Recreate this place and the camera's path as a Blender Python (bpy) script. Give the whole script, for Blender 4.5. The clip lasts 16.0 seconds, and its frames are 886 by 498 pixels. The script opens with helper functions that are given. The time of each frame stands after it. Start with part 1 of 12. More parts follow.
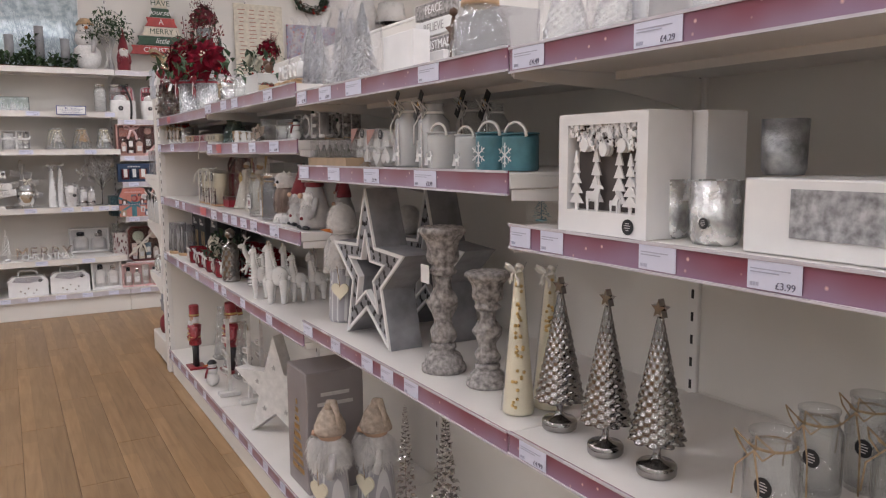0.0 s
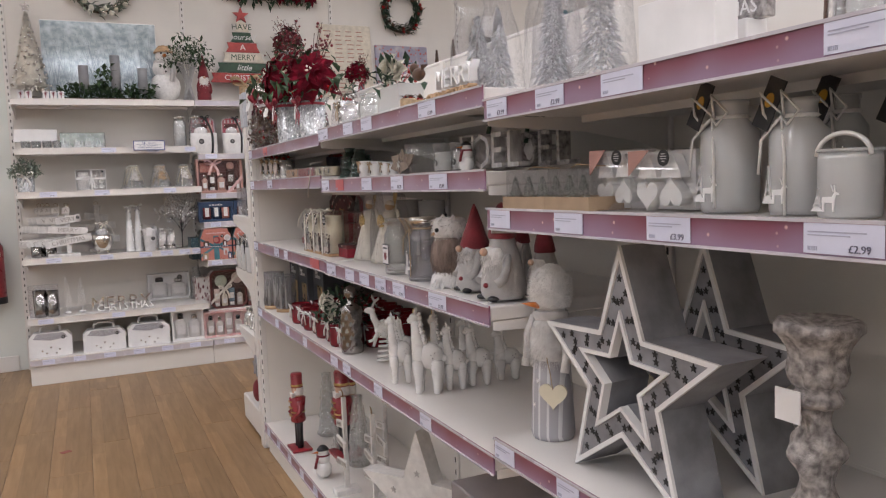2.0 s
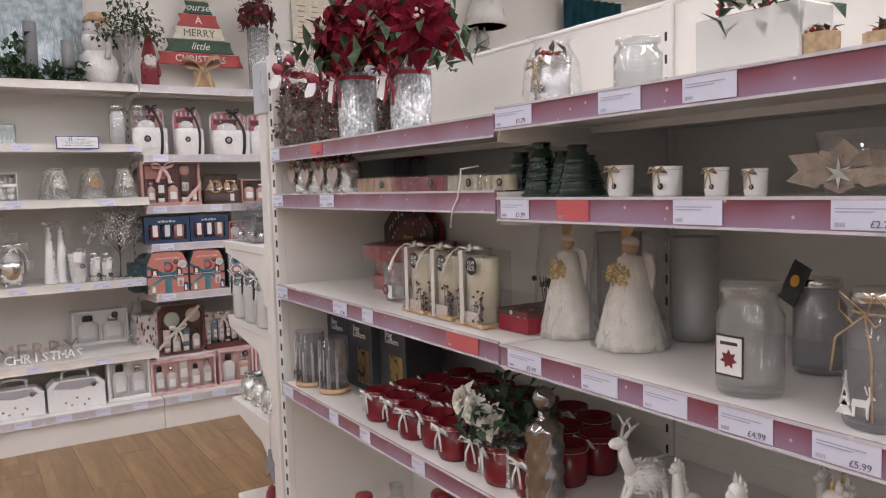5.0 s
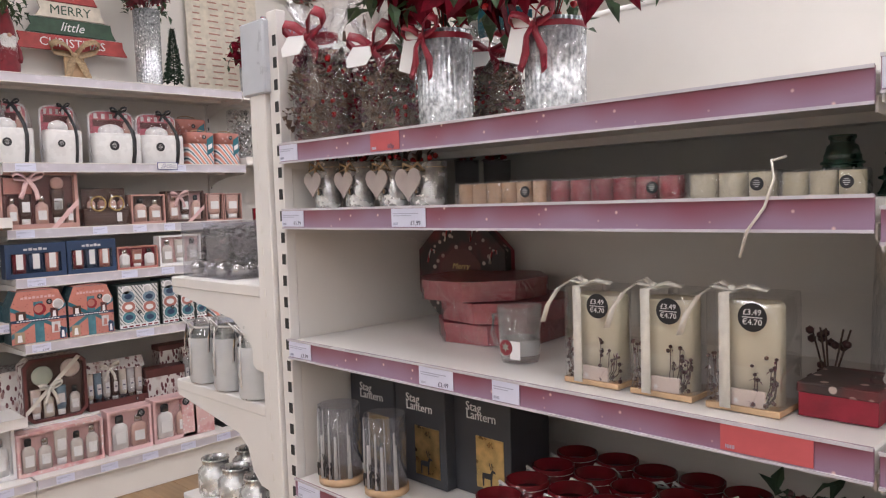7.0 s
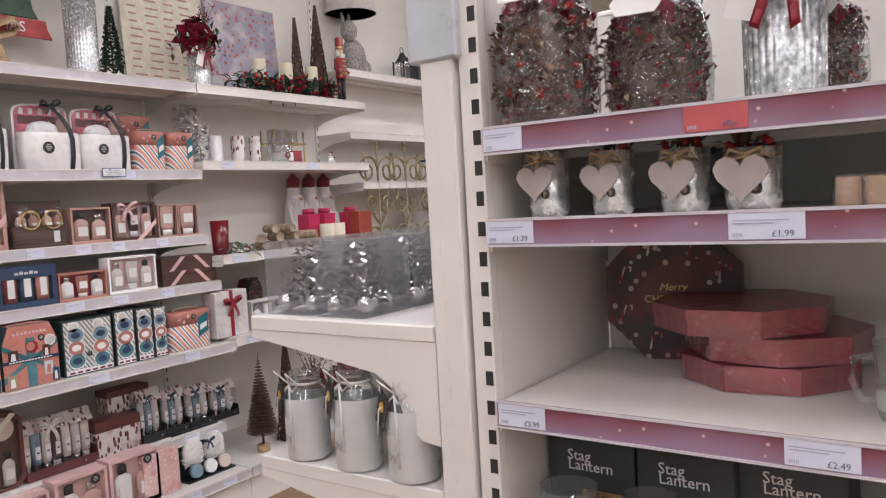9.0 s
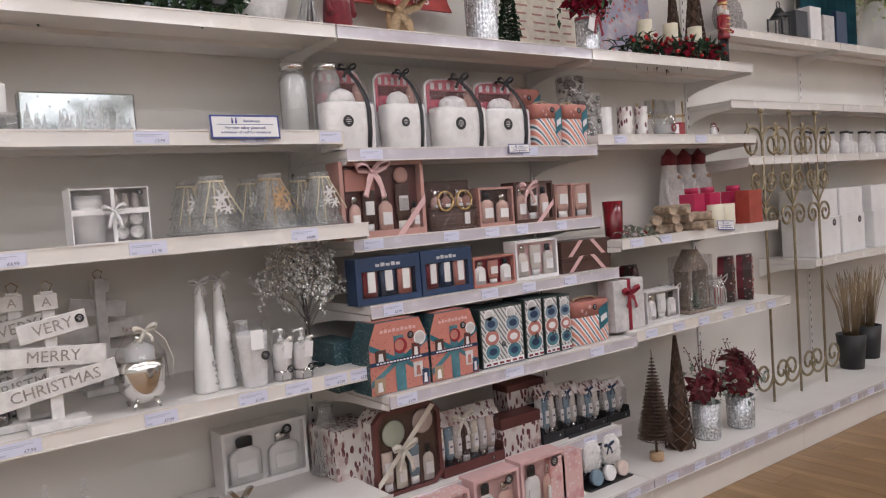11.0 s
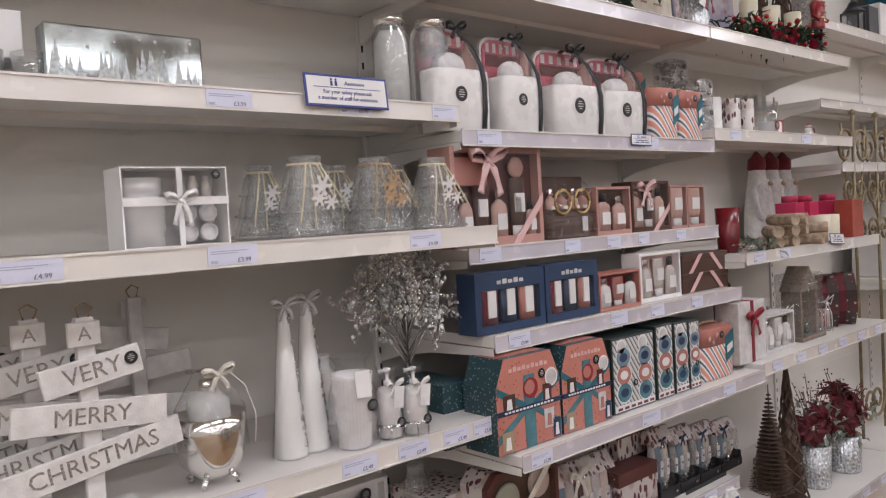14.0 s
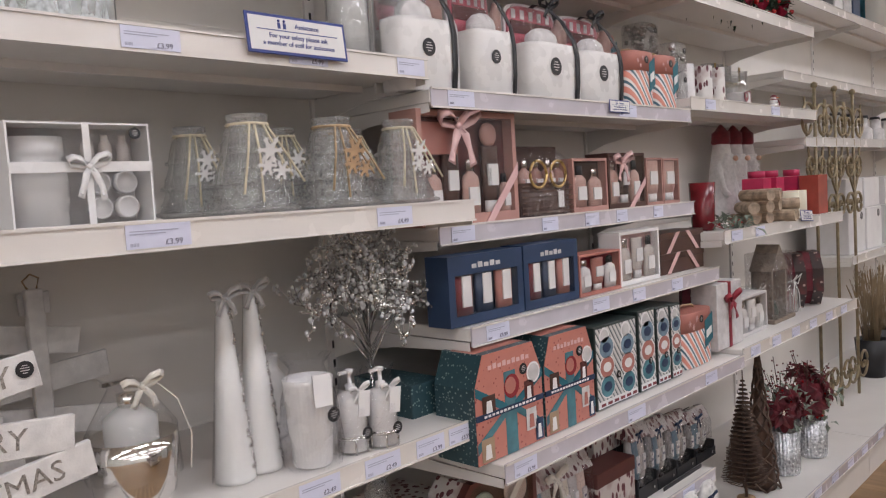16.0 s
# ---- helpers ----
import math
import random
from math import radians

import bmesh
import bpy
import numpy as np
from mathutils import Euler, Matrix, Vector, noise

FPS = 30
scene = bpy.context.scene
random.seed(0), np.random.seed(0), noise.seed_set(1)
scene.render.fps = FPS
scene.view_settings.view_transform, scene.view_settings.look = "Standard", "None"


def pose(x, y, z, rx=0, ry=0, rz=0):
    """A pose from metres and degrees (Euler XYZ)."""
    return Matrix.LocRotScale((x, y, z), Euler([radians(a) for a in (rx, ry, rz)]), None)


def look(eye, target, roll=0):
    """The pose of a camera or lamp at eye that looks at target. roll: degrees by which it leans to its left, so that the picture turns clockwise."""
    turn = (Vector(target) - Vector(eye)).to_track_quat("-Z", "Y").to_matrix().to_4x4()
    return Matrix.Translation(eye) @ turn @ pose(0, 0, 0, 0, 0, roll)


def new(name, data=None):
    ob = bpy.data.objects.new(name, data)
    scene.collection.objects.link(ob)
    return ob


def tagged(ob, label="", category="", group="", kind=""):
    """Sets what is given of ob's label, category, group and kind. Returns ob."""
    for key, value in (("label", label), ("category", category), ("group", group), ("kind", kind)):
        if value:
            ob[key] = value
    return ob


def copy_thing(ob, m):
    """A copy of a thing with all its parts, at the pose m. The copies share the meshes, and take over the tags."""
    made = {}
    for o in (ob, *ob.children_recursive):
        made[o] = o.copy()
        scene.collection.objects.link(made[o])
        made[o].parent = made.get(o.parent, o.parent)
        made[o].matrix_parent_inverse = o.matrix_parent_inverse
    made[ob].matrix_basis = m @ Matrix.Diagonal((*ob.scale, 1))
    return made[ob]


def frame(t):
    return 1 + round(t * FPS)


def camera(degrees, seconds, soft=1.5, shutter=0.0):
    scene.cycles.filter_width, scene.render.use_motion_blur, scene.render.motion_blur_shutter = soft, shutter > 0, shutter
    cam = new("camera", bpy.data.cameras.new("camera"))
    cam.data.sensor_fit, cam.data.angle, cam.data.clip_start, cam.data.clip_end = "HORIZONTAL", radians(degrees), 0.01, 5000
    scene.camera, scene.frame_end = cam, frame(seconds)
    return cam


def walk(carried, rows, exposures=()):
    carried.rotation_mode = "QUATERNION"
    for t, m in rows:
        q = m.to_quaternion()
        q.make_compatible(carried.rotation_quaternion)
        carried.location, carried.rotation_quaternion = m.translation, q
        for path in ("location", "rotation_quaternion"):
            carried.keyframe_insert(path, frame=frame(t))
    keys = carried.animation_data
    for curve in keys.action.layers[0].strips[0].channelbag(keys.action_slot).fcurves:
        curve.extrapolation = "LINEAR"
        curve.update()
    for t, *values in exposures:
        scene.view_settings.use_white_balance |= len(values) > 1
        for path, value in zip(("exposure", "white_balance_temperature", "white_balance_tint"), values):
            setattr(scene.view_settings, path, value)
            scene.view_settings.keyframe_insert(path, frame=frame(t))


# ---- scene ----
cam = camera(60.1, 16.0, soft=1.2)
PATH = [
    (0, (0.473, 0.566, 1.318), (1.455, 2.29, 1.068), -0.5),
    (0.5, (0.467, 0.796, 1.32), (1.464, 2.515, 1.099), -0.4),
    (1, (0.49, 1.014, 1.317), (1.477, 2.742, 1.112), -0.5),
    (1.5, (0.52, 1.23, 1.331), (1.418, 3.006, 1.139), -1.3),
    (2, (0.505, 1.452, 1.343), (1.348, 3.257, 1.166), -2.1),
    (2.5, (0.481, 1.694, 1.341), (1.28, 3.52, 1.178), -2.4),
    (3, (0.486, 1.935, 1.352), (1.262, 3.773, 1.215), -2.6),
    (3.5, (0.463, 2.174, 1.349), (1.27, 3.999, 1.219), -2.4),
    (4, (0.408, 2.441, 1.381), (1.296, 4.227, 1.242), -2.9),
    (4.2, (0.394, 2.526, 1.401), (1.333, 4.285, 1.243), -2.9),
    (6.3, (0.352, 3.456, 1.365), (1.665, 4.961, 1.257), -1.0),
    (6.5, (0.279, 3.549, 1.365), (1.652, 4.999, 1.25), -1.6),
    (7, (0.288, 3.798, 1.388), (1.695, 5.214, 1.259), -1.9),
    (7.5, (0.272, 4.036, 1.388), (1.8, 5.32, 1.256), -1.6),
    (8, (0.237, 4.236, 1.399), (1.868, 5.385, 1.255), -1.8),
    (8.5, (0.234, 4.433, 1.413), (1.879, 5.562, 1.267), -3.3),
    (9, (0.199, 4.647, 1.413), (1.838, 5.785, 1.286), -3.2),
    (9.5, (0.12, 4.867, 1.416), (1.644, 6.157, 1.303), -3.5),
    (10, (0.044, 5.097, 1.443), (1.414, 6.55, 1.323), -3.4),
    (10.2, (0.055, 5.174, 1.435), (1.348, 6.695, 1.316), -3.6),
    (12.3, (0.008, 5.767, 1.389), (1.165, 7.395, 1.283), -4.3),
    (12.5, (0.018, 5.824, 1.389), (1.241, 7.403, 1.281), -4.1),
    (13, (0.041, 5.992, 1.392), (1.33, 7.516, 1.282), -3.8),
    (13.5, (0.035, 6.125, 1.399), (1.338, 7.639, 1.295), -3.4),
    (14, (0.0, 6.237, 1.393), (1.307, 7.749, 1.315), -3.3),
    (14.5, (-0.011, 6.324, 1.389), (1.289, 7.842, 1.319), -3.1),
    (15, (-0.02, 6.385, 1.381), (1.264, 7.917, 1.303), -2.9),
    (15.5, (0.019, 6.446, 1.379), (1.303, 7.976, 1.271), -3.3),
    (16, (0.121, 6.498, 1.38), (1.554, 7.887, 1.244), -3.5),
]
walk(cam, [(t, look(eye, target, roll)) for t, eye, target, roll in PATH], [(0.0, -0.17), (4.0, -0.14), (6.5, 0.12), (8.5, 0.13), (9.5, 0.13), (10.0, 0.0), (12.5, -0.09), (15.0, -0.08), (16.0, -0.11)])

# ---- light and world ----
world = bpy.data.worlds.new("world")
scene.world = world
world.use_nodes = True
world.node_tree.nodes["Background"].inputs[0].default_value = (0.9, 0.92, 1.0, 1)
world.node_tree.nodes["Background"].inputs[1].default_value = 0.02
scene.view_settings.exposure = 0.0
LAMP_POWER = 9.9
CEILING = 3.55
LAMPS = [(x, y) for y in (-4.4, -2.4, -0.2, 2.0, 4.2, 6.1) for x in (-4.7, -2.8, -1.0, 0.8, 2.6, 4.5, 6.6, 8.9)]


# ---- materials ----
def nodes_of(name, rough=0.5, metal=0.0):
    m = bpy.data.materials.new(name)
    m.use_nodes = True
    b = m.node_tree.nodes["Principled BSDF"]
    b.inputs["Roughness"].default_value = rough
    b.inputs["Metallic"].default_value = metal
    return m, m.node_tree, b


def mat(name, col, rough=0.5, metal=0.0, vary=0.12, scale=18.0, bump=0.15, coat=0.0, col2=None, sheen=0.0, fine=260.0, stretch=None):
    """Surface with a broad tone change, a fine grain and a light relief."""
    m, t, b = nodes_of(name, rough, metal)
    N, L = t.nodes, t.links
    co = N.new("ShaderNodeTexCoord")
    n1 = N.new("ShaderNodeTexNoise")
    n1.inputs["Scale"].default_value = scale
    n1.inputs["Detail"].default_value = 5
    n2 = N.new("ShaderNodeTexNoise")
    n2.inputs["Scale"].default_value = fine
    n2.inputs["Detail"].default_value = 3
    at = co.outputs["Object"]
    if stretch:
        mp = N.new("ShaderNodeMapping")
        mp.inputs["Scale"].default_value = stretch
        L.new(at, mp.inputs["Vector"])
        at = mp.outputs[0]
    L.new(at, n1.inputs["Vector"])
    L.new(at, n2.inputs["Vector"])
    ramp = N.new("ShaderNodeValToRGB")
    lo = [max(0, c * (1 - vary)) for c in col]
    hi = list(col2) if col2 else [min(1, c * (1 + vary)) for c in col]
    ramp.color_ramp.elements[0].position, ramp.color_ramp.elements[1].position = 0.32, 0.68
    ramp.color_ramp.elements[0].color = (*lo, 1)
    ramp.color_ramp.elements[1].color = (*hi, 1)
    L.new(n1.outputs["Fac"], ramp.inputs["Fac"])
    L.new(ramp.outputs["Color"], b.inputs["Base Color"])
    mr = N.new("ShaderNodeMapRange")
    mr.inputs["To Min"].default_value = max(0.02, rough - 0.1)
    mr.inputs["To Max"].default_value = min(1, rough + 0.1)
    L.new(n1.outputs["Fac"], mr.inputs["Value"])
    L.new(mr.outputs["Result"], b.inputs["Roughness"])
    if bump:
        bp = N.new("ShaderNodeBump")
        bp.inputs["Strength"].default_value = bump
        bp.inputs["Distance"].default_value = 0.002
        L.new(n2.outputs["Fac"], bp.inputs["Height"])
        L.new(bp.outputs["Normal"], b.inputs["Normal"])
    b.inputs["Coat Weight"].default_value = coat
    b.inputs["Sheen Weight"].default_value = sheen
    return m


def glass(name, tint=(0.965, 0.975, 0.975), gloss=0.05, frost=0.0, body=(0.8, 0.82, 0.82), wrinkle=0.0, shine=0.045, edge=0.55, power=3.5):
    """Thin clear glass or film: light passes, and the surface shines by Fresnel; frost adds a milky share."""
    m = bpy.data.materials.new(name)
    m.use_nodes = True
    t = m.node_tree
    N, L = t.nodes, t.links
    N.remove(N["Principled BSDF"])
    out = N["Material Output"]
    tr = N.new("ShaderNodeBsdfTransparent")
    tr.inputs[0].default_value = (*tint, 1)
    gl = N.new("ShaderNodeBsdfGlossy")
    gl.inputs["Roughness"].default_value = gloss
    fr = N.new("ShaderNodeLayerWeight")
    fr.inputs["Blend"].default_value = 0.5
    pw = N.new("ShaderNodeMath")
    pw.operation = "POWER"
    pw.inputs[1].default_value = power
    L.new(fr.outputs["Facing"], pw.inputs[0])
    ma = N.new("ShaderNodeMath")
    ma.operation = "MULTIPLY_ADD"
    ma.inputs[1].default_value, ma.inputs[2].default_value = edge, shine
    L.new(pw.outputs[0], ma.inputs[0])
    mix = N.new("ShaderNodeMixShader")
    L.new(ma.outputs[0], mix.inputs[0])
    L.new(tr.outputs[0], mix.inputs[1])
    L.new(gl.outputs[0], mix.inputs[2])
    last = mix
    if wrinkle:
        nz = N.new("ShaderNodeTexNoise")
        nz.inputs["Scale"].default_value = 28
        nz.inputs["Detail"].default_value = 4
        nz.inputs["Distortion"].default_value = 1.5
        co = N.new("ShaderNodeTexCoord")
        L.new(co.outputs["Object"], nz.inputs["Vector"])
        bp = N.new("ShaderNodeBump")
        bp.inputs["Strength"].default_value = wrinkle
        bp.inputs["Distance"].default_value = 0.02
        L.new(nz.outputs["Fac"], bp.inputs["Height"])
        L.new(bp.outputs["Normal"], gl.inputs["Normal"])
        L.new(bp.outputs["Normal"], fr.inputs["Normal"])
    if frost:
        df = N.new("ShaderNodeBsdfDiffuse")
        df.inputs[0].default_value = (*body, 1)
        m2 = N.new("ShaderNodeMixShader")
        m2.inputs[0].default_value = frost
        L.new(mix.outputs[0], m2.inputs[1])
        L.new(df.outputs[0], m2.inputs[2])
        last = m2
    L.new(last.outputs[0], out.inputs["Surface"])
    return m


def glow(name, col, power):
    m = bpy.data.materials.new(name)
    m.use_nodes = True
    b = m.node_tree.nodes["Principled BSDF"]
    b.inputs["Emission Color"].default_value = (*col, 1)
    b.inputs["Emission Strength"].default_value = power
    return m


def spotted(name, base, spot, scale=40.0, size=0.25, rough=0.45, base2=None, stretch=None):
    """A printed surface: small spots scattered over a slightly uneven ground."""
    m, t, b = nodes_of(name, rough)
    N, L = t.nodes, t.links
    co = N.new("ShaderNodeTexCoord")
    v = N.new("ShaderNodeTexVoronoi")
    v.inputs["Scale"].default_value = scale
    mp = N.new("ShaderNodeMapping")
    mp.inputs["Scale"].default_value = stretch or (1, 1, 1)
    mp.inputs["Rotation"].default_value = (0, 0.7 if stretch else 0, 0)
    L.new(co.outputs["Object"], mp.inputs["Vector"])
    L.new(mp.outputs[0], v.inputs["Vector"])
    r = N.new("ShaderNodeValToRGB")
    r.color_ramp.elements[0].position, r.color_ramp.elements[1].position = size, size + 0.06
    r.color_ramp.elements[0].color, r.color_ramp.elements[1].color = (*spot, 1), (*base, 1)
    L.new(v.outputs["Distance"], r.inputs["Fac"])
    n = N.new("ShaderNodeTexNoise")
    n.inputs["Scale"].default_value = scale * 0.3
    L.new(co.outputs["Object"], n.inputs["Vector"])
    mx = N.new("ShaderNodeMix")
    mx.data_type = "RGBA"
    mx.inputs[7].default_value = (*(base2 or [c * 0.8 for c in base]), 1)
    L.new(n.outputs["Fac"], mx.inputs[0])
    L.new(r.outputs["Color"], mx.inputs[6])
    mr = N.new("ShaderNodeMapRange")
    mr.inputs["From Min"].default_value, mr.inputs["From Max"].default_value = 0.5, 0.75
    L.new(n.outputs["Fac"], mr.inputs["Value"])
    L.new(mr.outputs["Result"], mx.inputs[0])
    L.new(mx.outputs[2], b.inputs["Base Color"])
    return m


def striped(name, cols, pitch, rough=0.45, turn=(0, 0, 0)):
    """Printed stripes along the object's x axis after a turn (degrees)."""
    m, t, b = nodes_of(name, rough)
    N, L = t.nodes, t.links
    co = N.new("ShaderNodeTexCoord")
    mp = N.new("ShaderNodeMapping")
    mp.inputs["Rotation"].default_value = [radians(a) for a in turn]
    L.new(co.outputs["Object"], mp.inputs["Vector"])
    sx = N.new("ShaderNodeSeparateXYZ")
    L.new(mp.outputs[0], sx.inputs[0])
    mul = N.new("ShaderNodeMath")
    mul.operation = "MULTIPLY"
    mul.inputs[1].default_value = 1 / pitch
    L.new(sx.outputs[0], mul.inputs[0])
    fr = N.new("ShaderNodeMath")
    fr.operation = "FRACT"
    L.new(mul.outputs[0], fr.inputs[0])
    r = N.new("ShaderNodeValToRGB")
    r.color_ramp.interpolation = "CONSTANT"
    while len(r.color_ramp.elements) < len(cols):
        r.color_ramp.elements.new(0.5)
    for k, c in enumerate(cols):
        r.color_ramp.elements[k].position = k / len(cols)
        r.color_ramp.elements[k].color = (*c, 1)
    L.new(fr.outputs[0], r.inputs["Fac"])
    L.new(r.outputs["Color"], b.inputs["Base Color"])
    return m


def fascia_material():
    """Printed seasonal strip: plum and lavender with pale sparks under a clear ticket cover."""
    m, t, b = nodes_of("fascia_print", 0.28)
    N, L = t.nodes, t.links
    co = N.new("ShaderNodeTexCoord")
    n = N.new("ShaderNodeTexNoise")
    n.inputs["Scale"].default_value = 4.5
    n.inputs["Detail"].default_value = 2
    L.new(co.outputs["Object"], n.inputs["Vector"])
    r = N.new("ShaderNodeValToRGB")
    e = r.color_ramp.elements
    e[0].position, e[1].position = 0.3, 0.72
    e[0].color, e[1].color = (0.215, 0.05, 0.078, 1), (0.29, 0.185, 0.28, 1)
    sx = N.new("ShaderNodeSeparateXYZ")
    L.new(co.outputs["Object"], sx.inputs[0])
    low = N.new("ShaderNodeMapRange")
    for key, val in (("From Min", -0.002), ("From Max", -0.036), ("To Min", -0.16), ("To Max", 0.2)):
        low.inputs[key].default_value = val
    L.new(sx.outputs[2], low.inputs["Value"])
    add = N.new("ShaderNodeMath")
    L.new(n.outputs["Fac"], add.inputs[0])
    L.new(low.outputs["Result"], add.inputs[1])
    L.new(add.outputs[0], r.inputs["Fac"])
    v = N.new("ShaderNodeTexVoronoi")
    v.inputs["Scale"].default_value = 44
    L.new(co.outputs["Object"], v.inputs["Vector"])
    r2 = N.new("ShaderNodeValToRGB")
    r2.color_ramp.elements[0].position, r2.color_ramp.elements[1].position = 0.05, 0.15
    r2.color_ramp.elements[0].color, r2.color_ramp.elements[1].color = (1, 1, 1, 1), (0, 0, 0, 1)
    L.new(v.outputs["Distance"], r2.inputs["Fac"])
    mx = N.new("ShaderNodeMix")
    mx.data_type = "RGBA"
    mx.inputs[7].default_value = (0.75, 0.5, 0.45, 1)
    L.new(r2.outputs["Color"], mx.inputs[0])
    L.new(r.outputs["Color"], mx.inputs[6])
    L.new(mx.outputs[2], b.inputs["Base Color"])
    b.inputs["Coat Weight"].default_value = 0.5
    return m


WHITE = mat("shelf_white", (0.74, 0.71, 0.68), 0.38, vary=0.04, scale=5, bump=0.05)
PANEL = mat("panel_cream", (0.74, 0.705, 0.66), 0.55, vary=0.05, scale=2.5, bump=0.08)
WALLP = mat("wall_paint", (0.68, 0.70, 0.665), 0.7, vary=0.04, scale=1.5, bump=0.2)
CEIL = mat("ceiling_tile", (0.78, 0.77, 0.74), 0.85, vary=0.05, scale=3, bump=0.3)
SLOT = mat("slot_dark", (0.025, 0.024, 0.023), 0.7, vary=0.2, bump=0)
FASCIA = fascia_material()
STRIPW = mat("ticket_strip_white", (0.74, 0.70, 0.66), 0.25, vary=0.03, scale=6, bump=0, coat=0.3)
STRIPL = mat("ticket_strip_lavender", (0.56, 0.525, 0.57), 0.25, vary=0.08, scale=8, bump=0, coat=0.3)
LABEL = mat("label_paper", (0.66, 0.67, 0.80), 0.4, vary=0.03, scale=30, bump=0)
LABELRED = mat("label_red", (0.52, 0.10, 0.11), 0.4, vary=0.06, scale=30, bump=0)
INK = mat("ink_grey", (0.13, 0.13, 0.2), 0.5, vary=0.1, bump=0)
INKL = mat("ink_pale", (0.40, 0.41, 0.52), 0.5, vary=0.1, bump=0)
LIGHTS = glow("tube_diffuser", (1.0, 0.97, 0.92), 9.0)


def floor_material():
    m, t, b = nodes_of("oak_plank", 0.36)
    N, L = t.nodes, t.links
    co = N.new("ShaderNodeTexCoord")
    inf = N.new("ShaderNodeObjectInfo")
    wn = N.new("ShaderNodeMath")
    wn.operation = "MULTIPLY"
    wn.inputs[1].default_value = 37.0
    L.new(inf.outputs["Random"], wn.inputs[0])
    cb = N.new("ShaderNodeCombineXYZ")
    L.new(wn.outputs[0], cb.inputs[2])
    ad = N.new("ShaderNodeVectorMath")
    ad.operation = "ADD"
    L.new(co.outputs["Object"], ad.inputs[0])
    L.new(cb.outputs[0], ad.inputs[1])
    mp = N.new("ShaderNodeMapping")
    mp.inputs["Scale"].default_value = (2.2, 26, 1)
    L.new(ad.outputs[0], mp.inputs["Vector"])
    n = N.new("ShaderNodeTexNoise")
    n.inputs["Scale"].default_value = 1.6
    n.inputs["Detail"].default_value = 7
    n.inputs["Distortion"].default_value = 0.6
    L.new(mp.outputs[0], n.inputs["Vector"])
    r = N.new("ShaderNodeValToRGB")
    r.color_ramp.elements[0].position, r.color_ramp.elements[1].position = 0.3, 0.72
    r.color_ramp.elements[0].color, r.color_ramp.elements[1].color = (0.245, 0.145, 0.068, 1), (0.345, 0.218, 0.115, 1)
    L.new(n.outputs["Fac"], r.inputs["Fac"])
    hs = N.new("ShaderNodeHueSaturation")
    mr = N.new("ShaderNodeMapRange")
    mr.inputs["To Min"].default_value, mr.inputs["To Max"].default_value = 0.95, 1.1
    L.new(inf.outputs["Random"], mr.inputs["Value"])
    bk = N.new("ShaderNodeTexBrick")
    bk.offset, bk.offset_frequency = 0.37, 2
    for key, v in (("Scale", 1.0), ("Mortar Size", 0.0007), ("Mortar Smooth", 0.3), ("Bias", 0.0), ("Brick Width", 0.41), ("Row Height", 0.0634)):
        bk.inputs[key].default_value = v
    bk.inputs["Color1"].default_value, bk.inputs["Color2"].default_value, bk.inputs["Mortar"].default_value = (0.80, 0.79, 0.77, 1), (1.12, 1.1, 1.06, 1), (0.62, 0.58, 0.52, 1)
    L.new(ad.outputs[0], bk.inputs["Vector"])
    tint = N.new("ShaderNodeMix")
    tint.data_type, tint.blend_type = "RGBA", "MULTIPLY"
    tint.inputs[0].default_value = 1.0
    L.new(r.outputs["Color"], tint.inputs[6])
    L.new(bk.outputs["Color"], tint.inputs[7])
    L.new(mr.outputs["Result"], hs.inputs["Value"])
    L.new(tint.outputs[2], hs.inputs["Color"])
    L.new(hs.outputs["Color"], b.inputs["Base Color"])
    bp = N.new("ShaderNodeBump")
    bp.inputs["Strength"].default_value = 0.08
    bp.inputs["Distance"].default_value = 0.002
    L.new(n.outputs["Fac"], bp.inputs["Height"])
    L.new(bp.outputs["Normal"], b.inputs["Normal"])
    return m


OAK = floor_material()


# ---- building helpers ----
def bm_new():
    return bmesh.new()


def box(bm, x0, x1, y0, y1, z0, z1, bevel=0.0):
    r = bmesh.ops.create_cube(bm, size=1.0, matrix=Matrix.LocRotScale(((x0 + x1) / 2, (y0 + y1) / 2, (z0 + z1) / 2), None, (abs(x1 - x0), abs(y1 - y0), abs(z1 - z0))))
    if bevel:
        edges = list({e for v in r["verts"] for e in v.link_edges})
        bmesh.ops.bevel(bm, geom=edges, offset=bevel, segments=1, affect="EDGES", profile=0.5)
    return bm


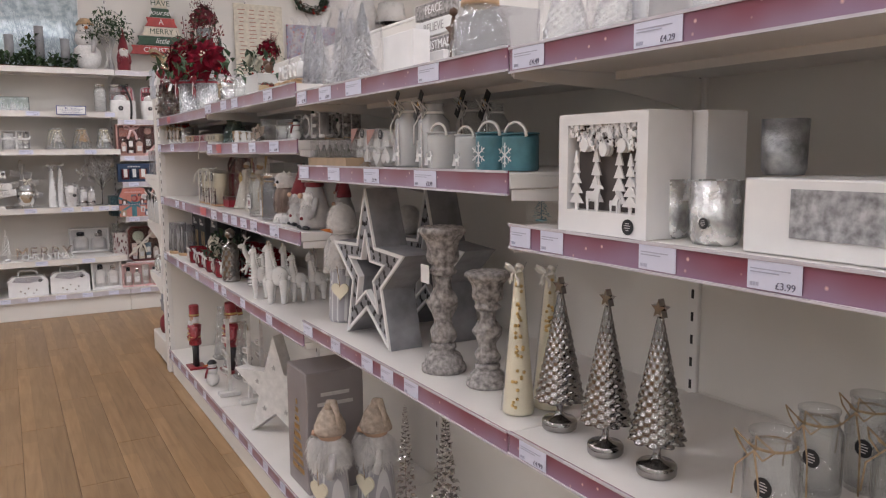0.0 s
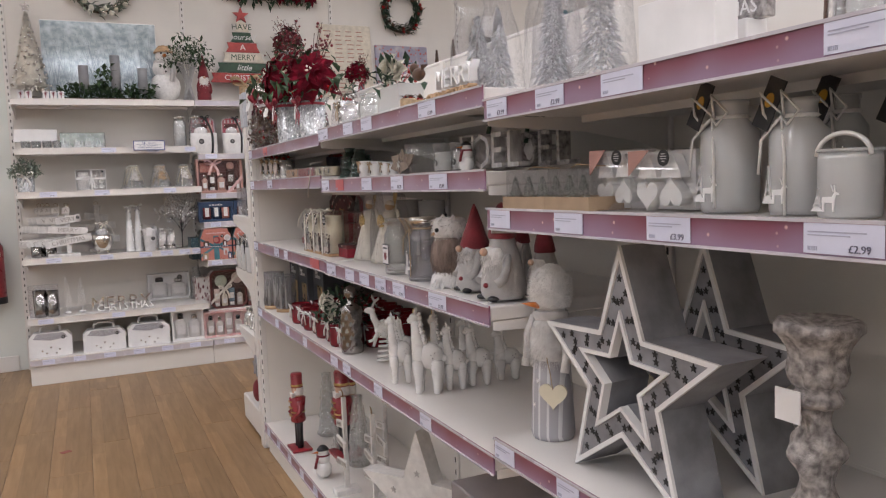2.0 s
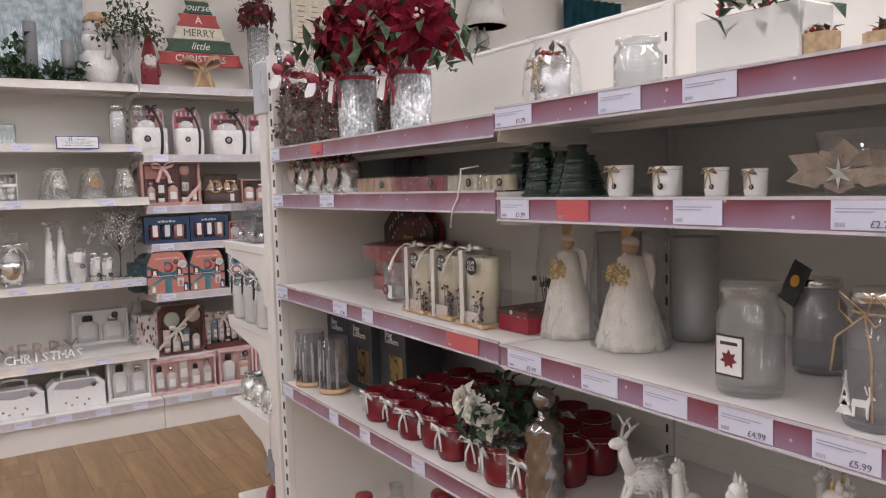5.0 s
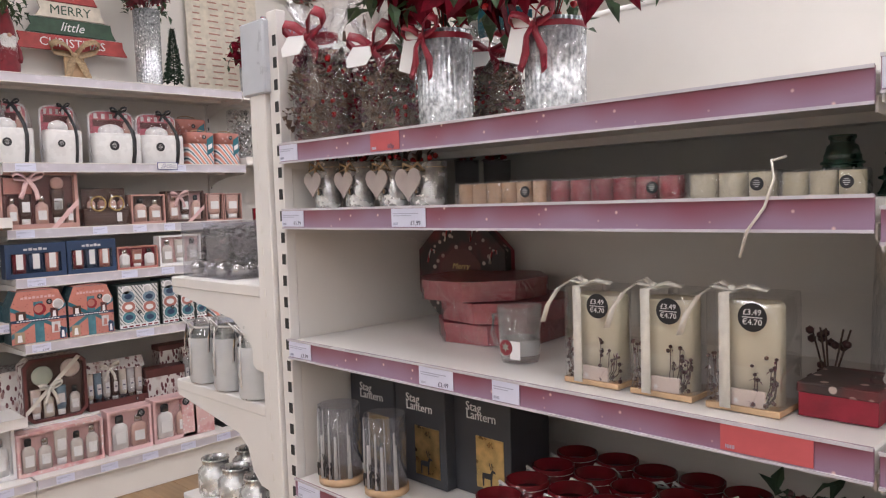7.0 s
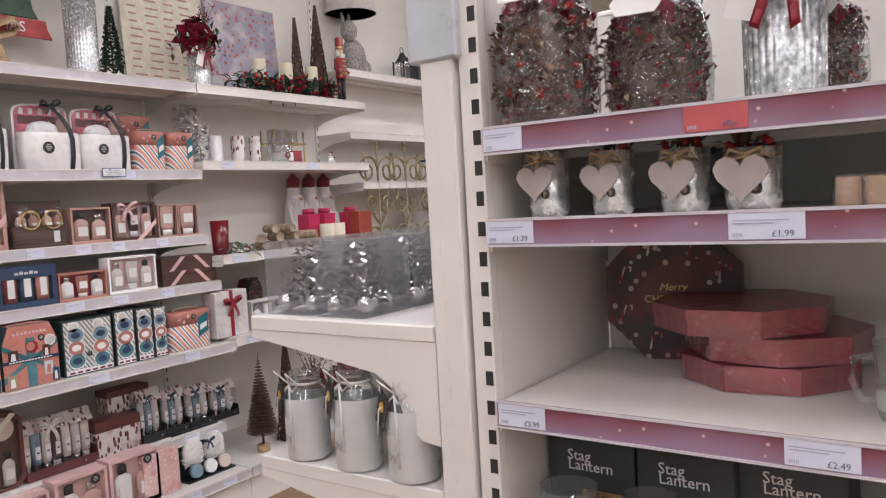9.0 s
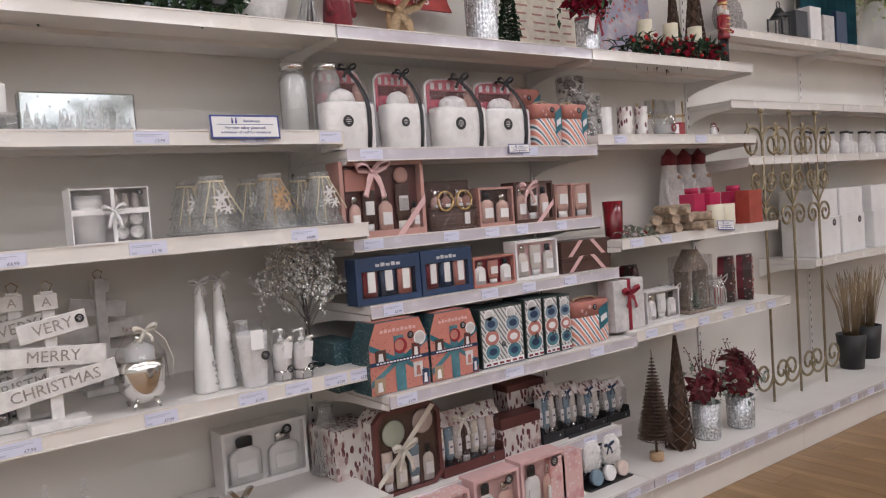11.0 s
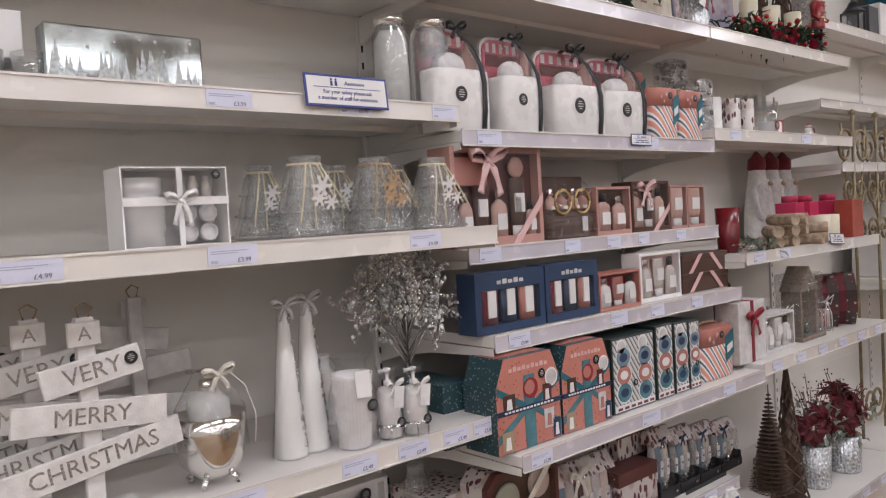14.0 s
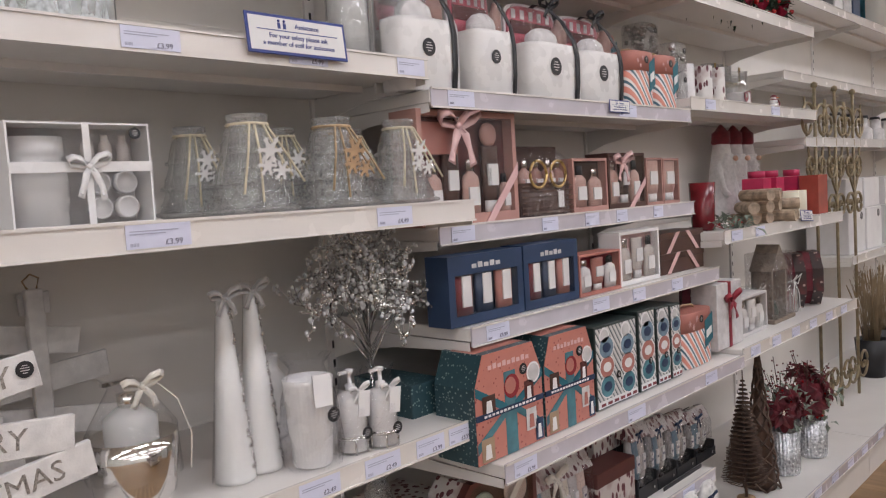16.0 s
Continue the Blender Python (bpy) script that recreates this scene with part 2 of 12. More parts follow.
def lathe(bm, prof, n=18, at=(0, 0, 0), smooth=True, wobble=None, squash=1.0, cap=True):
    """Turns a profile of (radius, height) about z; wobble(angle, height) scales the radius."""
    rings = []
    for r, z in prof:
        if r < 1e-5:
            rings.append([bm.verts.new((at[0], at[1], at[2] + z))])
            continue
        ring = []
        for k in range(n):
            a = 2 * math.pi * k / n
            q = r * (wobble(a, z) if wobble else 1)
            ring.append(bm.verts.new((at[0] + q * math.cos(a), at[1] + squash * q * math.sin(a), at[2] + z)))
        rings.append(ring)
    for a, b in zip(rings, rings[1:]):
        if len(a) == 1 and len(b) == 1:
            continue
        for k in range(n):
            k2 = (k + 1) % n
            if len(a) == 1:
                f = bm.faces.new((a[0], b[k2], b[k]))
            elif len(b) == 1:
                f = bm.faces.new((a[k], a[k2], b[0]))
            else:
                f = bm.faces.new((a[k], a[k2], b[k2], b[k]))
            f.smooth = smooth
    for ring, flip in ((rings[0], True), (rings[-1], False)):
        if cap and len(ring) > 1 and not (len(prof) == 3 and prof[0][0] == prof[2][0]):
            bm.faces.new(ring[::-1] if flip else ring)
    return bm


def prism(bm, pts, y0, y1, m=None):
    """A flat outline of (x, z) points, y0 to y1 thick."""
    a = [bm.verts.new((x, y0, z)) for x, z in pts]
    b = [bm.verts.new((x, y1, z)) for x, z in pts]
    n = len(pts)
    fs = [bm.faces.new(a), bm.faces.new(b[::-1])]
    for k in range(n):
        fs.append(bm.faces.new((a[k], b[k], b[(k + 1) % n], a[(k + 1) % n])))
    bmesh.ops.recalc_face_normals(bm, faces=fs)
    if m:
        bmesh.ops.transform(bm, matrix=m, verts=a + b)
    return bm


def tube(bm, pts, r, n=6, taper=1.0):
    pts = [Vector(p) for p in pts]
    rings = []
    for i, p in enumerate(pts):
        d = (pts[min(i + 1, len(pts) - 1)] - pts[max(i - 1, 0)]).normalized()
        s = d.cross(Vector((0, 0, 1)))
        if s.length < 1e-3:
            s = d.cross(Vector((1, 0, 0)))
        s.normalize()
        u = s.cross(d)
        q = r * (1 + (taper - 1) * i / max(1, len(pts) - 1))
        rings.append([bm.verts.new(p + q * (math.cos(2 * math.pi * k / n) * s + math.sin(2 * math.pi * k / n) * u)) for k in range(n)])
    for a, b in zip(rings, rings[1:]):
        for k in range(n):
            f = bm.faces.new((a[k], a[(k + 1) % n], b[(k + 1) % n], b[k]))
            f.smooth = True
    bm.faces.new(rings[0][::-1])
    bm.faces.new(rings[-1])
    return bm


def ball(bm, at, r, n=8, sq=(1, 1, 1)):
    d = bmesh.ops.create_icosphere(bm, subdivisions=2 if n > 6 else 1, radius=1.0, matrix=Matrix.LocRotScale(at, None, (r * sq[0], r * sq[1], r * sq[2])))
    for v in d["verts"]:
        for f in v.link_faces:
            f.smooth = True
    return bm


def leaf(bm, at, way, length, width, bend=0.25):
    """A pointed leaf with a folded midrib."""
    at, way = Vector(at), Vector(way).normalized()
    s = way.cross(Vector((0, 0, 1)))
    if s.length < 1e-3:
        s = Vector((1, 0, 0))
    s.normalize()
    u = s.cross(way)
    mid = at + way * length * 0.5 + u * length * bend * 0.5
    a = bm.verts.new(at)
    m = bm.verts.new(mid)
    t = bm.verts.new(at + way * length + u * length * bend * 0.1)
    l = bm.verts.new(mid + s * width * 0.5 + u * width * 0.2)
    r = bm.verts.new(mid - s * width * 0.5 + u * width * 0.2)
    for f in ((a, l, m), (a, m, r), (m, l, t), (m, t, r)):
        bm.faces.new(f)
    return bm


def rand_dir(up=0.0):
    while True:
        v = Vector((random.uniform(-1, 1), random.uniform(-1, 1), random.uniform(-1, 1)))
        if 0.1 < v.length < 1:
            v.normalize()
            v.z += up
            return v.normalized()


def mesh_of(bm, name, material):
    me = bpy.data.meshes.new(name)
    bm.to_mesh(me)
    bm.free()
    me.materials.append(material)
    return me


def part(name, bm, material, parent, label=""):
    ob = new(name, mesh_of(bm, name, material))
    ob.parent = parent
    return tagged(ob, label) if label else ob


def share(name, me, parent, m=None):
    ob = new(name, me)
    ob.parent = parent
    if m is not None:
        ob.matrix_basis = m
    return ob


def thing(name, label, category, group="", kind=""):
    return tagged(new(name), label, category, group, kind)


def solid(name, bm, material, label, category, group="", kind=""):
    return tagged(new(name, mesh_of(bm, name, material)), label, category, group, kind)


def put(ob, x, y, z, rz=0.0, rx=0.0, ry=0.0, s=1.0):
    ob.matrix_basis = pose(x, y, z, rx, ry, rz) @ Matrix.Diagonal((s, s, s, 1))
    return ob


WORDS = {}


def words(text, size, material, parent, m, name="lettering", depth=0.0006, shear=0.0):
    """Lettering as a mesh, standing in the x-z plane and read from -y, centred."""
    key = (text, round(size, 4), depth, shear, material.name)
    if key not in WORDS:
        c = bpy.data.curves.new("t", "FONT")
        c.body, c.size, c.extrude, c.align_x, c.align_y, c.shear = text, size, depth, "CENTER", "CENTER", shear
        c.resolution_u = 2
        tmp = bpy.data.objects.new("t", c)
        me = bpy.data.meshes.new_from_object(tmp)
        bpy.data.objects.remove(tmp)
        me.transform(pose(0, 0, 0, 90, 0, 0))
        me.materials.clear()
        me.materials.append(material)
        WORDS[key] = me
    return share(name, WORDS[key], parent, m)


# ---- setting ----
def setting(name, bm, material):
    return tagged(new(name, mesh_of(bm, name, material)), kind="structure")


BACK = 8.12          # face of the back wall's panels
b = bm_new()
box(b, -6, 14, BACK + 0.03, BACK + 0.25, 0, CEILING)
setting("wall_north", b, WALLP)
b = bm_new()
box(b, -6.2, -6, -5, BACK + 0.25, 0, CEILING)
setting("wall_west", b, WALLP)
b = bm_new()
box(b, 14, 14.2, -5, BACK + 0.25, 0, CEILING)
setting("wall_east", b, WALLP)
b = bm_new()
box(b, -6.2, 14.2, -5.2, -5, 0, CEILING)
setting("wall_south", b, WALLP)
b = bm_new()
box(b, -6.2, 14.2, -5.2, BACK + 0.25, CEILING, CEILING + 0.1)
for k in range(17):
    box(b, -6 + 1.2 * k - 0.012, -6 + 1.2 * k + 0.012, -5, BACK, CEILING - 0.006, CEILING)
for k in range(22):
    box(b, -6, 14, -5 + 0.6 * k - 0.012, -5 + 0.6 * k + 0.012, CEILING - 0.005, CEILING + 0.001)
setting("ceiling", b, CEIL)
b = bm_new()
box(b, -6, -0.02, BACK + 0.012, BACK + 0.029, 0, 0.12, 0.004)
setting("baseboard", b, WHITE)

# ceiling lights: long diffusers in white trays
first = None
for x, y in LAMPS:
    if first is None:
        first = thing("ceiling_light", "long white ceiling light with a glowing diffuser", "ceiling light", "ceiling lights")
        b = bm_new()
        box(b, -0.62, 0.62, -0.16, 0.16, 0.01, 0.05, 0.004)
        part("tray", b, WHITE, first)
        b = bm_new()
        box(b, -0.59, 0.59, -0.13, 0.13, 0.0, 0.012, 0.003)
        part("diffuser", b, LIGHTS, first, "glowing white diffuser")
        put(first, x, y, CEILING - 0.055)
    else:
        copy_thing(first, pose(x, y, CEILING - 0.055))
    lamp = bpy.data.lights.new("tube", "AREA")
    lamp.shape, lamp.size, lamp.size_y, lamp.energy, lamp.color = "RECTANGLE", 1.2, 0.26, LAMP_POWER, (0.815, 0.825, 1.0)
    new("tube_light", lamp).matrix_basis = pose(x, y, CEILING - 0.07)


# ---- shelving ----
def strip_labels(parent, length, spec):
    """Price tickets along a strip: (place along, width, price or '', red)."""
    for at, w, price, red in spec:
        b = bm_new()
        box(b, -w / 2, w / 2, -0.0012, 0.0, -0.0175, 0.0175)
        o = part("price_ticket", b, LABELRED if red else LABEL, parent, "red price ticket" if red else "")
        o.matrix_basis = pose(at, -0.0062, -0.018)
        b = bm_new()
        if not red:
            box(b, -w * 0.44, w * 0.3, -0.0018, -0.0012, 0.007, 0.0085)
            box(b, -w * 0.44, w * 0.1, -0.0018, -0.0012, 0.003, 0.0045)
        for k in range(6):
            box(b, -w * 0.44 + 0.0022 * k, -w * 0.44 + 0.0012 + 0.0022 * k, -0.0018, -0.0012, -0.014, -0.009)
        part("small_print", b, INKL, o)
        if price:
            words(price, 0.0125, INK, o, pose(w * 0.22, -0.0018, -0.0105), "price", 0.0003)


def shelf(name, label, length, depth, strip, tickets, m, bracket=0.085, group="", base=False, lip=None):
    """A metal shelf: deck, ticket strip along the front, brackets under both ends; left front top corner at the origin."""
    s = thing(name, label, "shelf", group)
    b = bm_new()
    box(b, 0.004, length - 0.004, 0.0, depth, -0.03, 0.0, 0.0025)
    box(b, 0.03, length - 0.03, depth * 0.45, depth * 0.5, -0.045, -0.03)
    part("deck", b, WHITE, s)
    b = bm_new()
    box(b, 0.003, length - 0.003, -0.005, 0.0, -0.040, 0.004, 0.0012)
    part("ticket_strip", b, strip, s, "printed plum and lavender strip" if strip is FASCIA else "")
    b = bm_new()
    box(b, 0.003, length - 0.003, -0.008, -0.0045, 0.0, 0.0045)
    box(b, 0.003, length - 0.003, -0.008, -0.0045, -0.0415, -0.0375)
    part("strip_edge", b, STRIPL if strip is FASCIA else STRIPW, s)
    if base:
        b = bm_new()
        box(b, 0.002, length - 0.002, 0.012, 0.03, -base, -0.03)
        part("kick_plate", b, PANEL, s)
        # solid dark strip standing in for the shade in the gap at the floor
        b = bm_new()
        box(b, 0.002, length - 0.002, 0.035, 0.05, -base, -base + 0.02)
        part("foot_gap_shade", b, SLOT, s)
    else:
        for x in (0.002, length - 0.005):
            b = bm_new()
            prism(b, [(0.004, -0.031), (0.004, -0.05), (depth * 0.5, -0.062), (depth * 0.8, -bracket), (depth, -bracket - 0.03), (depth, -0.031)], 0, 0.003)
            bmesh.ops.transform(b, matrix=pose(x + 0.003, 0, 0, 0, 0, 90), verts=b.verts)
            part("bracket", b, WHITE, s)
    strip_labels(s, length, tickets)
    s.matrix_basis = m
    return s


def upright(name, label, height, m, w=0.03, d=0.03, side=0.0, first=0.1):
    """Slotted post: the slots in pairs at 50 mm on the front face."""
    u = thing(name, label, "upright post")
    b = bm_new()
    box(b, -w / 2, w / 2, 0, d, 0, height, 0.002)
    part("post", b, WHITE, u)
    b = bm_new()
    z = first
    while z < height - 0.03:
        box(b, -0.0035, 0.0035, -0.0006, 0.002, z, z + 0.02)
        z += 0.05
    tagged(part("slot", b, SLOT, u, "dark punched slots"), kind="stuff")
    u.matrix_basis = m
    return u


GX, GBACK, GTOP = 1.27, 1.76, 1.78
SEAM = [5.30, 4.07, 2.86, 1.715, 0.53, -0.68]


def gond(y, z=0.0, dx=0.0):
    return pose(GX + dx, y, z, 0, 0, -90)


b = bm_new()
box(b, GBACK, GBACK + 0.05, SEAM[-1], SEAM[0], 0, GTOP)
for z in (0.4, 0.8, 1.2):
    box(b, GBACK - 0.0015, GBACK, SEAM[-1], SEAM[0] - 0.002, z, z + 0.396)
gp = thing("gondola_partition", "cream metal back panels of a shop gondola", "partition")
part("core", b, PANEL, gp)
b = bm_new()
box(b, GBACK - 0.004, GBACK + 0.054, SEAM[-1], SEAM[0], GTOP, GTOP + 0.012, 0.003)
part("top_cap", b, WHITE, gp)
for y in SEAM[1:]:
    upright("upright_post", "slotted white metal upright between gondola bays", GTOP, pose(GBACK - 0.012, y, 0, 0, 0, -90), d=0.012)


def tickets(*rows):
    return [(r[0], r[1] if len(r) > 1 else 0.085, r[2] if len(r) > 2 else "", len(r) > 3) for r in rows]


GL = "white metal gondola shelf with a printed plum ticket strip"
G = "gondola shelves"
BAY = [SEAM[k] - SEAM[k + 1] for k in range(5)]
# bay by bay: height, setback, tickets
G1 = [(1.522, tickets((0.04, 0.07), (0.37, 0.085, "60p", 1))),
      (1.374, tickets((0.045, 0.085, "£1.79"), (0.43, 0.095, "£1.99"))),
      (1.075, tickets((0.05, 0.085, "£3.99"), (0.49, 0.09, "£2.49"), (0.66, 0.06), (1.10, 0.12, "", 1))),
      (0.747, tickets((0.06, 0.085), (0.42, 0.06), (0.62, 0.06), (0.9, 0.06)))]
G2 = [(1.533, tickets((0.06, 0.11, "£1.79"), (0.33, 0.09), (0.5, 0.09), (0.93, 0.1, "£1.99"))),
      (1.36, tickets((0.06, 0.085, "£1.99"), (0.22, 0.08, "", 1), (0.48, 0.085), (0.72, 0.085, "£2.29"), (0.98, 0.1, "£5.49"))),
      (1.072, tickets((0.08, 0.1, "£5.99"), (0.28, 0.085), (0.42, 0.085), (0.56, 0.085, "£4.99"), (0.7, 0.085, "£5.99"), (0.95, 0.1, "£5.99"))),
      (0.747, tickets((0.06, 0.08), (0.2, 0.08, "£9.99"), (0.5, 0.07), (0.85, 0.07)))]
G3 = [(1.502, tickets((0.06, 0.08, "£2.99"), (0.25, 0.09, "£2.99"), (0.45, 0.1), (0.85, 0.09))),
      (1.28, tickets((0.06, 0.08), (0.3, 0.085), (0.55, 0.09, "£3.99"), (0.83, 0.1, "£2.99"))),
      (0.79, tickets((0.05, 0.08), (0.28, 0.07), (0.5, 0.07), (0.62, 0.07), (0.75, 0.07)))]
G4 = [(1.497, tickets((0.06, 0.09, "£4.49"), (0.36, 0.09, "£4.29"), (0.8, 0.1, "£3.99"))),
      (1.185, tickets((0.04, 0.06), (0.13, 0.06), (0.37, 0.07), (0.56, 0.075, "£3.99"))),
      (0.793, tickets((0.08, 0.08, "£4.99"), (0.5, 0.08)))]
G5 = [(1.497, []), (1.185, []), (0.793, [])]
for k, rows in enumerate((G1, G2, G3, G4, G5)):
    for z, tk in rows:
        shelf("gondola_shelf", GL, BAY[k], GBACK - GX - 0.004, FASCIA, tk, gond(SEAM[k], z), group=G)
    shelf("base_shelf", "low white gondola base shelf with a printed ticket strip", BAY[k], GBACK - GX - 0.004, FASCIA,
          tickets(*[(0.1 + 0.21 * j, 0.06) for j in range(5)]), gond(SEAM[k], 0.15), group=G, base=0.148)

# closed end of the gondola and the end-cap unit behind it
ep = thing("gondola_end_panel", "cream end panel closing the gondola with a slotted front edge", "end panel")
b = bm_new()
box(b, GX + 0.03, GBACK, SEAM[0] + 0.002, SEAM[0] + 0.014, 0.0, GTOP)
part("panel", b, PANEL, ep)
for dy in (0.0,):
    b = bm_new()
    box(b, GX + 0.004, GX + 0.03, SEAM[0] + 0.002, SEAM[0] + 0.042, 0.02, 1.83, 0.002)
    part("front_post", b, WHITE, ep)
    b = bm_new()
    z = 0.1
    while z < 1.8:
        box(b, GX + 0.003, GX + 0.006, SEAM[0] + 0.006, SEAM[0] + 0.020, z, z + 0.024)
        z += 0.05
    tagged(part("slot", b, SLOT, ep, "dark punched slots"), kind="stuff")
cap = thing("endcap_rack", "white slotted end-cap rack at the aisle end", "display rack")
b = bm_new()
box(b, GX - 0.005, GX + 0.035, SEAM[0] + 0.05, SEAM[0] + 0.115, 0.0, 1.66, 0.003)
part("post", b, WHITE, cap)
b = bm_new()
z = 0.12
while z < 1.6:
    box(b, GX - 0.0056, GX - 0.004, SEAM[0] + 0.086, SEAM[0] + 0.092, z, z + 0.02)
    z += 0.05
tagged(part("slot", b, PANEL, cap), kind="stuff")
b = bm_new()
box(b, GX + 1.0, GX + 1.04, SEAM[0] + 0.05, SEAM[0] + 0.115, 0.0, 1.66, 0.003)
part("post", b, WHITE, cap)
b = bm_new()
box(b, GX + 0.035, GX + 1.0, SEAM[0] + 0.06, SEAM[0] + 0.075, 0.0, 1.6)
part("back_panel", b, PANEL, cap)
b = bm_new()
box(b, GX - 0.012, GX + 0.03, SEAM[0] + 0.035, SEAM[0] + 0.135, 1.645, 1.815, 0.004)
part("plastic_header", b, mat("header_plastic", (0.50, 0.52, 0.56), 0.3, vary=0.05, bump=0.03), cap, "pale blue-grey plastic header sleeve")
for z in (1.195, 0.90, 0.565):
    s = thing("endcap_shelf", "white metal end-cap shelf on cut-away brackets", "shelf", "end-cap shelves")
    b = bm_new()
    box(b, 0, 1.0, 0, 0.47, -0.03, 0, 0.003)
    part("deck", b, WHITE, s)
    for x in (0.0, 0.997):
        b = bm_new()
        prism(b, [(0.0, -0.012), (0.0, -0.045), (0.20, -0.075), (0.33, -0.095), (0.375, -0.125), (0.395, -0.18), (0.43, -0.21), (0.47, -0.215), (0.47, -0.012)], 0, 0.003)
        bmesh.ops.transform(b, matrix=pose(x + 0.0, 0, 0, 0, 0, 90), verts=b.verts)
        part("bracket", b, WHITE, s)
    s.matrix_basis = pose(GX + 1.0, SEAM[0] + 0.115 + 0.475, z, 0, 0, 180)
b = bm_new()
box(b, GX + 0.0, GX + 1.03, SEAM[0] + 0.12, SEAM[0] + 0.58, 0.03, 0.17, 0.006)
part("plinth", b, WHITE, cap)
b = bm_new()
box(b, GX + 0.02, GX + 1.0, SEAM[0] + 0.12, SEAM[0] + 0.55, 0.0, 0.03)
part("foot", b, SLOT, cap)

# back wall bays
WX = [0.09, 1.345, 2.60, 3.845, 5.10, 6.35, 7.6]
for x0, x1 in zip(WX, WX[1:]):
    bp_ = thing("wall_back_panel", "cream slotted back panel of wall shelving", "back panel", "wall back panels")
    b = bm_new()
    box(b, x0 - 0.05 if x0 < 0.2 else x0, x1, BACK, BACK + 0.028, 0, 3.3)
    for z in (0.0, 0.45, 0.9, 1.35, 1.8, 2.25, 2.7):
        box(b, x0 + 0.012, x1 - 0.012, BACK - 0.0015, BACK, z + 0.003, z + 0.447)
    part("panel", b, PANEL, bp_)
for x in WX[:6]:
    upright("upright_post", "slotted white metal upright on the back wall", 3.25, pose(x - (0.03 if x < 0.2 else 0), BACK - 0.012, 0), d=0.012)
WL = "white metal wall shelf with a pale ticket strip"
for k, rows in enumerate((
        [(2.033, 7.70, ()), (1.68, 7.70, ((0.62, 0.1, "£3.99"), (0.93, 0.09, "£5.99"), (1.2, 0.08))),
         (1.367, 7.585, ((0.2, 0.11, "£4.99"), (0.55, 0.1, "£3.99"), (1.02, 0.09, "£4.49"))),
         (0.893, 7.61, ((0.2, 0.1, "£7.99"), (0.55, 0.09, "£7.99"), (0.82, 0.09, "£2.49"), (0.97, 0.09, "£2.49"), (1.1, 0.08, "£3.99"), (1.19, 0.07, "£5.99"))),
         (0.465, 7.56, ((0.12, 0.1), (0.6, 0.09), (0.95, 0.1)))],
        [(2.033, 7.70, ()), (1.62, 7.70, ((0.1, 0.09), (0.84, 0.1))), (1.31, 7.70, ((0.08, 0.08), (0.42, 0.07), (0.62, 0.07), (0.78, 0.06), (1.0, 0.06))),
         (1.087, 7.62, ((0.09, 0.08, "£3.99"), (0.52, 0.08), (0.72, 0.07), (0.95, 0.07))),
         (0.795, 7.545, ((0.07, 0.08, "£5.99"), (0.55, 0.09), (1.0, 0.08))),
         (0.39, 7.66, ((0.2, 0.09), (0.45, 0.08), (0.7, 0.08), (1.05, 0.08)))],
        [(2.033, 7.70, ()), (1.664, 7.70, ((0.15, 0.08), (0.75, 0.09))), (1.205, 7.60, ((0.1, 0.09), (0.3, 0.08))),
         (0.812, 7.55, tuple((0.1 + 0.19 * j, 0.08) for j in range(6)))],
        [(2.26, 7.84, ()), (1.87, 7.84, ()), (1.55, 7.75, ()), ],
        [(2.26, 7.84, ()), (1.87, 7.84, ()), (1.55, 7.75, ())],
        [(2.26, 7.84, ()), (1.55, 7.75, ())])):
    for z, y, tk in rows:
        shelf("wall_shelf", WL, WX[k + 1] - WX[k], BACK - y - 0.004, STRIPW if k != 1 else STRIPL, tickets(*tk), pose(WX[k], y, z), group="wall shelves")
    shelf("base_shelf", "low white wall base shelf with a pale ticket strip", WX[k + 1] - WX[k], BACK - 7.50, STRIPL,
          tickets(*[(0.12 + 0.2 * j, 0.08) for j in range(6)]), pose(WX[k], 7.50, 0.185), group="wall shelves", base=0.183)


# ---- materials of the goods ----
SILVER = mat("silver_plate", (0.62, 0.60, 0.59), 0.16, 1.0, vary=0.2, scale=22, bump=0.05)
MERCURY = mat("mercury_glass", (0.66, 0.66, 0.65), 0.26, 0.72, vary=0.5, scale=42, bump=0.4)
STREAK = mat("streaked_mercury", (0.62, 0.65, 0.68), 0.24, 0.6, vary=0.6, scale=110, bump=0.35, col2=(0.90, 0.92, 0.94), stretch=(1, 1, 0.8))
ENGRAVED = mat("engraved_mirror", (0.42, 0.46, 0.46), 0.05, 1.0, vary=0.3, scale=16, bump=0.02)
BIRCH = mat("birch_bark", (0.38, 0.29, 0.21), 0.7, vary=0.45, scale=38, bump=0.5)
GLITTER = mat("white_glitter", (0.70, 0.70, 0.71), 0.35, 0.25, vary=0.3, scale=90, bump=0.6)
GUNMETAL = mat("dark_silver", (0.30, 0.288, 0.283), 0.09, 1.0, vary=0.3, scale=30, bump=0.05)
CHROME = mat("chrome", (0.78, 0.77, 0.75), 0.06, 1.0, vary=0.03, bump=0)
GOLD = mat("gold_leaf", (0.62, 0.45, 0.20), 0.3, 1.0, vary=0.25, scale=40, bump=0.2)
BRASS = mat("aged_brass", (0.27, 0.215, 0.13), 0.5, 0.4, vary=0.25, scale=30)
CLEAR = glass("clear_glass", frost=0.05, body=(0.8, 0.8, 0.8), shine=0.08, edge=0.75, power=2.2)
FROSTG = glass("ice_glass", frost=0.2, body=(0.8, 0.8, 0.79), gloss=0.12, shine=0.16, edge=0.8, power=1.8)
FILM = glass("clear_film", (0.985, 0.985, 0.985), 0.08, shine=0.03)
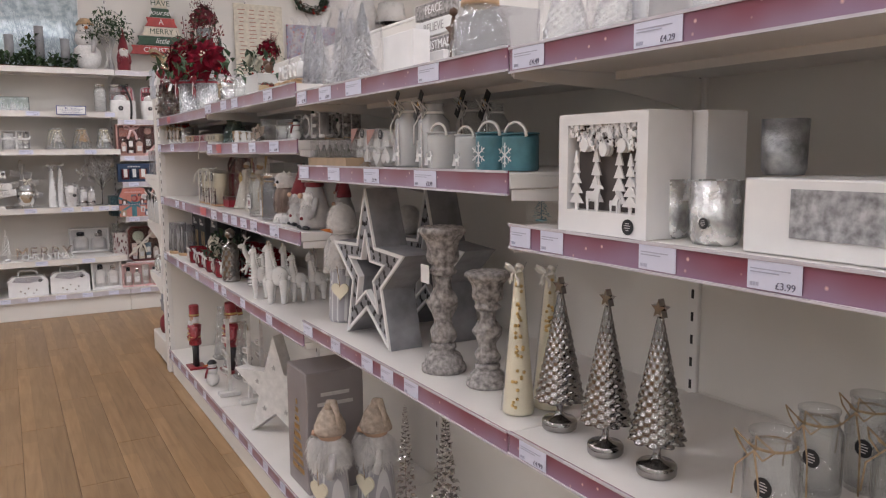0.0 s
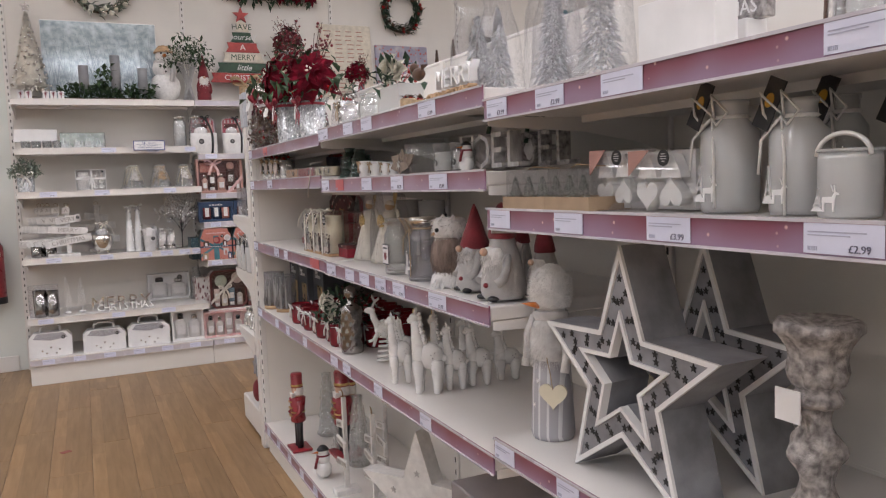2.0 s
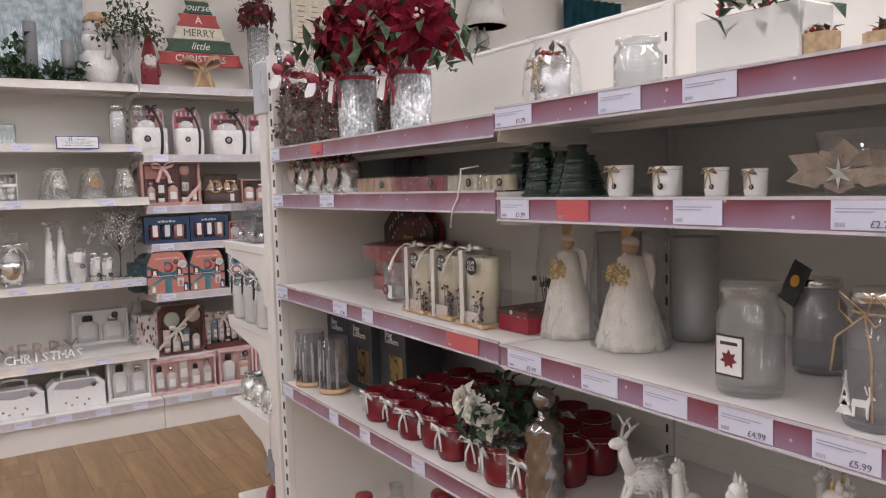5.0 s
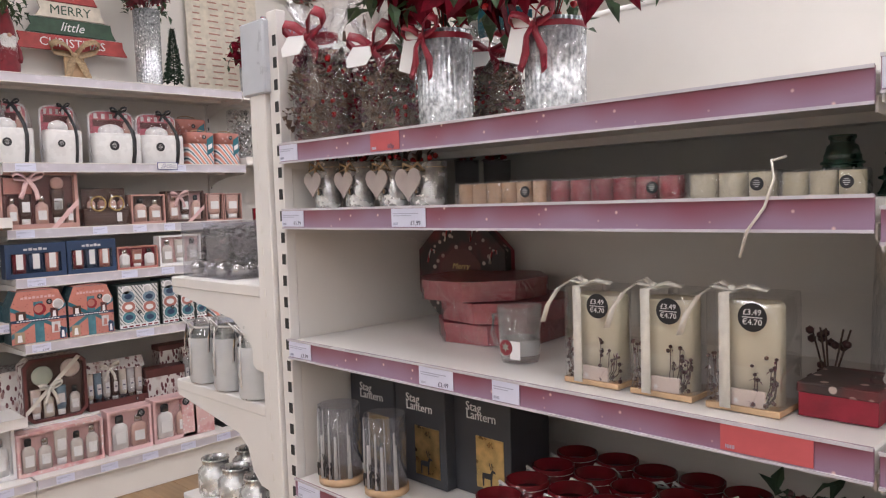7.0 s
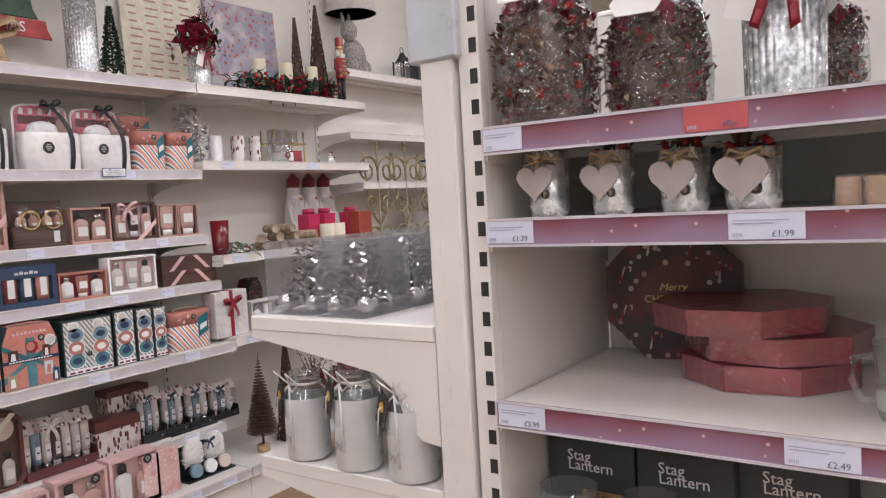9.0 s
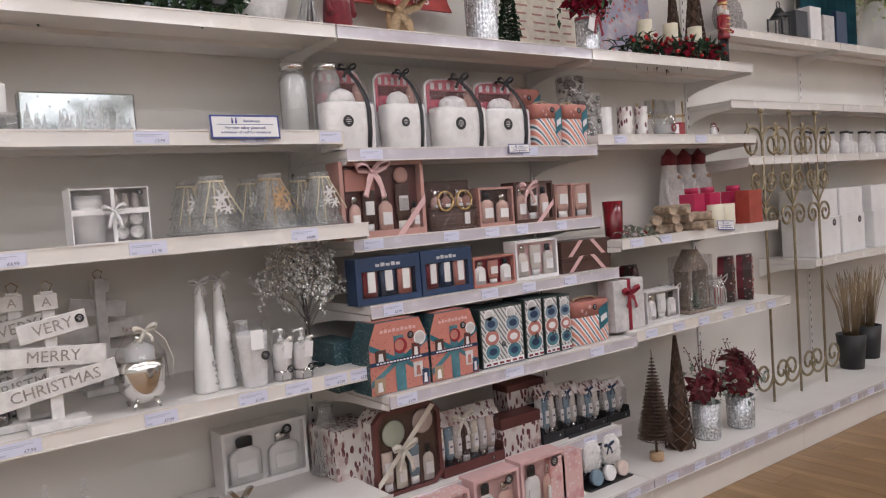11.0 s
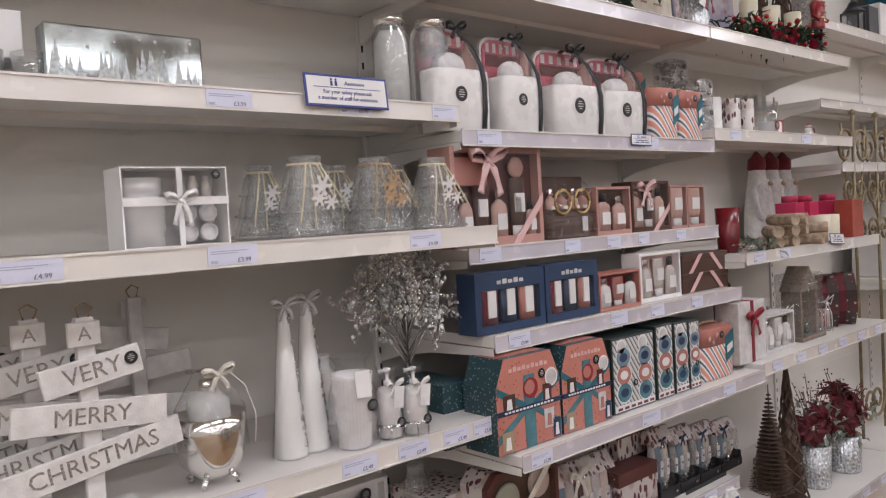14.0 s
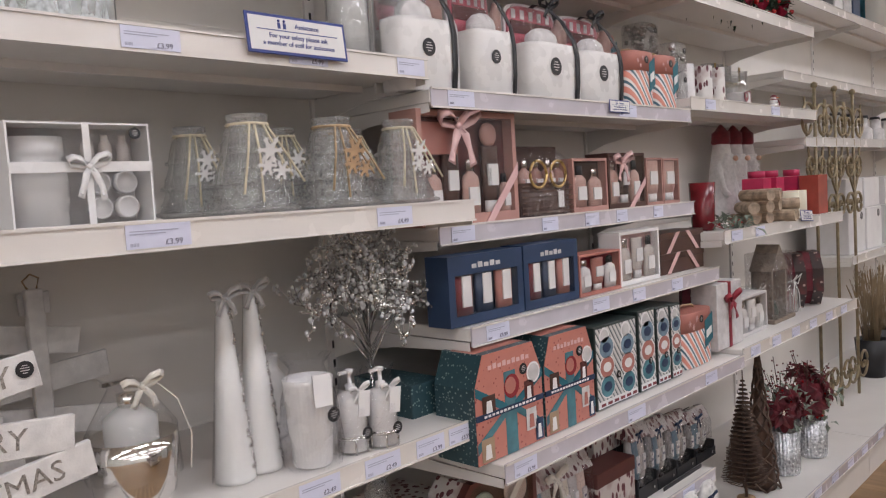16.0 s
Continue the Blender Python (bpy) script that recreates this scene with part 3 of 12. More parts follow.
BOXFILM = glass("clear_box_film", (0.985, 0.985, 0.985), 0.06, shine=0.06, edge=0.6, power=2.4)
WRAP = glass("crinkled_cellophane", (0.97, 0.97, 0.98), 0.10, wrinkle=0.8, shine=0.05, edge=0.45)
WRAPS = glass("shiny_cellophane", (0.97, 0.97, 0.98), 0.11, frost=0.012, wrinkle=1.0, shine=0.13, edge=0.5, power=2.2)
EMBOSS = glass("embossed_glass", (0.96, 0.97, 0.97), 0.08, frost=0.08, body=(0.85, 0.85, 0.84), wrinkle=1.0, shine=0.12, edge=0.8, power=1.9)
MILK = glass("frosted_glass", (0.94, 0.94, 0.94), 0.2, frost=0.34, body=(0.86, 0.86, 0.85), shine=0.09, edge=0.6, power=2.6)
SMOKE = glass("smoked_glass", (0.9, 0.9, 0.92), 0.08, frost=0.10, body=(0.5, 0.5, 0.52), shine=0.08)
GREENG = glass("green_glass", (0.16, 0.38, 0.29), 0.06, frost=0.12, body=(0.02, 0.07, 0.05), shine=0.09, edge=0.6, power=2.6)
REDG = mat("red_glass", (0.15, 0.008, 0.014), 0.2, vary=0.3, scale=20, bump=0.04)
TEALC = mat("teal_ceramic", (0.07, 0.19, 0.225), 0.35, vary=0.25, scale=25)
CERAM = mat("white_ceramic", (0.76, 0.745, 0.73), 0.28, vary=0.05, scale=12, bump=0.05, coat=0.3)
PAPERW = mat("white_card", (0.76, 0.745, 0.735), 0.5, vary=0.04, scale=14, bump=0.05)
WOODW = mat("whitewashed_wood", (0.68, 0.66, 0.64), 0.6, vary=0.12, scale=30, bump=0.3)
WOODG = mat("grey_weathered", (0.30, 0.275, 0.265), 0.75, vary=0.5, scale=85, bump=1.0, col2=(0.50, 0.465, 0.445), fine=420)
STARG = mat("star_side_grey", (0.235, 0.235, 0.25), 0.5, vary=0.3, scale=14, bump=0.25)
WOODN = mat("pale_wood", (0.50, 0.33, 0.19), 0.6, vary=0.2, scale=30, bump=0.3)
WOODD = mat("dark_wood", (0.10, 0.052, 0.032), 0.6, vary=0.3, scale=30, bump=0.4)
TWIG = mat("twig_brown", (0.085, 0.05, 0.034), 0.75, vary=0.4, scale=60, bump=0.6)
GREY = mat("grey_fabric", (0.40, 0.385, 0.375), 0.85, vary=0.12, scale=40, bump=0.6, sheen=0.2)
GREYL = mat("pale_grey_fabric", (0.56, 0.54, 0.53), 0.9, vary=0.12, scale=40, bump=0.6, sheen=0.2)
FUR = mat("white_fur", (0.75, 0.73, 0.71), 0.95, vary=0.1, scale=60, bump=1.0, sheen=0.5)
REDF = mat("red_felt", (0.18, 0.016, 0.024), 0.8, vary=0.2, scale=40, bump=0.5, sheen=0.2)
RED = mat("red_paint", (0.28, 0.022, 0.032), 0.3, vary=0.12, scale=30, bump=0.05, coat=0.3)
REDB = mat("red_satin", (0.25, 0.012, 0.028), 0.4, vary=0.2, scale=30)
DEEPRED = mat("poinsettia_red", (0.125, 0.004, 0.014), 0.7, vary=0.6, scale=30, bump=0.4)
for m in (DEEPRED,):
    m.node_tree.nodes["Principled BSDF"].inputs["Specular IOR Level"].default_value = 0.12
DEEPREDD = mat("burgundy_petal", (0.11, 0.008, 0.016), 0.6, vary=0.4, scale=30, bump=0.4)
LEAFG = mat("leaf_green", (0.035, 0.07, 0.028), 0.55, vary=0.5, scale=30, bump=0.3)
LEAFP = mat("frosted_leaf", (0.22, 0.26, 0.21), 0.7, vary=0.4, scale=30, bump=0.3)
PINEG = mat("fir_green", (0.022, 0.05, 0.025), 0.7, vary=0.4, scale=40)
BERRY = mat("red_berry", (0.38, 0.012, 0.015), 0.25, vary=0.2, bump=0, coat=0.4)
WINEBERRY = mat("wine_berry", (0.15, 0.01, 0.016), 0.3, vary=0.3, bump=0, coat=0.3)
DBERRY = mat("dark_berry", (0.055, 0.016, 0.015), 0.3, vary=0.2, bump=0, coat=0.4)
BLACK = mat("black_satin", (0.016, 0.016, 0.018), 0.45, vary=0.2, bump=0.05)
WAX = mat("cream_wax", (0.70, 0.645, 0.50), 0.5, vary=0.05, scale=10, bump=0.05)
WAXW = mat("white_wax", (0.74, 0.73, 0.71), 0.5, vary=0.05, scale=10, bump=0.05)
CREAMF = mat("cream_tulle", (0.70, 0.66, 0.585), 0.9, vary=0.08, scale=40, bump=0.5, sheen=0.3)
JUTE = mat("jute", (0.42, 0.30, 0.18), 0.9, vary=0.25, scale=90, bump=0.7)
ROPE = mat("white_cord", (0.72, 0.70, 0.67), 0.85, vary=0.1, scale=90, bump=0.6)
ORANGE = mat("carrot_orange", (0.62, 0.19, 0.035), 0.5, vary=0.1)
SKIN = mat("painted_face", (0.58, 0.38, 0.27), 0.5, vary=0.08)
NAVY = mat("navy_card", (0.022, 0.045, 0.10), 0.45, vary=0.12, scale=12)
PEACH = mat("peach_card", (0.43, 0.235, 0.20), 0.45, vary=0.08, scale=12)
PINK = mat("pink_card", (0.66, 0.43, 0.42), 0.45, vary=0.08, scale=12)
CORAL = mat("coral_card", (0.45, 0.18, 0.145), 0.45, vary=0.1, scale=12)
BURG = mat("burgundy_card", (0.115, 0.035, 0.032), 0.45, vary=0.15, scale=12)
BROWNC = mat("chocolate_card", (0.075, 0.036, 0.027), 0.4, vary=0.15, scale=12)
TAUPE = mat("taupe_card", (0.27, 0.245, 0.25), 0.5, vary=0.08, scale=8)
CHARC = mat("charcoal_card", (0.045, 0.047, 0.054), 0.5, vary=0.12, scale=12)
KRAFT = mat("kraft_card", (0.36, 0.255, 0.165), 0.75, vary=0.1, scale=20)
GREENW = mat("sign_green", (0.035, 0.075, 0.045), 0.6, vary=0.2, scale=30)
CREAMW = mat("sign_cream", (0.66, 0.60, 0.50), 0.6, vary=0.12, scale=30)
SIGNRED = mat("sign_red", (0.40, 0.06, 0.055), 0.6, vary=0.15, scale=30)
LOTION = mat("blush_lotion", (0.58, 0.37, 0.315), 0.3, vary=0.06, bump=0)
PALEGLASS = mat("pale_bottle", (0.62, 0.57, 0.53), 0.2, vary=0.06, bump=0, coat=0.4)
BLUE = mat("sign_blue", (0.035, 0.055, 0.24), 0.4, vary=0.06, bump=0)
TEALCL = mat("teal_cloth", (0.045, 0.21, 0.28), 0.8, vary=0.3, scale=10, bump=0.3)
YELLOW = mat("yellow_glaze", (0.62, 0.33, 0.03), 0.3, vary=0.08)
PETALW = mat("white_petal", (0.68, 0.65, 0.56), 0.6, vary=0.12, scale=40, bump=0.3)
FERN = mat("pale_blossom", (0.47, 0.52, 0.30), 0.7, vary=0.25, scale=40)
FLORAL = spotted("leaf_print", (0.66, 0.63, 0.60), (0.12, 0.025, 0.035), 60, 0.36, base2=(0.40, 0.27, 0.25), stretch=(1.0, 1.0, 0.45))
HOUSEP = spotted("coral_dot_print", (0.52, 0.20, 0.155), (0.26, 0.06, 0.06), 75, 0.17, base2=(0.48, 0.185, 0.145))
PINKP = spotted("pink_print", (0.66, 0.43, 0.41), (0.70, 0.62, 0.60), 55, 0.25, base2=(0.52, 0.20, 0.20))
CANDYP = spotted("candy_cane_print", (0.045, 0.028, 0.026), (0.52, 0.42, 0.36), 42, 0.2, base2=(0.20, 0.02, 0.025))
TEALDOT = spotted("teal_dots", (0.025, 0.065, 0.08), (0.25, 0.32, 0.30), 110, 0.22)
VILLAGE = spotted("village_picture", (0.30, 0.28, 0.36), (0.42, 0.09, 0.08), 30, 0.28, base2=(0.62, 0.56, 0.55))
CANDY = striped("candy_stripe", [(0.66, 0.26, 0.20), (0.66, 0.26, 0.20), (0.72, 0.68, 0.66), (0.05, 0.12, 0.16), (0.72, 0.68, 0.66)], 0.03, turn=(0, 38, 0))
PINKH = mat("pink_header", (0.60, 0.16, 0.20), 0.4, vary=0.25, scale=40)
TEALDK = mat("teal_ink", (0.02, 0.13, 0.17), 0.45, vary=0.15)
ROPEY = mat("cream_cord", (0.62, 0.55, 0.40), 0.85, vary=0.15, scale=90, bump=0.6)
GREYCAB = mat("cabinet_grey", (0.50, 0.52, 0.52), 0.35, vary=0.05)
FROSTGREEN = mat("frosted_green_tinsel", (0.20, 0.25, 0.20), 0.5, 0.15, vary=0.5, scale=120, bump=0.5, col2=(0.50, 0.52, 0.48))
WOODN2 = mat("limewashed_wood", (0.40, 0.375, 0.355), 0.7, vary=0.35, scale=40, bump=0.8, col2=(0.58, 0.55, 0.53), stretch=(1, 1, 0.3))
OCTRED = mat("red_gift_card", (0.34, 0.035, 0.05), 0.35, vary=0.15, scale=20, bump=0.05)
CHURNW = mat("churn_coating", (0.56, 0.57, 0.575), 0.3, vary=0.06, scale=14, bump=0.03, coat=0.3)
CONE = mat("pine_cone_scale", (0.15, 0.098, 0.072), 0.7, vary=0.5, scale=90, bump=0.6)
PLUM = mat("dried_plum_petal", (0.11, 0.022, 0.045), 0.65, vary=0.5, scale=50)
BLACKRED = mat("dark_red_wax", (0.05, 0.006, 0.008), 0.5, vary=0.2)
FELTB = mat("brown_felt", (0.24, 0.19, 0.15), 0.9, vary=0.25, scale=50, bump=0.7)
GREYSTRIPE = striped("grey_stripe_cloth", [(0.40, 0.39, 0.41), (0.40, 0.39, 0.41), (0.40, 0.39, 0.41), (0.66, 0.65, 0.65)], 0.02, 0.8)
DARKGREEN = mat("dark_green_card", (0.022, 0.034, 0.032), 0.45, vary=0.15)
SLATEBLUE = mat("slate_blue_print", (0.17, 0.25, 0.31), 0.45, vary=0.12, scale=60)
MONOSTRIPE = striped("black_white_stripe", [(0.62, 0.60, 0.57), (0.62, 0.60, 0.57), (0.07, 0.08, 0.085), (0.40, 0.42, 0.42)], 0.014, turn=(0, 35, 0))
LEAFSOAP = mat("sage_soap", (0.46, 0.50, 0.40), 0.5, vary=0.08)
PINKSOAP = mat("blush_soap", (0.66, 0.54, 0.48), 0.5, vary=0.06)
YELLOWC = mat("mustard_card", (0.52, 0.33, 0.09), 0.5, vary=0.1, scale=20)
JUTECAP = mat("pale_jute_felt", (0.46, 0.38, 0.31), 0.9, vary=0.25, scale=60, bump=0.8)
KNIT = striped("red_stripe", [(0.6, 0.55, 0.5), (0.36, 0.03, 0.03)], 0.012)


# ---- goods: shared parts ----
def silver_pack(w, d, h, label):
    """Crumpled silver decorations in a shiny film pack."""
    t = thing("silver_film_pack", label, "wrapped pack", "film-wrapped silver packs")
    b = bm_new()
    for k in range(26):
        ball(b, (random.uniform(-0.4, 0.4) * w, random.uniform(-0.4, 0.4) * d, random.uniform(0.12, 0.86) * h), w * random.uniform(0.07, 0.13), 4, (1, 1, random.uniform(0.7, 1.3)))
    tagged(part("silver_pieces", b, SILVER, t), kind="stuff")
    b = bm_new()
    loft(b, [(w * 0.48, d * 0.48, 0.0, 0, 0), (w * 0.5, d * 0.5, h * 0.1, 0, 0), (w * 0.5, d * 0.5, h * 0.88, 0, 0), (w * 0.45, d * 0.45, h * 0.97, 0, 0)], 32, 6)
    part("film_pack", b, WRAPS, t, "shiny clear film")
    sticker(t, w * 0.2, -d / 2 - 0.001, h * 0.7, 0.010)
    return t


def hat_box(w, d, h, label):
    """Round-cornered card box: slant-striped body, deep coral lid, teal tag print and a rope handle."""
    t = thing("striped_hat_box", label, "gift box", "striped gift boxes")
    b = bm_new()
    loft(b, [(w * 0.485, d * 0.485, 0.0, 0, 0), (w * 0.49, d * 0.49, 0.002, 0, 0), (w * 0.49, d * 0.49, h * 0.7, 0, 0)], 40, 3.2)
    part("striped_body", b, CANDY, t)
    b = bm_new()
    loft(b, [(w * 0.5, d * 0.5, h * 0.6, 0, 0), (w * 0.5, d * 0.5, h * 0.9, 0, 0), (w * 0.49, d * 0.49, h * 0.915, 0, 0)], 40, 3.2)
    part("lid", b, CORAL, t, "coral card lid")
    b = bm_new()
    tube(b, [(-w * 0.3, 0, h * 0.9), (-w * 0.24, 0, h * 0.97), (0, 0, h * 1.0), (w * 0.24, 0, h * 0.97), (w * 0.3, 0, h * 0.9)], 0.003, 6)
    part("rope_handle", b, JUTE, t)
    y = -d * 0.5 - 0.0004
    print_shape(t, [(w * 0.12, h * 0.25), (w * 0.36, h * 0.4), (w * 0.36, h * 0.85), (w * 0.12, h * 0.72)], y - 0.0002, TEALDK, "printed_tag")
    print_shape(t, [(w * 0.16, h * 0.42), (w * 0.32, h * 0.5), (w * 0.32, h * 0.62), (w * 0.16, h * 0.55)], y - 0.001, PAPERW, "printed_tag")
    for x, z in ((-0.3, 0.75), (-0.1, 0.8), (-0.2, 0.68)):
        print_shape(t, [(px + x * w, pz + z * h) for px, pz in flake_points(w * 0.05)], y - 0.0002, PINK, "printed_flake")
    sticker(t, w * 0.02, y - 0.0012, h * 0.78, 0.012)
    return t


def tube_row(w, d, h, label, n, colours, tray, header, group="tube sets", ribbon=None):
    """Open tray of crimped tubes standing on their caps behind labels, gathered under a printed header card with a bow."""
    t = thing("tube_gift_set", label, "gift set", group)
    b = bm_new()
    box(b, -w / 2, w / 2, -d / 2, d / 2, 0, 0.006)
    box(b, -w / 2, w / 2, -d / 2, -d / 2 + 0.003, 0.006, h * 0.17)
    for x in (-w / 2, w / 2 - 0.003):
        box(b, x, x + 0.003, -d / 2 + 0.003, d / 2, 0.006, h * 0.3)
    box(b, -w / 2 + 0.003, w / 2 - 0.003, d / 2 - 0.003, d / 2, 0.006, h * 0.9)
    part("tray", b, tray, t)
    pitch = (w - 0.008) / n
    for k in range(n):
        x = -w / 2 + 0.004 + pitch * (k + 0.5)
        m = colours[k % len(colours)]
        r = pitch * 0.45
        q = min(1.0, d * 0.3 / r)
        b = bm_new()
        rows = [(r * 0.8, r * 0.8 * q, h * 0.2, x, 0), (r * 0.95, r * 0.95 * q, h * 0.26, x, 0), (r, r * 0.85 * q, h * 0.5, x, 0), (r, r * 0.25 * q, h * 0.78, x, 0), (r, 0.0015, h * 0.84, x, 0)]
        loft(b, rows, 16, 2.2)
        o = part("tube", b, m, t)
        b = bm_new()
        lathe(b, [(0, 0.007), (r * 0.74, 0.007), (r * 0.74, h * 0.2), (0, h * 0.2)], 12, (x, 0, 0), squash=q)
        part("cap", b, (PAPERW, CHARC, SILVER)[k % 3], o)
        b = bm_new()
        box(b, x - r * 0.5, x + r * 0.5, -r * 0.98 * q - 0.001, -r * 0.8 * q, h * 0.3, h * 0.52)
        part("tube_label", b, PAPERW, o)
        b = bm_new()
        box(b, x - r * 0.3, x + r * 0.3, -r * 0.98 * q - 0.0016, -r * 0.98 * q - 0.001, h * 0.4, h * 0.43)
        part("small_print", b, INK, o)
    b = bm_new()
    prism(b, [(-d * 0.32, h * 0.78), (d * 0.34, h * 0.8), (d * 0.2, h * 0.98), (-d * 0.02, h * 1.0)], -w * 0.49, w * 0.49)
    bmesh.ops.transform(b, matrix=pose(0, 0, 0, 0, 0, 90), verts=b.verts)
    part("printed_header", b, header, t, "leaf-printed header card")
    bow(t, -w * 0.12, -d * 0.3, h * 0.84, w * 0.3, ribbon or CREAMF, 0.7)
    b = bm_new()
    loft(b, [(w * 0.5, d * 0.5, h * 0.17, 0, 0), (w * 0.5, d * 0.48, h * 0.7, 0, 0), (w * 0.49, d * 0.3, h * 0.9, 0, 0), (w * 0.48, d * 0.1, h * 1.0, 0, 0)], 28, 5)
    part("film_wrap", b, WRAP, t, "clear film wrap")
    sticker(t, w * 0.3, -d / 2 - 0.001, h * 0.09, 0.009)
    return t


def hexagon_set(w, d, h, label):
    """Burgundy window box with cut corners and leaf-printed sides: two round soaps, tubes and bottles, tied with cream ribbon."""
    t = thing("burgundy_gift_set", label, "gift set")
    c = w * 0.12
    edge = [(-w / 2, c), (-w / 2 + c, 0), (w / 2 - c, 0), (w / 2, c), (w / 2, h - c), (w / 2 - c, h), (-w / 2 + c, h), (-w / 2, h - c)]
    b = bm_new()
    prism(b, edge, -d / 2 + 0.022, d / 2)
    part("carton", b, FLORAL, t, "white card printed with burgundy leaves")
    b = bm_new()
    ring_prism(b, edge, [(x * 0.9, h / 2 + (z - h / 2) * 0.92) for x, z in edge], -d / 2, -d / 2 + 0.022)
    part("front_frame", b, BURG, t)
    b = bm_new()
    prism(b, [(x * 0.905, h / 2 + (z - h / 2) * 0.925) for x, z in edge], -d / 2 + 0.019, -d / 2 + 0.0215)
    part("insert", b, BROWNC, t)
    y = -d / 2 + 0.012
    for x, z, r, m in ((-0.2, 0.72, 0.17, LEAFSOAP), (0.25, 0.78, 0.16, PINKSOAP)):
        b = bm_new()
        lathe(b, [(0, 0), (w * r * 0.9, 0), (w * r, 0.003), (w * r * 0.9, 0.008), (0, 0.009)], 24)
        bmesh.ops.transform(b, matrix=pose(x * w, y + 0.004, z * h, 90), verts=b.verts)
        part("round_soap", b, m, t)
    for k, (x, m) in enumerate(((-0.32, PINKSOAP), (-0.12, CREAMW), (0.08, SLATEBLUE), (0.3, PALEGLASS))):
        bottle(t, x * w, y + 0.001, h * 0.06, w * 0.085, h * 0.46, m, (1, 0, 1, 2)[k], 0.009)
    b = bm_new()
    prism(b, [(x * 0.9, h / 2 + (z - h / 2) * 0.92) for x, z in edge], -d / 2 + 0.001, -d / 2 + 0.0018)
    part("film_window", b, FILM, t)
    b = bm_new()
    prism(b, [(-w * 0.5, h * 0.2), (-w * 0.5, h * 0.12), (w * 0.42, h * 0.95), (w * 0.35, h * 0.98)], -d / 2 - 0.003, -d / 2 - 0.0015)
    part("ribbon", b, CREAMF, t, "cream satin ribbon")
    bow(t, -w * 0.1, -d / 2 - 0.005, h * 0.52, w * 0.34, CREAMF, 0.8)
    return t


def slipper_set(w, d, h, label):
    """Two white plush slippers and round tins standing in a black tray."""
    t = thing("slipper_gift_set", label, "gift set")
    b = bm_new()
    box(b, -w / 2, w / 2, -d / 2, d / 2, 0, 0.006)
    box(b, -w / 2, w / 2, d / 2 - 0.004, d / 2, 0.006, h, 0.001)
    part("tray", b, BLACK, t)
    for s in (-1, 1):
        prof = [(w * 0.17, h * 0.3), (w * 0.2, h * 0.45), (w * 0.19, h * 0.7), (w * 0.1, h * 0.86)]
        b = bm_new()
        lathe(b, [(0, h * 0.26)] + prof + [(0, h * 0.88)], 20, (s * w * 0.23, 0, 0), squash=0.42)
        o = part("slipper", b, FUR, t)
        tufts(o, prof, 420, w * 0.05, FUR, "plush", (s * w * 0.23, 0, 0), 0.2, 0.42, width=0.12)
    for x, m in ((-0.3, SLATEBLUE), (0.0, PAPERW), (0.3, PINKSOAP)):
        b = bm_new()
        lathe(b, [(0, 0), (w * 0.12, 0), (w * 0.12, 0.02), (w * 0.1, 0.022), (0, 0.022)], 22)
        bmesh.ops.transform(b, matrix=pose(x * w, -d * 0.28, h * 0.2, 80), verts=b.verts)
        part("round_tin", b, m, t)
    bow(t, 0, -d * 0.4, h * 0.75, w * 0.2, NAVY, 0.6)
    return t


def strap(bm, pts, width, side, thick=0.0007):
    """A flat ribbon along points; side is the way its width lies at each point (one vector or a list)."""
    pts = [Vector(p) for p in pts]
    rows = []
    for i, p in enumerate(pts):
        s = Vector(side[i] if isinstance(side, list) else side).normalized() * width / 2
        d = (pts[min(i + 1, len(pts) - 1)] - pts[max(i - 1, 0)]).normalized()
        u = s.cross(d).normalized() * thick
        rows.append([bm.verts.new(p - s + u), bm.verts.new(p + s + u), bm.verts.new(p + s - u), bm.verts.new(p - s - u)])
    for a, c in zip(rows, rows[1:]):
        for k in range(4):
            f = bm.faces.new((a[k], a[(k + 1) % 4], c[(k + 1) % 4], c[k]))
            f.smooth = k in (0, 2)
    bm.faces.new(rows[0][::-1])
    bm.faces.new(rows[-1])
    return bm


def tufts(parent, prof, n, length, material, name="fur", at=(0, 0, 0), droop=0.5, squash=1.0, span=(0, 6.283), width=0.09, out=0.7):
    """Fine pointed locks over a turned profile, hanging as fur does; kept as one part."""
    b = bm_new()
    segs = [(p, q, math.hypot(q[0] - p[0], q[1] - p[1]) * (p[0] + q[0] + 1e-4)) for p, q in zip(prof, prof[1:])]
    tot = sum(s[2] for s in segs)
    for k in range(n):
        pick = random.uniform(0, tot)
        for p, q, wgt in segs:
            if pick <= wgt:
                break
            pick -= wgt
        f = random.random()
        r, z = p[0] + (q[0] - p[0]) * f, p[1] + (q[1] - p[1]) * f
        a = random.uniform(*span)
        c, s = math.cos(a), math.sin(a)
        base = Vector((at[0] + r * c, at[1] + r * s * squash, at[2] + z))
        way = (Vector((c, s * squash, 0)) * out + Vector((0, 0, -droop)) + rand_dir() * 0.55).normalized()
        L = length * random.uniform(0.55, 1.2)
        side = way.cross(rand_dir()).normalized() * L * width
        mid = base + way * L * 0.55
        tip = base + way * L + Vector((0, 0, -droop * L * 0.3)) + rand_dir() * L * 0.15
        v0, v1, v2, v3, v4 = (b.verts.new(base - side), b.verts.new(base + side), b.verts.new(mid + side * 0.8), b.verts.new(mid - side * 0.8), b.verts.new(tip))
        b.faces.new((v0, v1, v2, v3))
        b.faces.new((v3, v2, v4))
    return tagged(part(name, b, material, parent), kind="stuff")


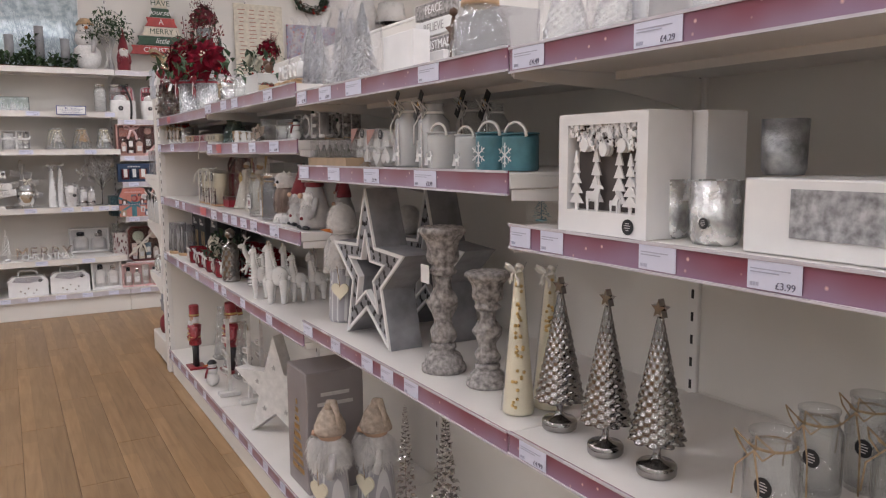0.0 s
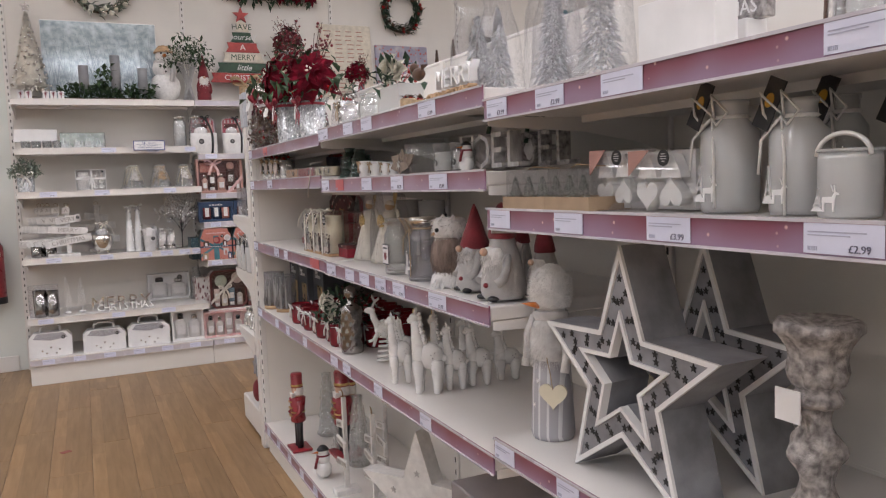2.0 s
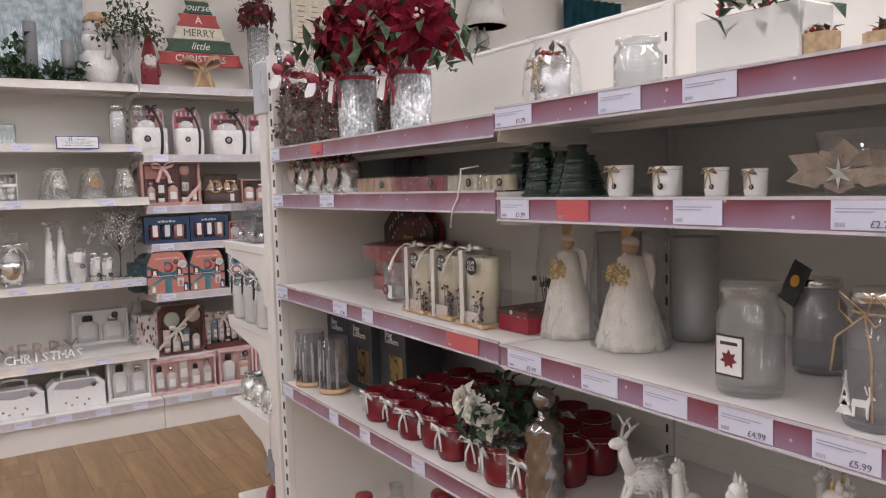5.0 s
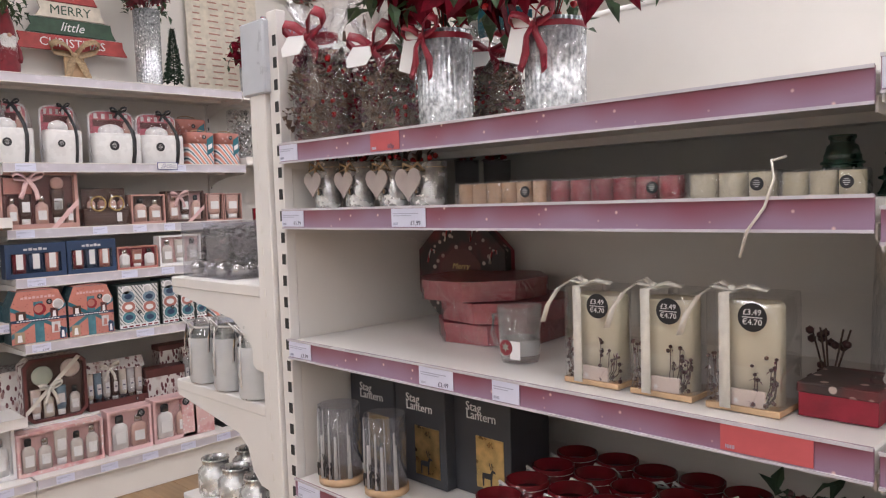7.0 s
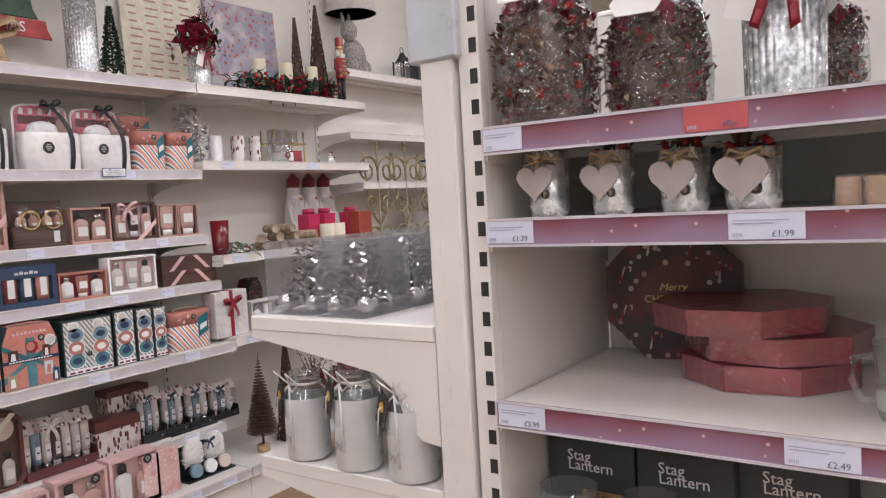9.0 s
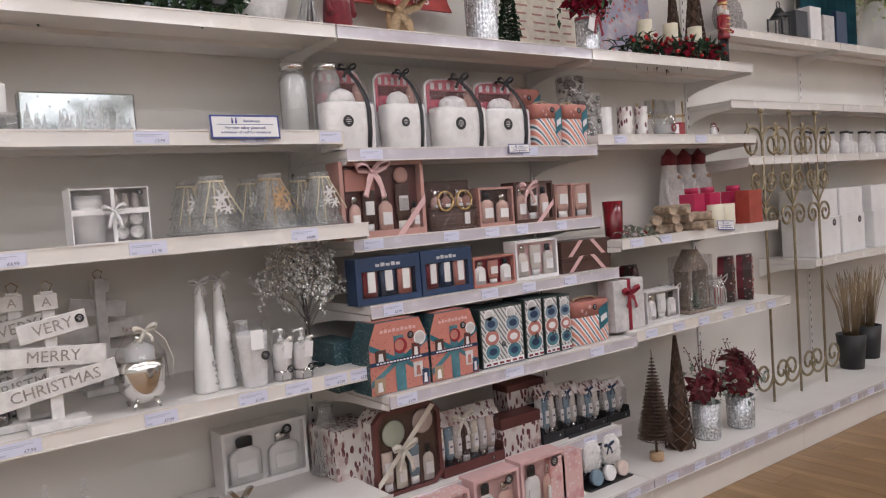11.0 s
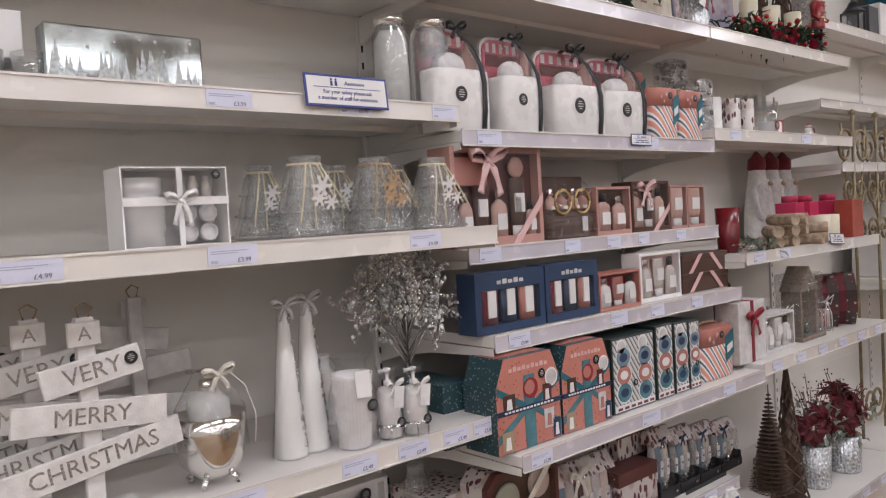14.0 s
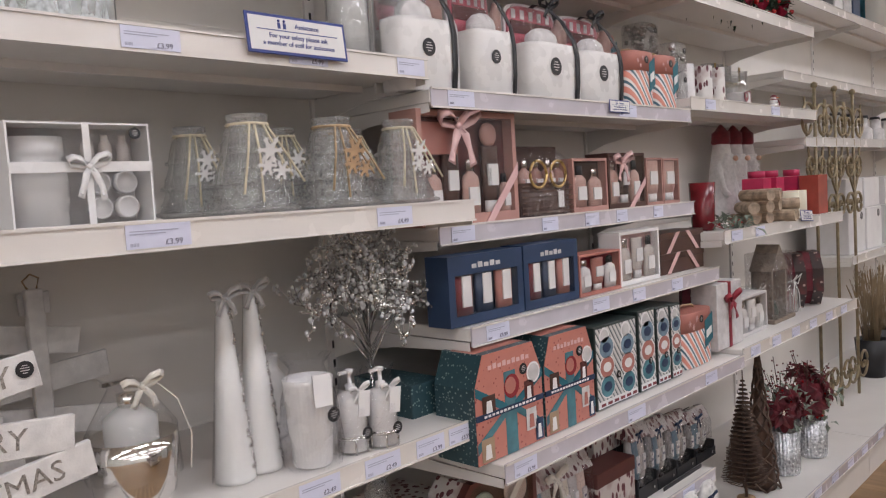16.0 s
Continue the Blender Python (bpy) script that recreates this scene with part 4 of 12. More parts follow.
def loft(bm, rings, n=32, p=3.0):
    """Rounded-rectangle rings (half width, half depth, z, x shift, y shift) joined into a closed skin."""
    vs = []
    for rx, ry, z, ox, oy in rings:
        row = []
        for k in range(n):
            a = 2 * math.pi * (k + 0.5) / n
            c, s = math.cos(a), math.sin(a)
            row.append(bm.verts.new((ox + rx * math.copysign(abs(c) ** (2 / p), c), oy + ry * math.copysign(abs(s) ** (2 / p), s), z)))
        vs.append(row)
    for a, c in zip(vs, vs[1:]):
        for k in range(n):
            f = bm.faces.new((a[k], a[(k + 1) % n], c[(k + 1) % n], c[k]))
            f.smooth = True
    bm.faces.new(vs[0][::-1])
    bm.faces.new(vs[-1])
    return bm


def pine_cone(b, at, way, L):
    """Open scales round a short axis."""
    m = Vector(way).to_track_quat("Z", "Y").to_matrix().to_4x4()
    for k in range(34):
        f = k / 34
        a = k * 2.399
        r = L * 0.26 * math.sin(math.pi * (0.15 + 0.8 * f))
        p = m @ Vector((0.4 * r * math.cos(a), 0.4 * r * math.sin(a), L * (f - 0.5))) + Vector(at)
        leaf(b, p, m @ Vector((math.cos(a), math.sin(a), 0.45)), r * 1.0, r * 0.9, 0.3)


def print_shape(t, pts, y, m, name="printed_motif"):
    b = bm_new()
    prism(b, pts, y - 0.0006, y)
    return part(name, b, m, t)


def sticker(parent, x, y, z, r=0.016, tilt=0, rz=0):
    b = bm_new()
    lathe(b, [(r, 0), (r, 0.0012)], 16, smooth=False)
    bmesh.ops.transform(b, matrix=pose(x, y, z, 90, 0, 0), verts=b.verts)
    o = part("price_sticker", b, BLACK, parent, "round black price sticker")
    b = bm_new()
    for k, q in ((0.42, 0.3), (0.14, 0.5), (-0.16, 0.5), (-0.46, 0.26)):
        box(b, x - r * q, x + r * q, y - 0.0018, y - 0.0012, z + r * k, z + r * (k + 0.1))
    tagged(part("small_print", b, GREYL, o), kind="stuff")
    if rz or tilt:
        o.matrix_basis = pose(0, 0, 0, tilt, 0, rz)
    return o


def bow(parent, x, y, z, size, material, tails=0.6, name="bow"):
    """Flat ribbon bow: two loops, two notched tails and a knot."""
    b = bm_new()
    w = size * 0.17
    for s in (-1, 1):
        lift = 0.06 if s > 0 else -0.02
        strap(b, [(x, y, z), (x + s * size * 0.2, y - size * 0.14, z + size * (0.2 + lift)), (x + s * size * 0.42, y - size * 0.2, z + size * (0.27 + lift)), (x + s * size * 0.55, y - size * 0.12, z + size * (0.2 + lift)),
                  (x + s * size * 0.48, y - size * 0.02, z + size * (0.07 + lift)), (x + s * size * 0.2, y - size * 0.01, z + size * 0.03), (x, y - 0.002, z)], w, [(0, 0.35, 1), (0.1 * s, 0.5, 1), (0.2 * s, 0.6, 0.9), (0.3 * s, 0.5, 0.9), (0.2 * s, 0.5, 1), (0, 0.4, 1), (0, 0.35, 1)])
        strap(b, [(x, y - 0.003, z), (x + s * size * 0.12, y - size * 0.1, z - size * 0.25 * tails), (x + s * size * (0.2 + lift), y - size * 0.06, z - size * 0.6 * tails), (x + s * size * 0.3, y - size * 0.1, z - size * (1.0 + lift) * tails)], w,
              [(1, 0.1, 0.2), (1, -0.3, 0.3 * s), (1, 0.3, 0.4 * s), (1, -0.2, 0.5 * s)])
    ball(b, (x, y - 0.003, z), size * 0.1, 6, (1, 0.8, 0.9))
    return part(name, b, material, parent)


def bottle(parent, x, y, z, r, h, material, kind, deep):
    """A flat-sided toiletry: 0 pump bottle, 1 tube on its cap, 2 jar bottle; with cap and label."""
    q = min(1.0, deep / r)
    b = bm_new()
    if kind == 1:
        lathe(b, [(0, h * 0.2), (r * 0.8, h * 0.2), (r * 0.95, h * 0.35), (r, h * 0.97), (r, h), (0, h)], 12, (x, y, z), squash=q)
        cap = [(0, 0), (r * 0.72, 0), (r * 0.72, h * 0.2), (0, h * 0.2)]
    else:
        lathe(b, [(0, 0), (r, 0), (r, h * 0.56), (r * 0.85, h * 0.64), (r * 0.42, h * 0.70), (r * 0.42, h * 0.74), (0, h * 0.74)], 12, (x, y, z), squash=q)
        cap = [(0, h * 0.72), (r * 0.5, h * 0.72), (r * 0.5, h * 0.9), (r * 0.3, h * 0.93), (0, h * 0.93)]
    o = part("bottle", b, material, parent)
    b = bm_new()
    lathe(b, cap, 10, (x, y, z), squash=q)
    part("cap", b, SILVER if kind == 0 else BLACK if kind == 2 else PAPERW, o)
    b = bm_new()
    box(b, x - r * 0.62, x + r * 0.62, y - r * q - 0.0012, y - r * q * 0.6, z + h * (0.16 if kind != 1 else 0.42), z + h * (0.46 if kind != 1 else 0.74))
    part("bottle_label", b, PAPERW, o)
    return o


def carton(name, w, d, h, body, label, group="", window=None, items=0, item=None, film=True, ribbon=None, dot=False, bars=None, lid=None, diag=None):
    """A gift carton: body, an inset window with bottles behind film, ribbon, sticker, printed bars."""
    t = thing(name, label, "gift box" if "box" in name or "set" in name else name.replace("_", " "), group)
    b = bm_new()
    if window:
        e = min(w, h) * 0.055
        box(b, -w / 2, w / 2, -d / 2 + d * 0.35, d / 2, 0, h)
        box(b, -w / 2, -w / 2 + e, -d / 2, -d / 2 + d * 0.35, 0, h)
        box(b, w / 2 - e, w / 2, -d / 2, -d / 2 + d * 0.35, 0, h)
        box(b, -w / 2 + e, w / 2 - e, -d / 2, -d / 2 + d * 0.35, 0, e * 1.6)
        box(b, -w / 2 + e, w / 2 - e, -d / 2, -d / 2 + d * 0.35, h - e, h)
        part("carton", b, body, t)
        b = bm_new()
        box(b, -w / 2 + e, w / 2 - e, -d / 2 + d * 0.33, -d / 2 + d * 0.35 - 0.001, e * 1.6, h - e)
        part("insert", b, window, t)
        for k in range(items):
            x = (-0.5 + (k + 0.5) / items) * (w - 2.6 * e)
            hh = (h - 2.6 * e) * (0.9 if k % 2 else 0.98)
            bottle(t, x, -d / 2 + d * 0.18, e * 1.6, (w - 2.6 * e) / items * 0.42, hh, item[k % len(item)], (0, 1, 2)[(k + items) % 3], d * 0.15)
        if film:
            b = bm_new()
            box(b, -w / 2 + e, w / 2 - e, -d / 2 + 0.0005, -d / 2 + 0.0015, e * 1.6, h - e)
            part("film_window", b, FILM, t)
    else:
        box(b, -w / 2, w / 2, -d / 2, d / 2, 0, h, min(w, d, h) * 0.02)
        part("carton", b, body, t)
    if lid:
        b = bm_new()
        box(b, -w / 2 - 0.002, w / 2 + 0.002, -d / 2 - 0.002, d / 2 + 0.002, h * 0.72, h + 0.002, 0.002)
        part("lid", b, lid, t)
    if ribbon:
        b = bm_new()
        box(b, -w * 0.05, w * 0.05, -d / 2 - 0.002, d / 2 + 0.002, -0.0005, h + 0.002)
        part("ribbon", b, ribbon, t)
        bow(t, 0, -d / 2 - 0.004, h * 0.72, w * 0.5, ribbon)
    if diag:
        b = bm_new()
        prism(b, [(w * 0.02, 0), (w * 0.14, 0), (w * 0.5, h * 0.42), (w * 0.5, h * 0.55)], -d / 2 - 0.003, -d / 2 - 0.001)
        part("ribbon", b, diag, t)
        bow(t, -w * 0.18, -d / 2 - 0.004, h * 0.82, w * 0.42, diag)
    if bars:
        b = bm_new()
        for k, (z, ww) in enumerate(((0.8, 0.5), (0.72, 0.62), (0.3, 0.55), (0.24, 0.4))):
            box(b, -w * ww / 2, w * ww / 2, -d / 2 - 0.0012, -d / 2 - 0.0003, h * z, h * z + h * 0.03)
        part("small_print", b, bars, t)
    if dot:
        sticker(t, w * 0.26, -d / 2 - 0.0008, h * 0.84, min(w, h) * 0.09)
    return t


def cup_profile(r, h, wall, foot=1.0, flare=1.0):
    return [(0, 0), (r * foot, 0), (r, h * 0.12), (r * flare, h), (r * flare - wall, h), (r - wall, h * 0.14), (0, h * 0.1)]


def votive(w, h, material, label, group="", twine=None, wax=False, name="candle_holder", flare=1.05, heart=None, berries=False, dot=False):
    t = thing(name, label, "candle holder", group)
    r = w / 2
    b = bm_new()
    lathe(b, cup_profile(r / flare, h, r * 0.07, 0.9, flare), 20)
    part("cup", b, material, t)
    if wax:
        b = bm_new()
        lathe(b, [(0, h * 0.12), (r * 0.84, h * 0.12), (r * 0.84, h * 0.72), (0, h * 0.7)], 16)
        part("wax", b, wax if wax is not True else WAXW, t, "pale wax")
    if twine:
        b = bm_new()
        lathe(b, [(r * 0.98, h * 0.866), (r * 1.02, h * 0.876), (r * 0.98, h * 0.886)], 16)
        for s in (-1, 1):
            tube(b, [(0, -r, h * 0.88), (s * r * 0.5, -r * 1.15, h * 0.97), (s * r * 0.8, -r * 1.0, h * 0.8), (0, -r * 1.06, h * 0.86)], r * 0.075, 5)
            tube(b, [(0, -r * 1.05, h * 0.87), (s * r * 0.25, -r * 1.12, h * 0.55), (s * r * 0.3, -r * 1.1, h * 0.3)], r * 0.06, 5)
        part("twine", b, twine, t)
    if heart:
        b = bm_new()
        pts = []
        for k in range(20):
            a = 2 * math.pi * k / 20
            pts.append((0.042 * 0.062 * 16 * math.sin(a) ** 3 * r / 0.045, (13 * math.cos(a) - 5 * math.cos(2 * a) - 2 * math.cos(3 * a) - math.cos(4 * a)) * 0.0026 * r / 0.045))
        prism(b, pts, -r * 1.25, -r * 1.17, Matrix.Translation((-r * 0.15, 0, h * 0.55)))
        part("heart_tag", b, heart, t)
    if berries:
        b = bm_new()
        for k in range(7):
            ball(b, (random.uniform(-r, r) * 0.8, random.uniform(-r, r) * 0.6, h * random.uniform(1.0, 1.15)), r * 0.16, 4)
        tagged(part("berry", b, BERRY, t), kind="stuff")
        b = bm_new()
        for k in range(14):
            leaf(b, (random.uniform(-r, r) * 0.6, random.uniform(-r, r) * 0.6, h), rand_dir(0.4), r * 0.9, r * 0.35)
        tagged(part("twig_tuft", b, TWIG, t), kind="stuff")
    if dot:
        sticker(t, r * 0.3, -r * 1.0, h * 0.35, r * 0.22)
    return t


def jar(w, h, material, label, group="", name="glass_jar", lid=None, rope=None, tag=False, fill=None, neck=0.62, motif=None, handle=None, dot=False, shoulder=0.72, badge=False):
    t = thing(name, label, "jar", group)
    r = w / 2
    b = bm_new()
    wl = r * 0.05
    lathe(b, [(0, 0), (r * 0.94, 0), (r, h * 0.05), (r, h * shoulder), (r * neck, h * (shoulder + 0.11)), (r * neck, h * 0.95), (r * neck * 1.08, h * 0.96), (r * neck * 1.08, h),
              (r * neck - wl, h), (r * neck - wl, h * (shoulder + 0.11)), (r - wl, h * shoulder), (r - wl, h * 0.06), (0, h * 0.05)], 22)
    part("glass", b, material, t)
    if lid:
        b = bm_new()
        lathe(b, [(0, h * 0.93), (r * neck * 1.14, h * 0.93), (r * neck * 1.14, h * 1.01), (r * neck * 1.0, h * 1.03), (0, h * 1.03)], 20)
        part("lid", b, lid, t, "metal lid")
    if fill:
        b = bm_new()
        lathe(b, [(0, h * 0.055), (r * 0.9, h * 0.06), (r * 0.9, h * (0.6 if fill is not FUR else 0.76)), (r * neck * 0.8, h * (0.62 if fill is not FUR else 0.86)), (0, h * (0.6 if fill is not FUR else 0.88))], 18)
        part("filling", b, fill, t)
    if rope:
        b = bm_new()
        z = h * (shoulder + 0.13)
        g = 0.002 if rope is ROPE else 0.0014
        lathe(b, [(r * neck, z - g * 1.4), (r * neck + g * 2, z), (r * neck, z + g * 1.4)], 16)
        for s in (-1, 1):
            tube(b, [(0, -r * neck - 0.006, z), (s * r * 0.45, -r * neck - 0.03, z + 0.03), (s * r * 0.75, -r * 0.9, z + 0.005), (s * r * 0.3, -r * 0.95, z - 0.012), (0, -r * neck - 0.01, z)], g, 6)
        tube(b, [(0, -r * neck - 0.01, z), (-r * 0.75, -r * 1.02, z - 0.03), (-r * 0.9, -r * 1.0, z - 0.075)], g, 6)
        tube(b, [(0, -r * neck - 0.01, z), (r * 0.25, -r * 1.03, z - 0.05), (r * 0.3, -r * 1.05, z - 0.13)], g, 6)
        part("cord", b, rope, t)
    if tag:
        b = bm_new()
        box(b, -0.021, 0.021, -0.001, 0.001, -0.034, 0.034)
        o = part("swing_tag", b, BLACK, t, "black card tag")
        o.matrix_basis = pose(-r * 0.6, -r * (0.78 if tag is True else 0.98), h * (0.97 if tag is True else tag), -14 if tag is True else -4, 18, -20)
        b = bm_new()
        lathe(b, [(0.010, 0), (0.010, 0.0008)], 12, smooth=False)
        bmesh.ops.transform(b, matrix=pose(0, -0.0012, 0.004, 90), verts=b.verts)
        part("tag_motif", b, YELLOW, o)
    if handle:
        b = bm_new()
        pts = [(r * 1.02 * math.cos(a), -r * 0.35, h * 0.9 + r * 0.75 * math.sin(a) - (0.04 if 0.4 < a < 2.7 else 0) * 0) for a in [math.pi * k / 10 for k in range(11)]]
        tube(b, pts, r * 0.085, 7)
        part("rope_handle", b, handle, t, "thick white rope handle")
    if motif:
        b = bm_new()
        s = r * 0.66
        if motif == "flake":
            for k in range(6):
                a = math.pi * k / 6 * 2
                box_pts = [(-0.05 * s, 0), (0.05 * s, 0), (0.05 * s, s), (-0.05 * s, s)]
                q = [(x * math.cos(a) - z * math.sin(a), x * math.sin(a) + z * math.cos(a)) for x, z in box_pts]
                prism(b, q, -r * 1.03, -r * 0.995, Matrix.Translation((0, 0, h * 0.42)))
                q = [(x * math.cos(a) - z * math.sin(a), x * math.sin(a) + z * math.cos(a)) for x, z in [(-0.3 * s, 0.75 * s), (0, 0.5 * s), (0.3 * s, 0.75 * s), (0, 0.62 * s)]]
                prism(b, q, -r * 1.03, -r * 0.995, Matrix.Translation((0, 0, h * 0.42)))
        else:
            deer(b, -r * 1.03, -r * 0.99, 0, h * 0.1, s * 0.9)
            for q in range(4):
                prism(b, [(-r * (0.75 - 0.08 * q), h * (0.1 + 0.07 * q)), (-r * (0.25 + 0.08 * q), h * (0.1 + 0.07 * q)), (-r * 0.5, h * (0.22 + 0.07 * q))], -r * 0.98, -r * 0.86)
        part("printed_motif", b, PAPERW, t)
    if badge:
        print_shape(t, [(-r * 0.5, h * 0.18), (r * 0.5, h * 0.18), (r * 0.5, h * 0.56), (-r * 0.5, h * 0.56)], -r * 0.99, CHARC, "printed_label")
        print_shape(t, [(-r * 0.44, h * 0.2), (r * 0.44, h * 0.2), (r * 0.44, h * 0.54), (-r * 0.44, h * 0.54)], -r * 0.99 - 0.0008, PAPERW, "printed_label")
        print_shape(t, [(x, z + h * 0.34) for x, z in star_pts(r * 0.3, 0.6, 7)], -r * 0.99 - 0.0016, REDF, "printed_badge")
        print_shape(t, [(-r * 0.3, h * 0.47), (r * 0.3, h * 0.47), (r * 0.3, h * 0.5), (-r * 0.3, h * 0.5)], -r * 0.99 - 0.0016, CHARC, "printed_line")
    if dot:
        sticker(t, r * 0.4, -r * 0.99, h * 0.5, 0.014)
    return t


def deer(b, y0, y1, x, z, s):
    """Flat outline of a standing stag, s tall at the shoulder."""
    prism(b, [(x - 0.45 * s, z + 0.55 * s), (x - 0.4 * s, z), (x - 0.32 * s, z), (x - 0.3 * s, z + 0.5 * s), (x + 0.2 * s, z + 0.5 * s), (x + 0.22 * s, z), (x + 0.3 * s, z), (x + 0.34 * s, z + 0.6 * s),
              (x + 0.42 * s, z + 0.95 * s), (x + 0.62 * s, z + 0.93 * s), (x + 0.58 * s, z + 1.05 * s), (x + 0.36 * s, z + 1.12 * s), (x + 0.2 * s, z + 0.85 * s), (x - 0.42 * s, z + 0.82 * s)], y0, y1)
    for dx in (0.0, 0.1):
        prism(b, [(x + (0.34 - dx) * s, z + 1.1 * s), (x + (0.3 - dx * 2) * s, z + 1.5 * s), (x + (0.35 - dx * 2) * s, z + 1.5 * s), (x + (0.39 - dx) * s, z + 1.1 * s)], y0, y1)


def star_pts(R, q=0.42, n=5, a0=math.pi / 2):
    return [((R if k % 2 == 0 else R * q) * math.cos(a0 + math.pi * k / n), (R if k % 2 == 0 else R * q) * math.sin(a0 + math.pi * k / n)) for k in range(2 * n)]


def ring_prism(bm, outer, inner, y0, y1):
    """A frame between two outlines of equal count."""
    n = len(outer)
    v = [[bm.verts.new((x, y, z)) for x, z in pts] for pts, y in ((outer, y0), (inner, y0), (inner, y1), (outer, y1))]
    fs = []
    for k in range(n):
        k2 = (k + 1) % n
        for a, c in ((0, 1), (1, 2), (2, 3), (3, 0)):
            fs.append(bm.faces.new((v[a][k], v[a][k2], v[c][k2], v[c][k])))
    bmesh.ops.recalc_face_normals(bm, faces=fs)


def star_lantern(R, d, label):
    t = thing("star_lantern", label, "star lantern", "star lanterns")
    z0 = R * 0.80
    M = Matrix.Translation((0, 0, z0))

    def p(name, o, i, y0, y1, m, lab=""):
        b = bm_new()
        ring_prism(b, star_pts(o), star_pts(i), y0, y1)
        bmesh.ops.transform(b, matrix=M, verts=b.verts)
        return part(name, b, m, t, lab)
    p("side_wall", R, R * 0.965, -d / 2, d / 2, STARG, "painted grey metal sides")
    p("outer_rim", R * 1.0, R * 0.90, -d / 2 - 0.006, -d / 2, PAPERW, "white rim")
    f = p("face", R * 0.905, R * 0.52, -d / 2 - 0.002, -d / 2 + 0.004, STARG)
    p("inner_rim", R * 0.53, R * 0.45, -d / 2 - 0.007, -d / 2 + 0.01, PAPERW, "white rim")
    p("inner_wall", R * 0.46, R * 0.44, -d / 2 + 0.01, d / 2, STARG)
    b = bm_new()
    o = star_pts(R * 0.72)
    for k in range(10):
        a, c = o[k], o[(k + 1) % 10]
        for j, off in ((0.2, -0.07), (0.55, -0.09), (0.9, -0.11), (0.05, 0.09), (0.38, 0.1), (0.72, 0.12)):
            f = j
            x, z = a[0] + (c[0] - a[0]) * f, a[1] + (c[1] - a[1]) * f
            prism(b, star_pts(R * 0.03), -d / 2 - 0.004, -d / 2 - 0.0015, Matrix.Translation((x * (1 + off), 0, z * (1 + off) + z0)))
    tagged(part("cut_star", b, SLOT, t, "small star cut-outs"), kind="stuff")
    return t


def candlestick(w, h, label):
    t = thing("candlestick", label, "candlestick", "stone candlesticks")
    r = w / 2
    b = bm_new()
    lathe(b, [(0, 0), (r * 0.98, 0), (r, h * 0.02), (r * 0.97, h * 0.045), (r * 0.86, h * 0.055), (r * 0.84, h * 0.085), (r * 0.74, h * 0.115), (r * 0.56, h * 0.135), (r * 0.5, h * 0.15), (r * 0.58, h * 0.165), (r * 0.56, h * 0.185), (r * 0.42, h * 0.2)], 36, wobble=lambda a, z: 1 + 0.012 * math.sin(11 * a + z * 300))
    part("foot", b, WOODG, t)
    b = bm_new()
    n = 30
    prof = []
    for k in range(n + 1):
        f = k / n
        prof.append((r * (0.40 + 0.12 * math.sin(math.pi * f) + 0.07 * math.sin(f * 12.5)), h * (0.2 + 0.47 * f)))
    lathe(b, prof, 36, wobble=lambda a, z: 1 + 0.17 * math.sin(2 * a + z / h * 26) + 0.07 * math.sin(5 * a - z / h * 40))
    part("twisted_stem", b, WOODG, t)
    b = bm_new()
    lathe(b, [(r * 0.36, h * 0.66), (r * 0.56, h * 0.68), (r * 0.6, h * 0.7), (r * 0.5, h * 0.72), (r * 0.44, h * 0.735), (r * 0.62, h * 0.76), (r * 0.68, h * 0.8), (r * 0.64, h * 0.84), (r * 0.7, h * 0.9), (r * 0.92, h * 0.945), (r * 1.0, h * 0.955), (r * 1.0, h * 0.985), (r * 0.9, h), (r * 0.6, h * 0.99), (0, h * 0.95)], 54,
          wobble=lambda a, z: 1 + (0.09 if h * 0.75 < z < h * 0.94 else 0.04) * math.sin(9 * a + (0 if z < h * 0.86 else 1.6)))
    part("leaf_cup", b, WOODG, t)
    if h > 0.33:
        b = bm_new()
        box(b, -0.02, 0.02, -0.001, 0.001, -0.022, 0.022)
        o = part("price_tag", b, PAPERW, t, "white price tag")
        o.matrix_basis = pose(-r * 0.2, -r * 0.78, h * 0.68, 0, 0, 0)
    return t


def facet_tree(w, h, material, label, group, star=True, rows=11, base=True, name="ornamental_tree"):
    """Cone tree of bulging facets set in a spiral, on a turned foot."""
    t = thing(name, label, "ornamental tree", group)
    z0 = h * 0.20 if base else 0
    z1 = h * 0.90 if star else h
    b = bm_new()
    n = rows * 7

    def quilt(a, z):
        f = min(1, max(0, (z - z0) / (z1 - z0)))
        ph = rows * (1 - (1 - f) ** 1.25)
        u = (5 * a / math.pi + ph) % 1 - 0.5
        v = (5 * a / math.pi - ph) % 1 - 0.5
        return 0.80 + 0.26 * (max(0.0, 1 - 3.4 * u * u) * max(0.0, 1 - 3.4 * v * v)) ** 0.6
    prof = [(0, z0)] + [((w / 2) * 0.98 * (1 - j / n) + 0.005, z0 + (z1 - z0) * j / n) for j in range(n + 1)] + [(0, z1)]
    lathe(b, prof, 60, wobble=quilt)
    part("quilted_cone", b, material, t)
    if base:
        b = bm_new()
        lathe(b, [(0, 0), (w * 0.37, 0), (w * 0.4, h * 0.012), (w * 0.4, h * 0.055), (w * 0.36, h * 0.068), (w * 0.16, h * 0.078), (w * 0.09, h * 0.1), (w * 0.07, h * 0.13), (w * 0.1, h * 0.16), (w * 0.09, h * 0.205)], 28)
        part("foot", b, material, t)
    if star:
        b = bm_new()
        prism(b, star_pts(w * 0.2), -0.006, 0.006, Matrix.Translation((0, 0, h * 0.945)))
        part("star", b, material, t)
    return t


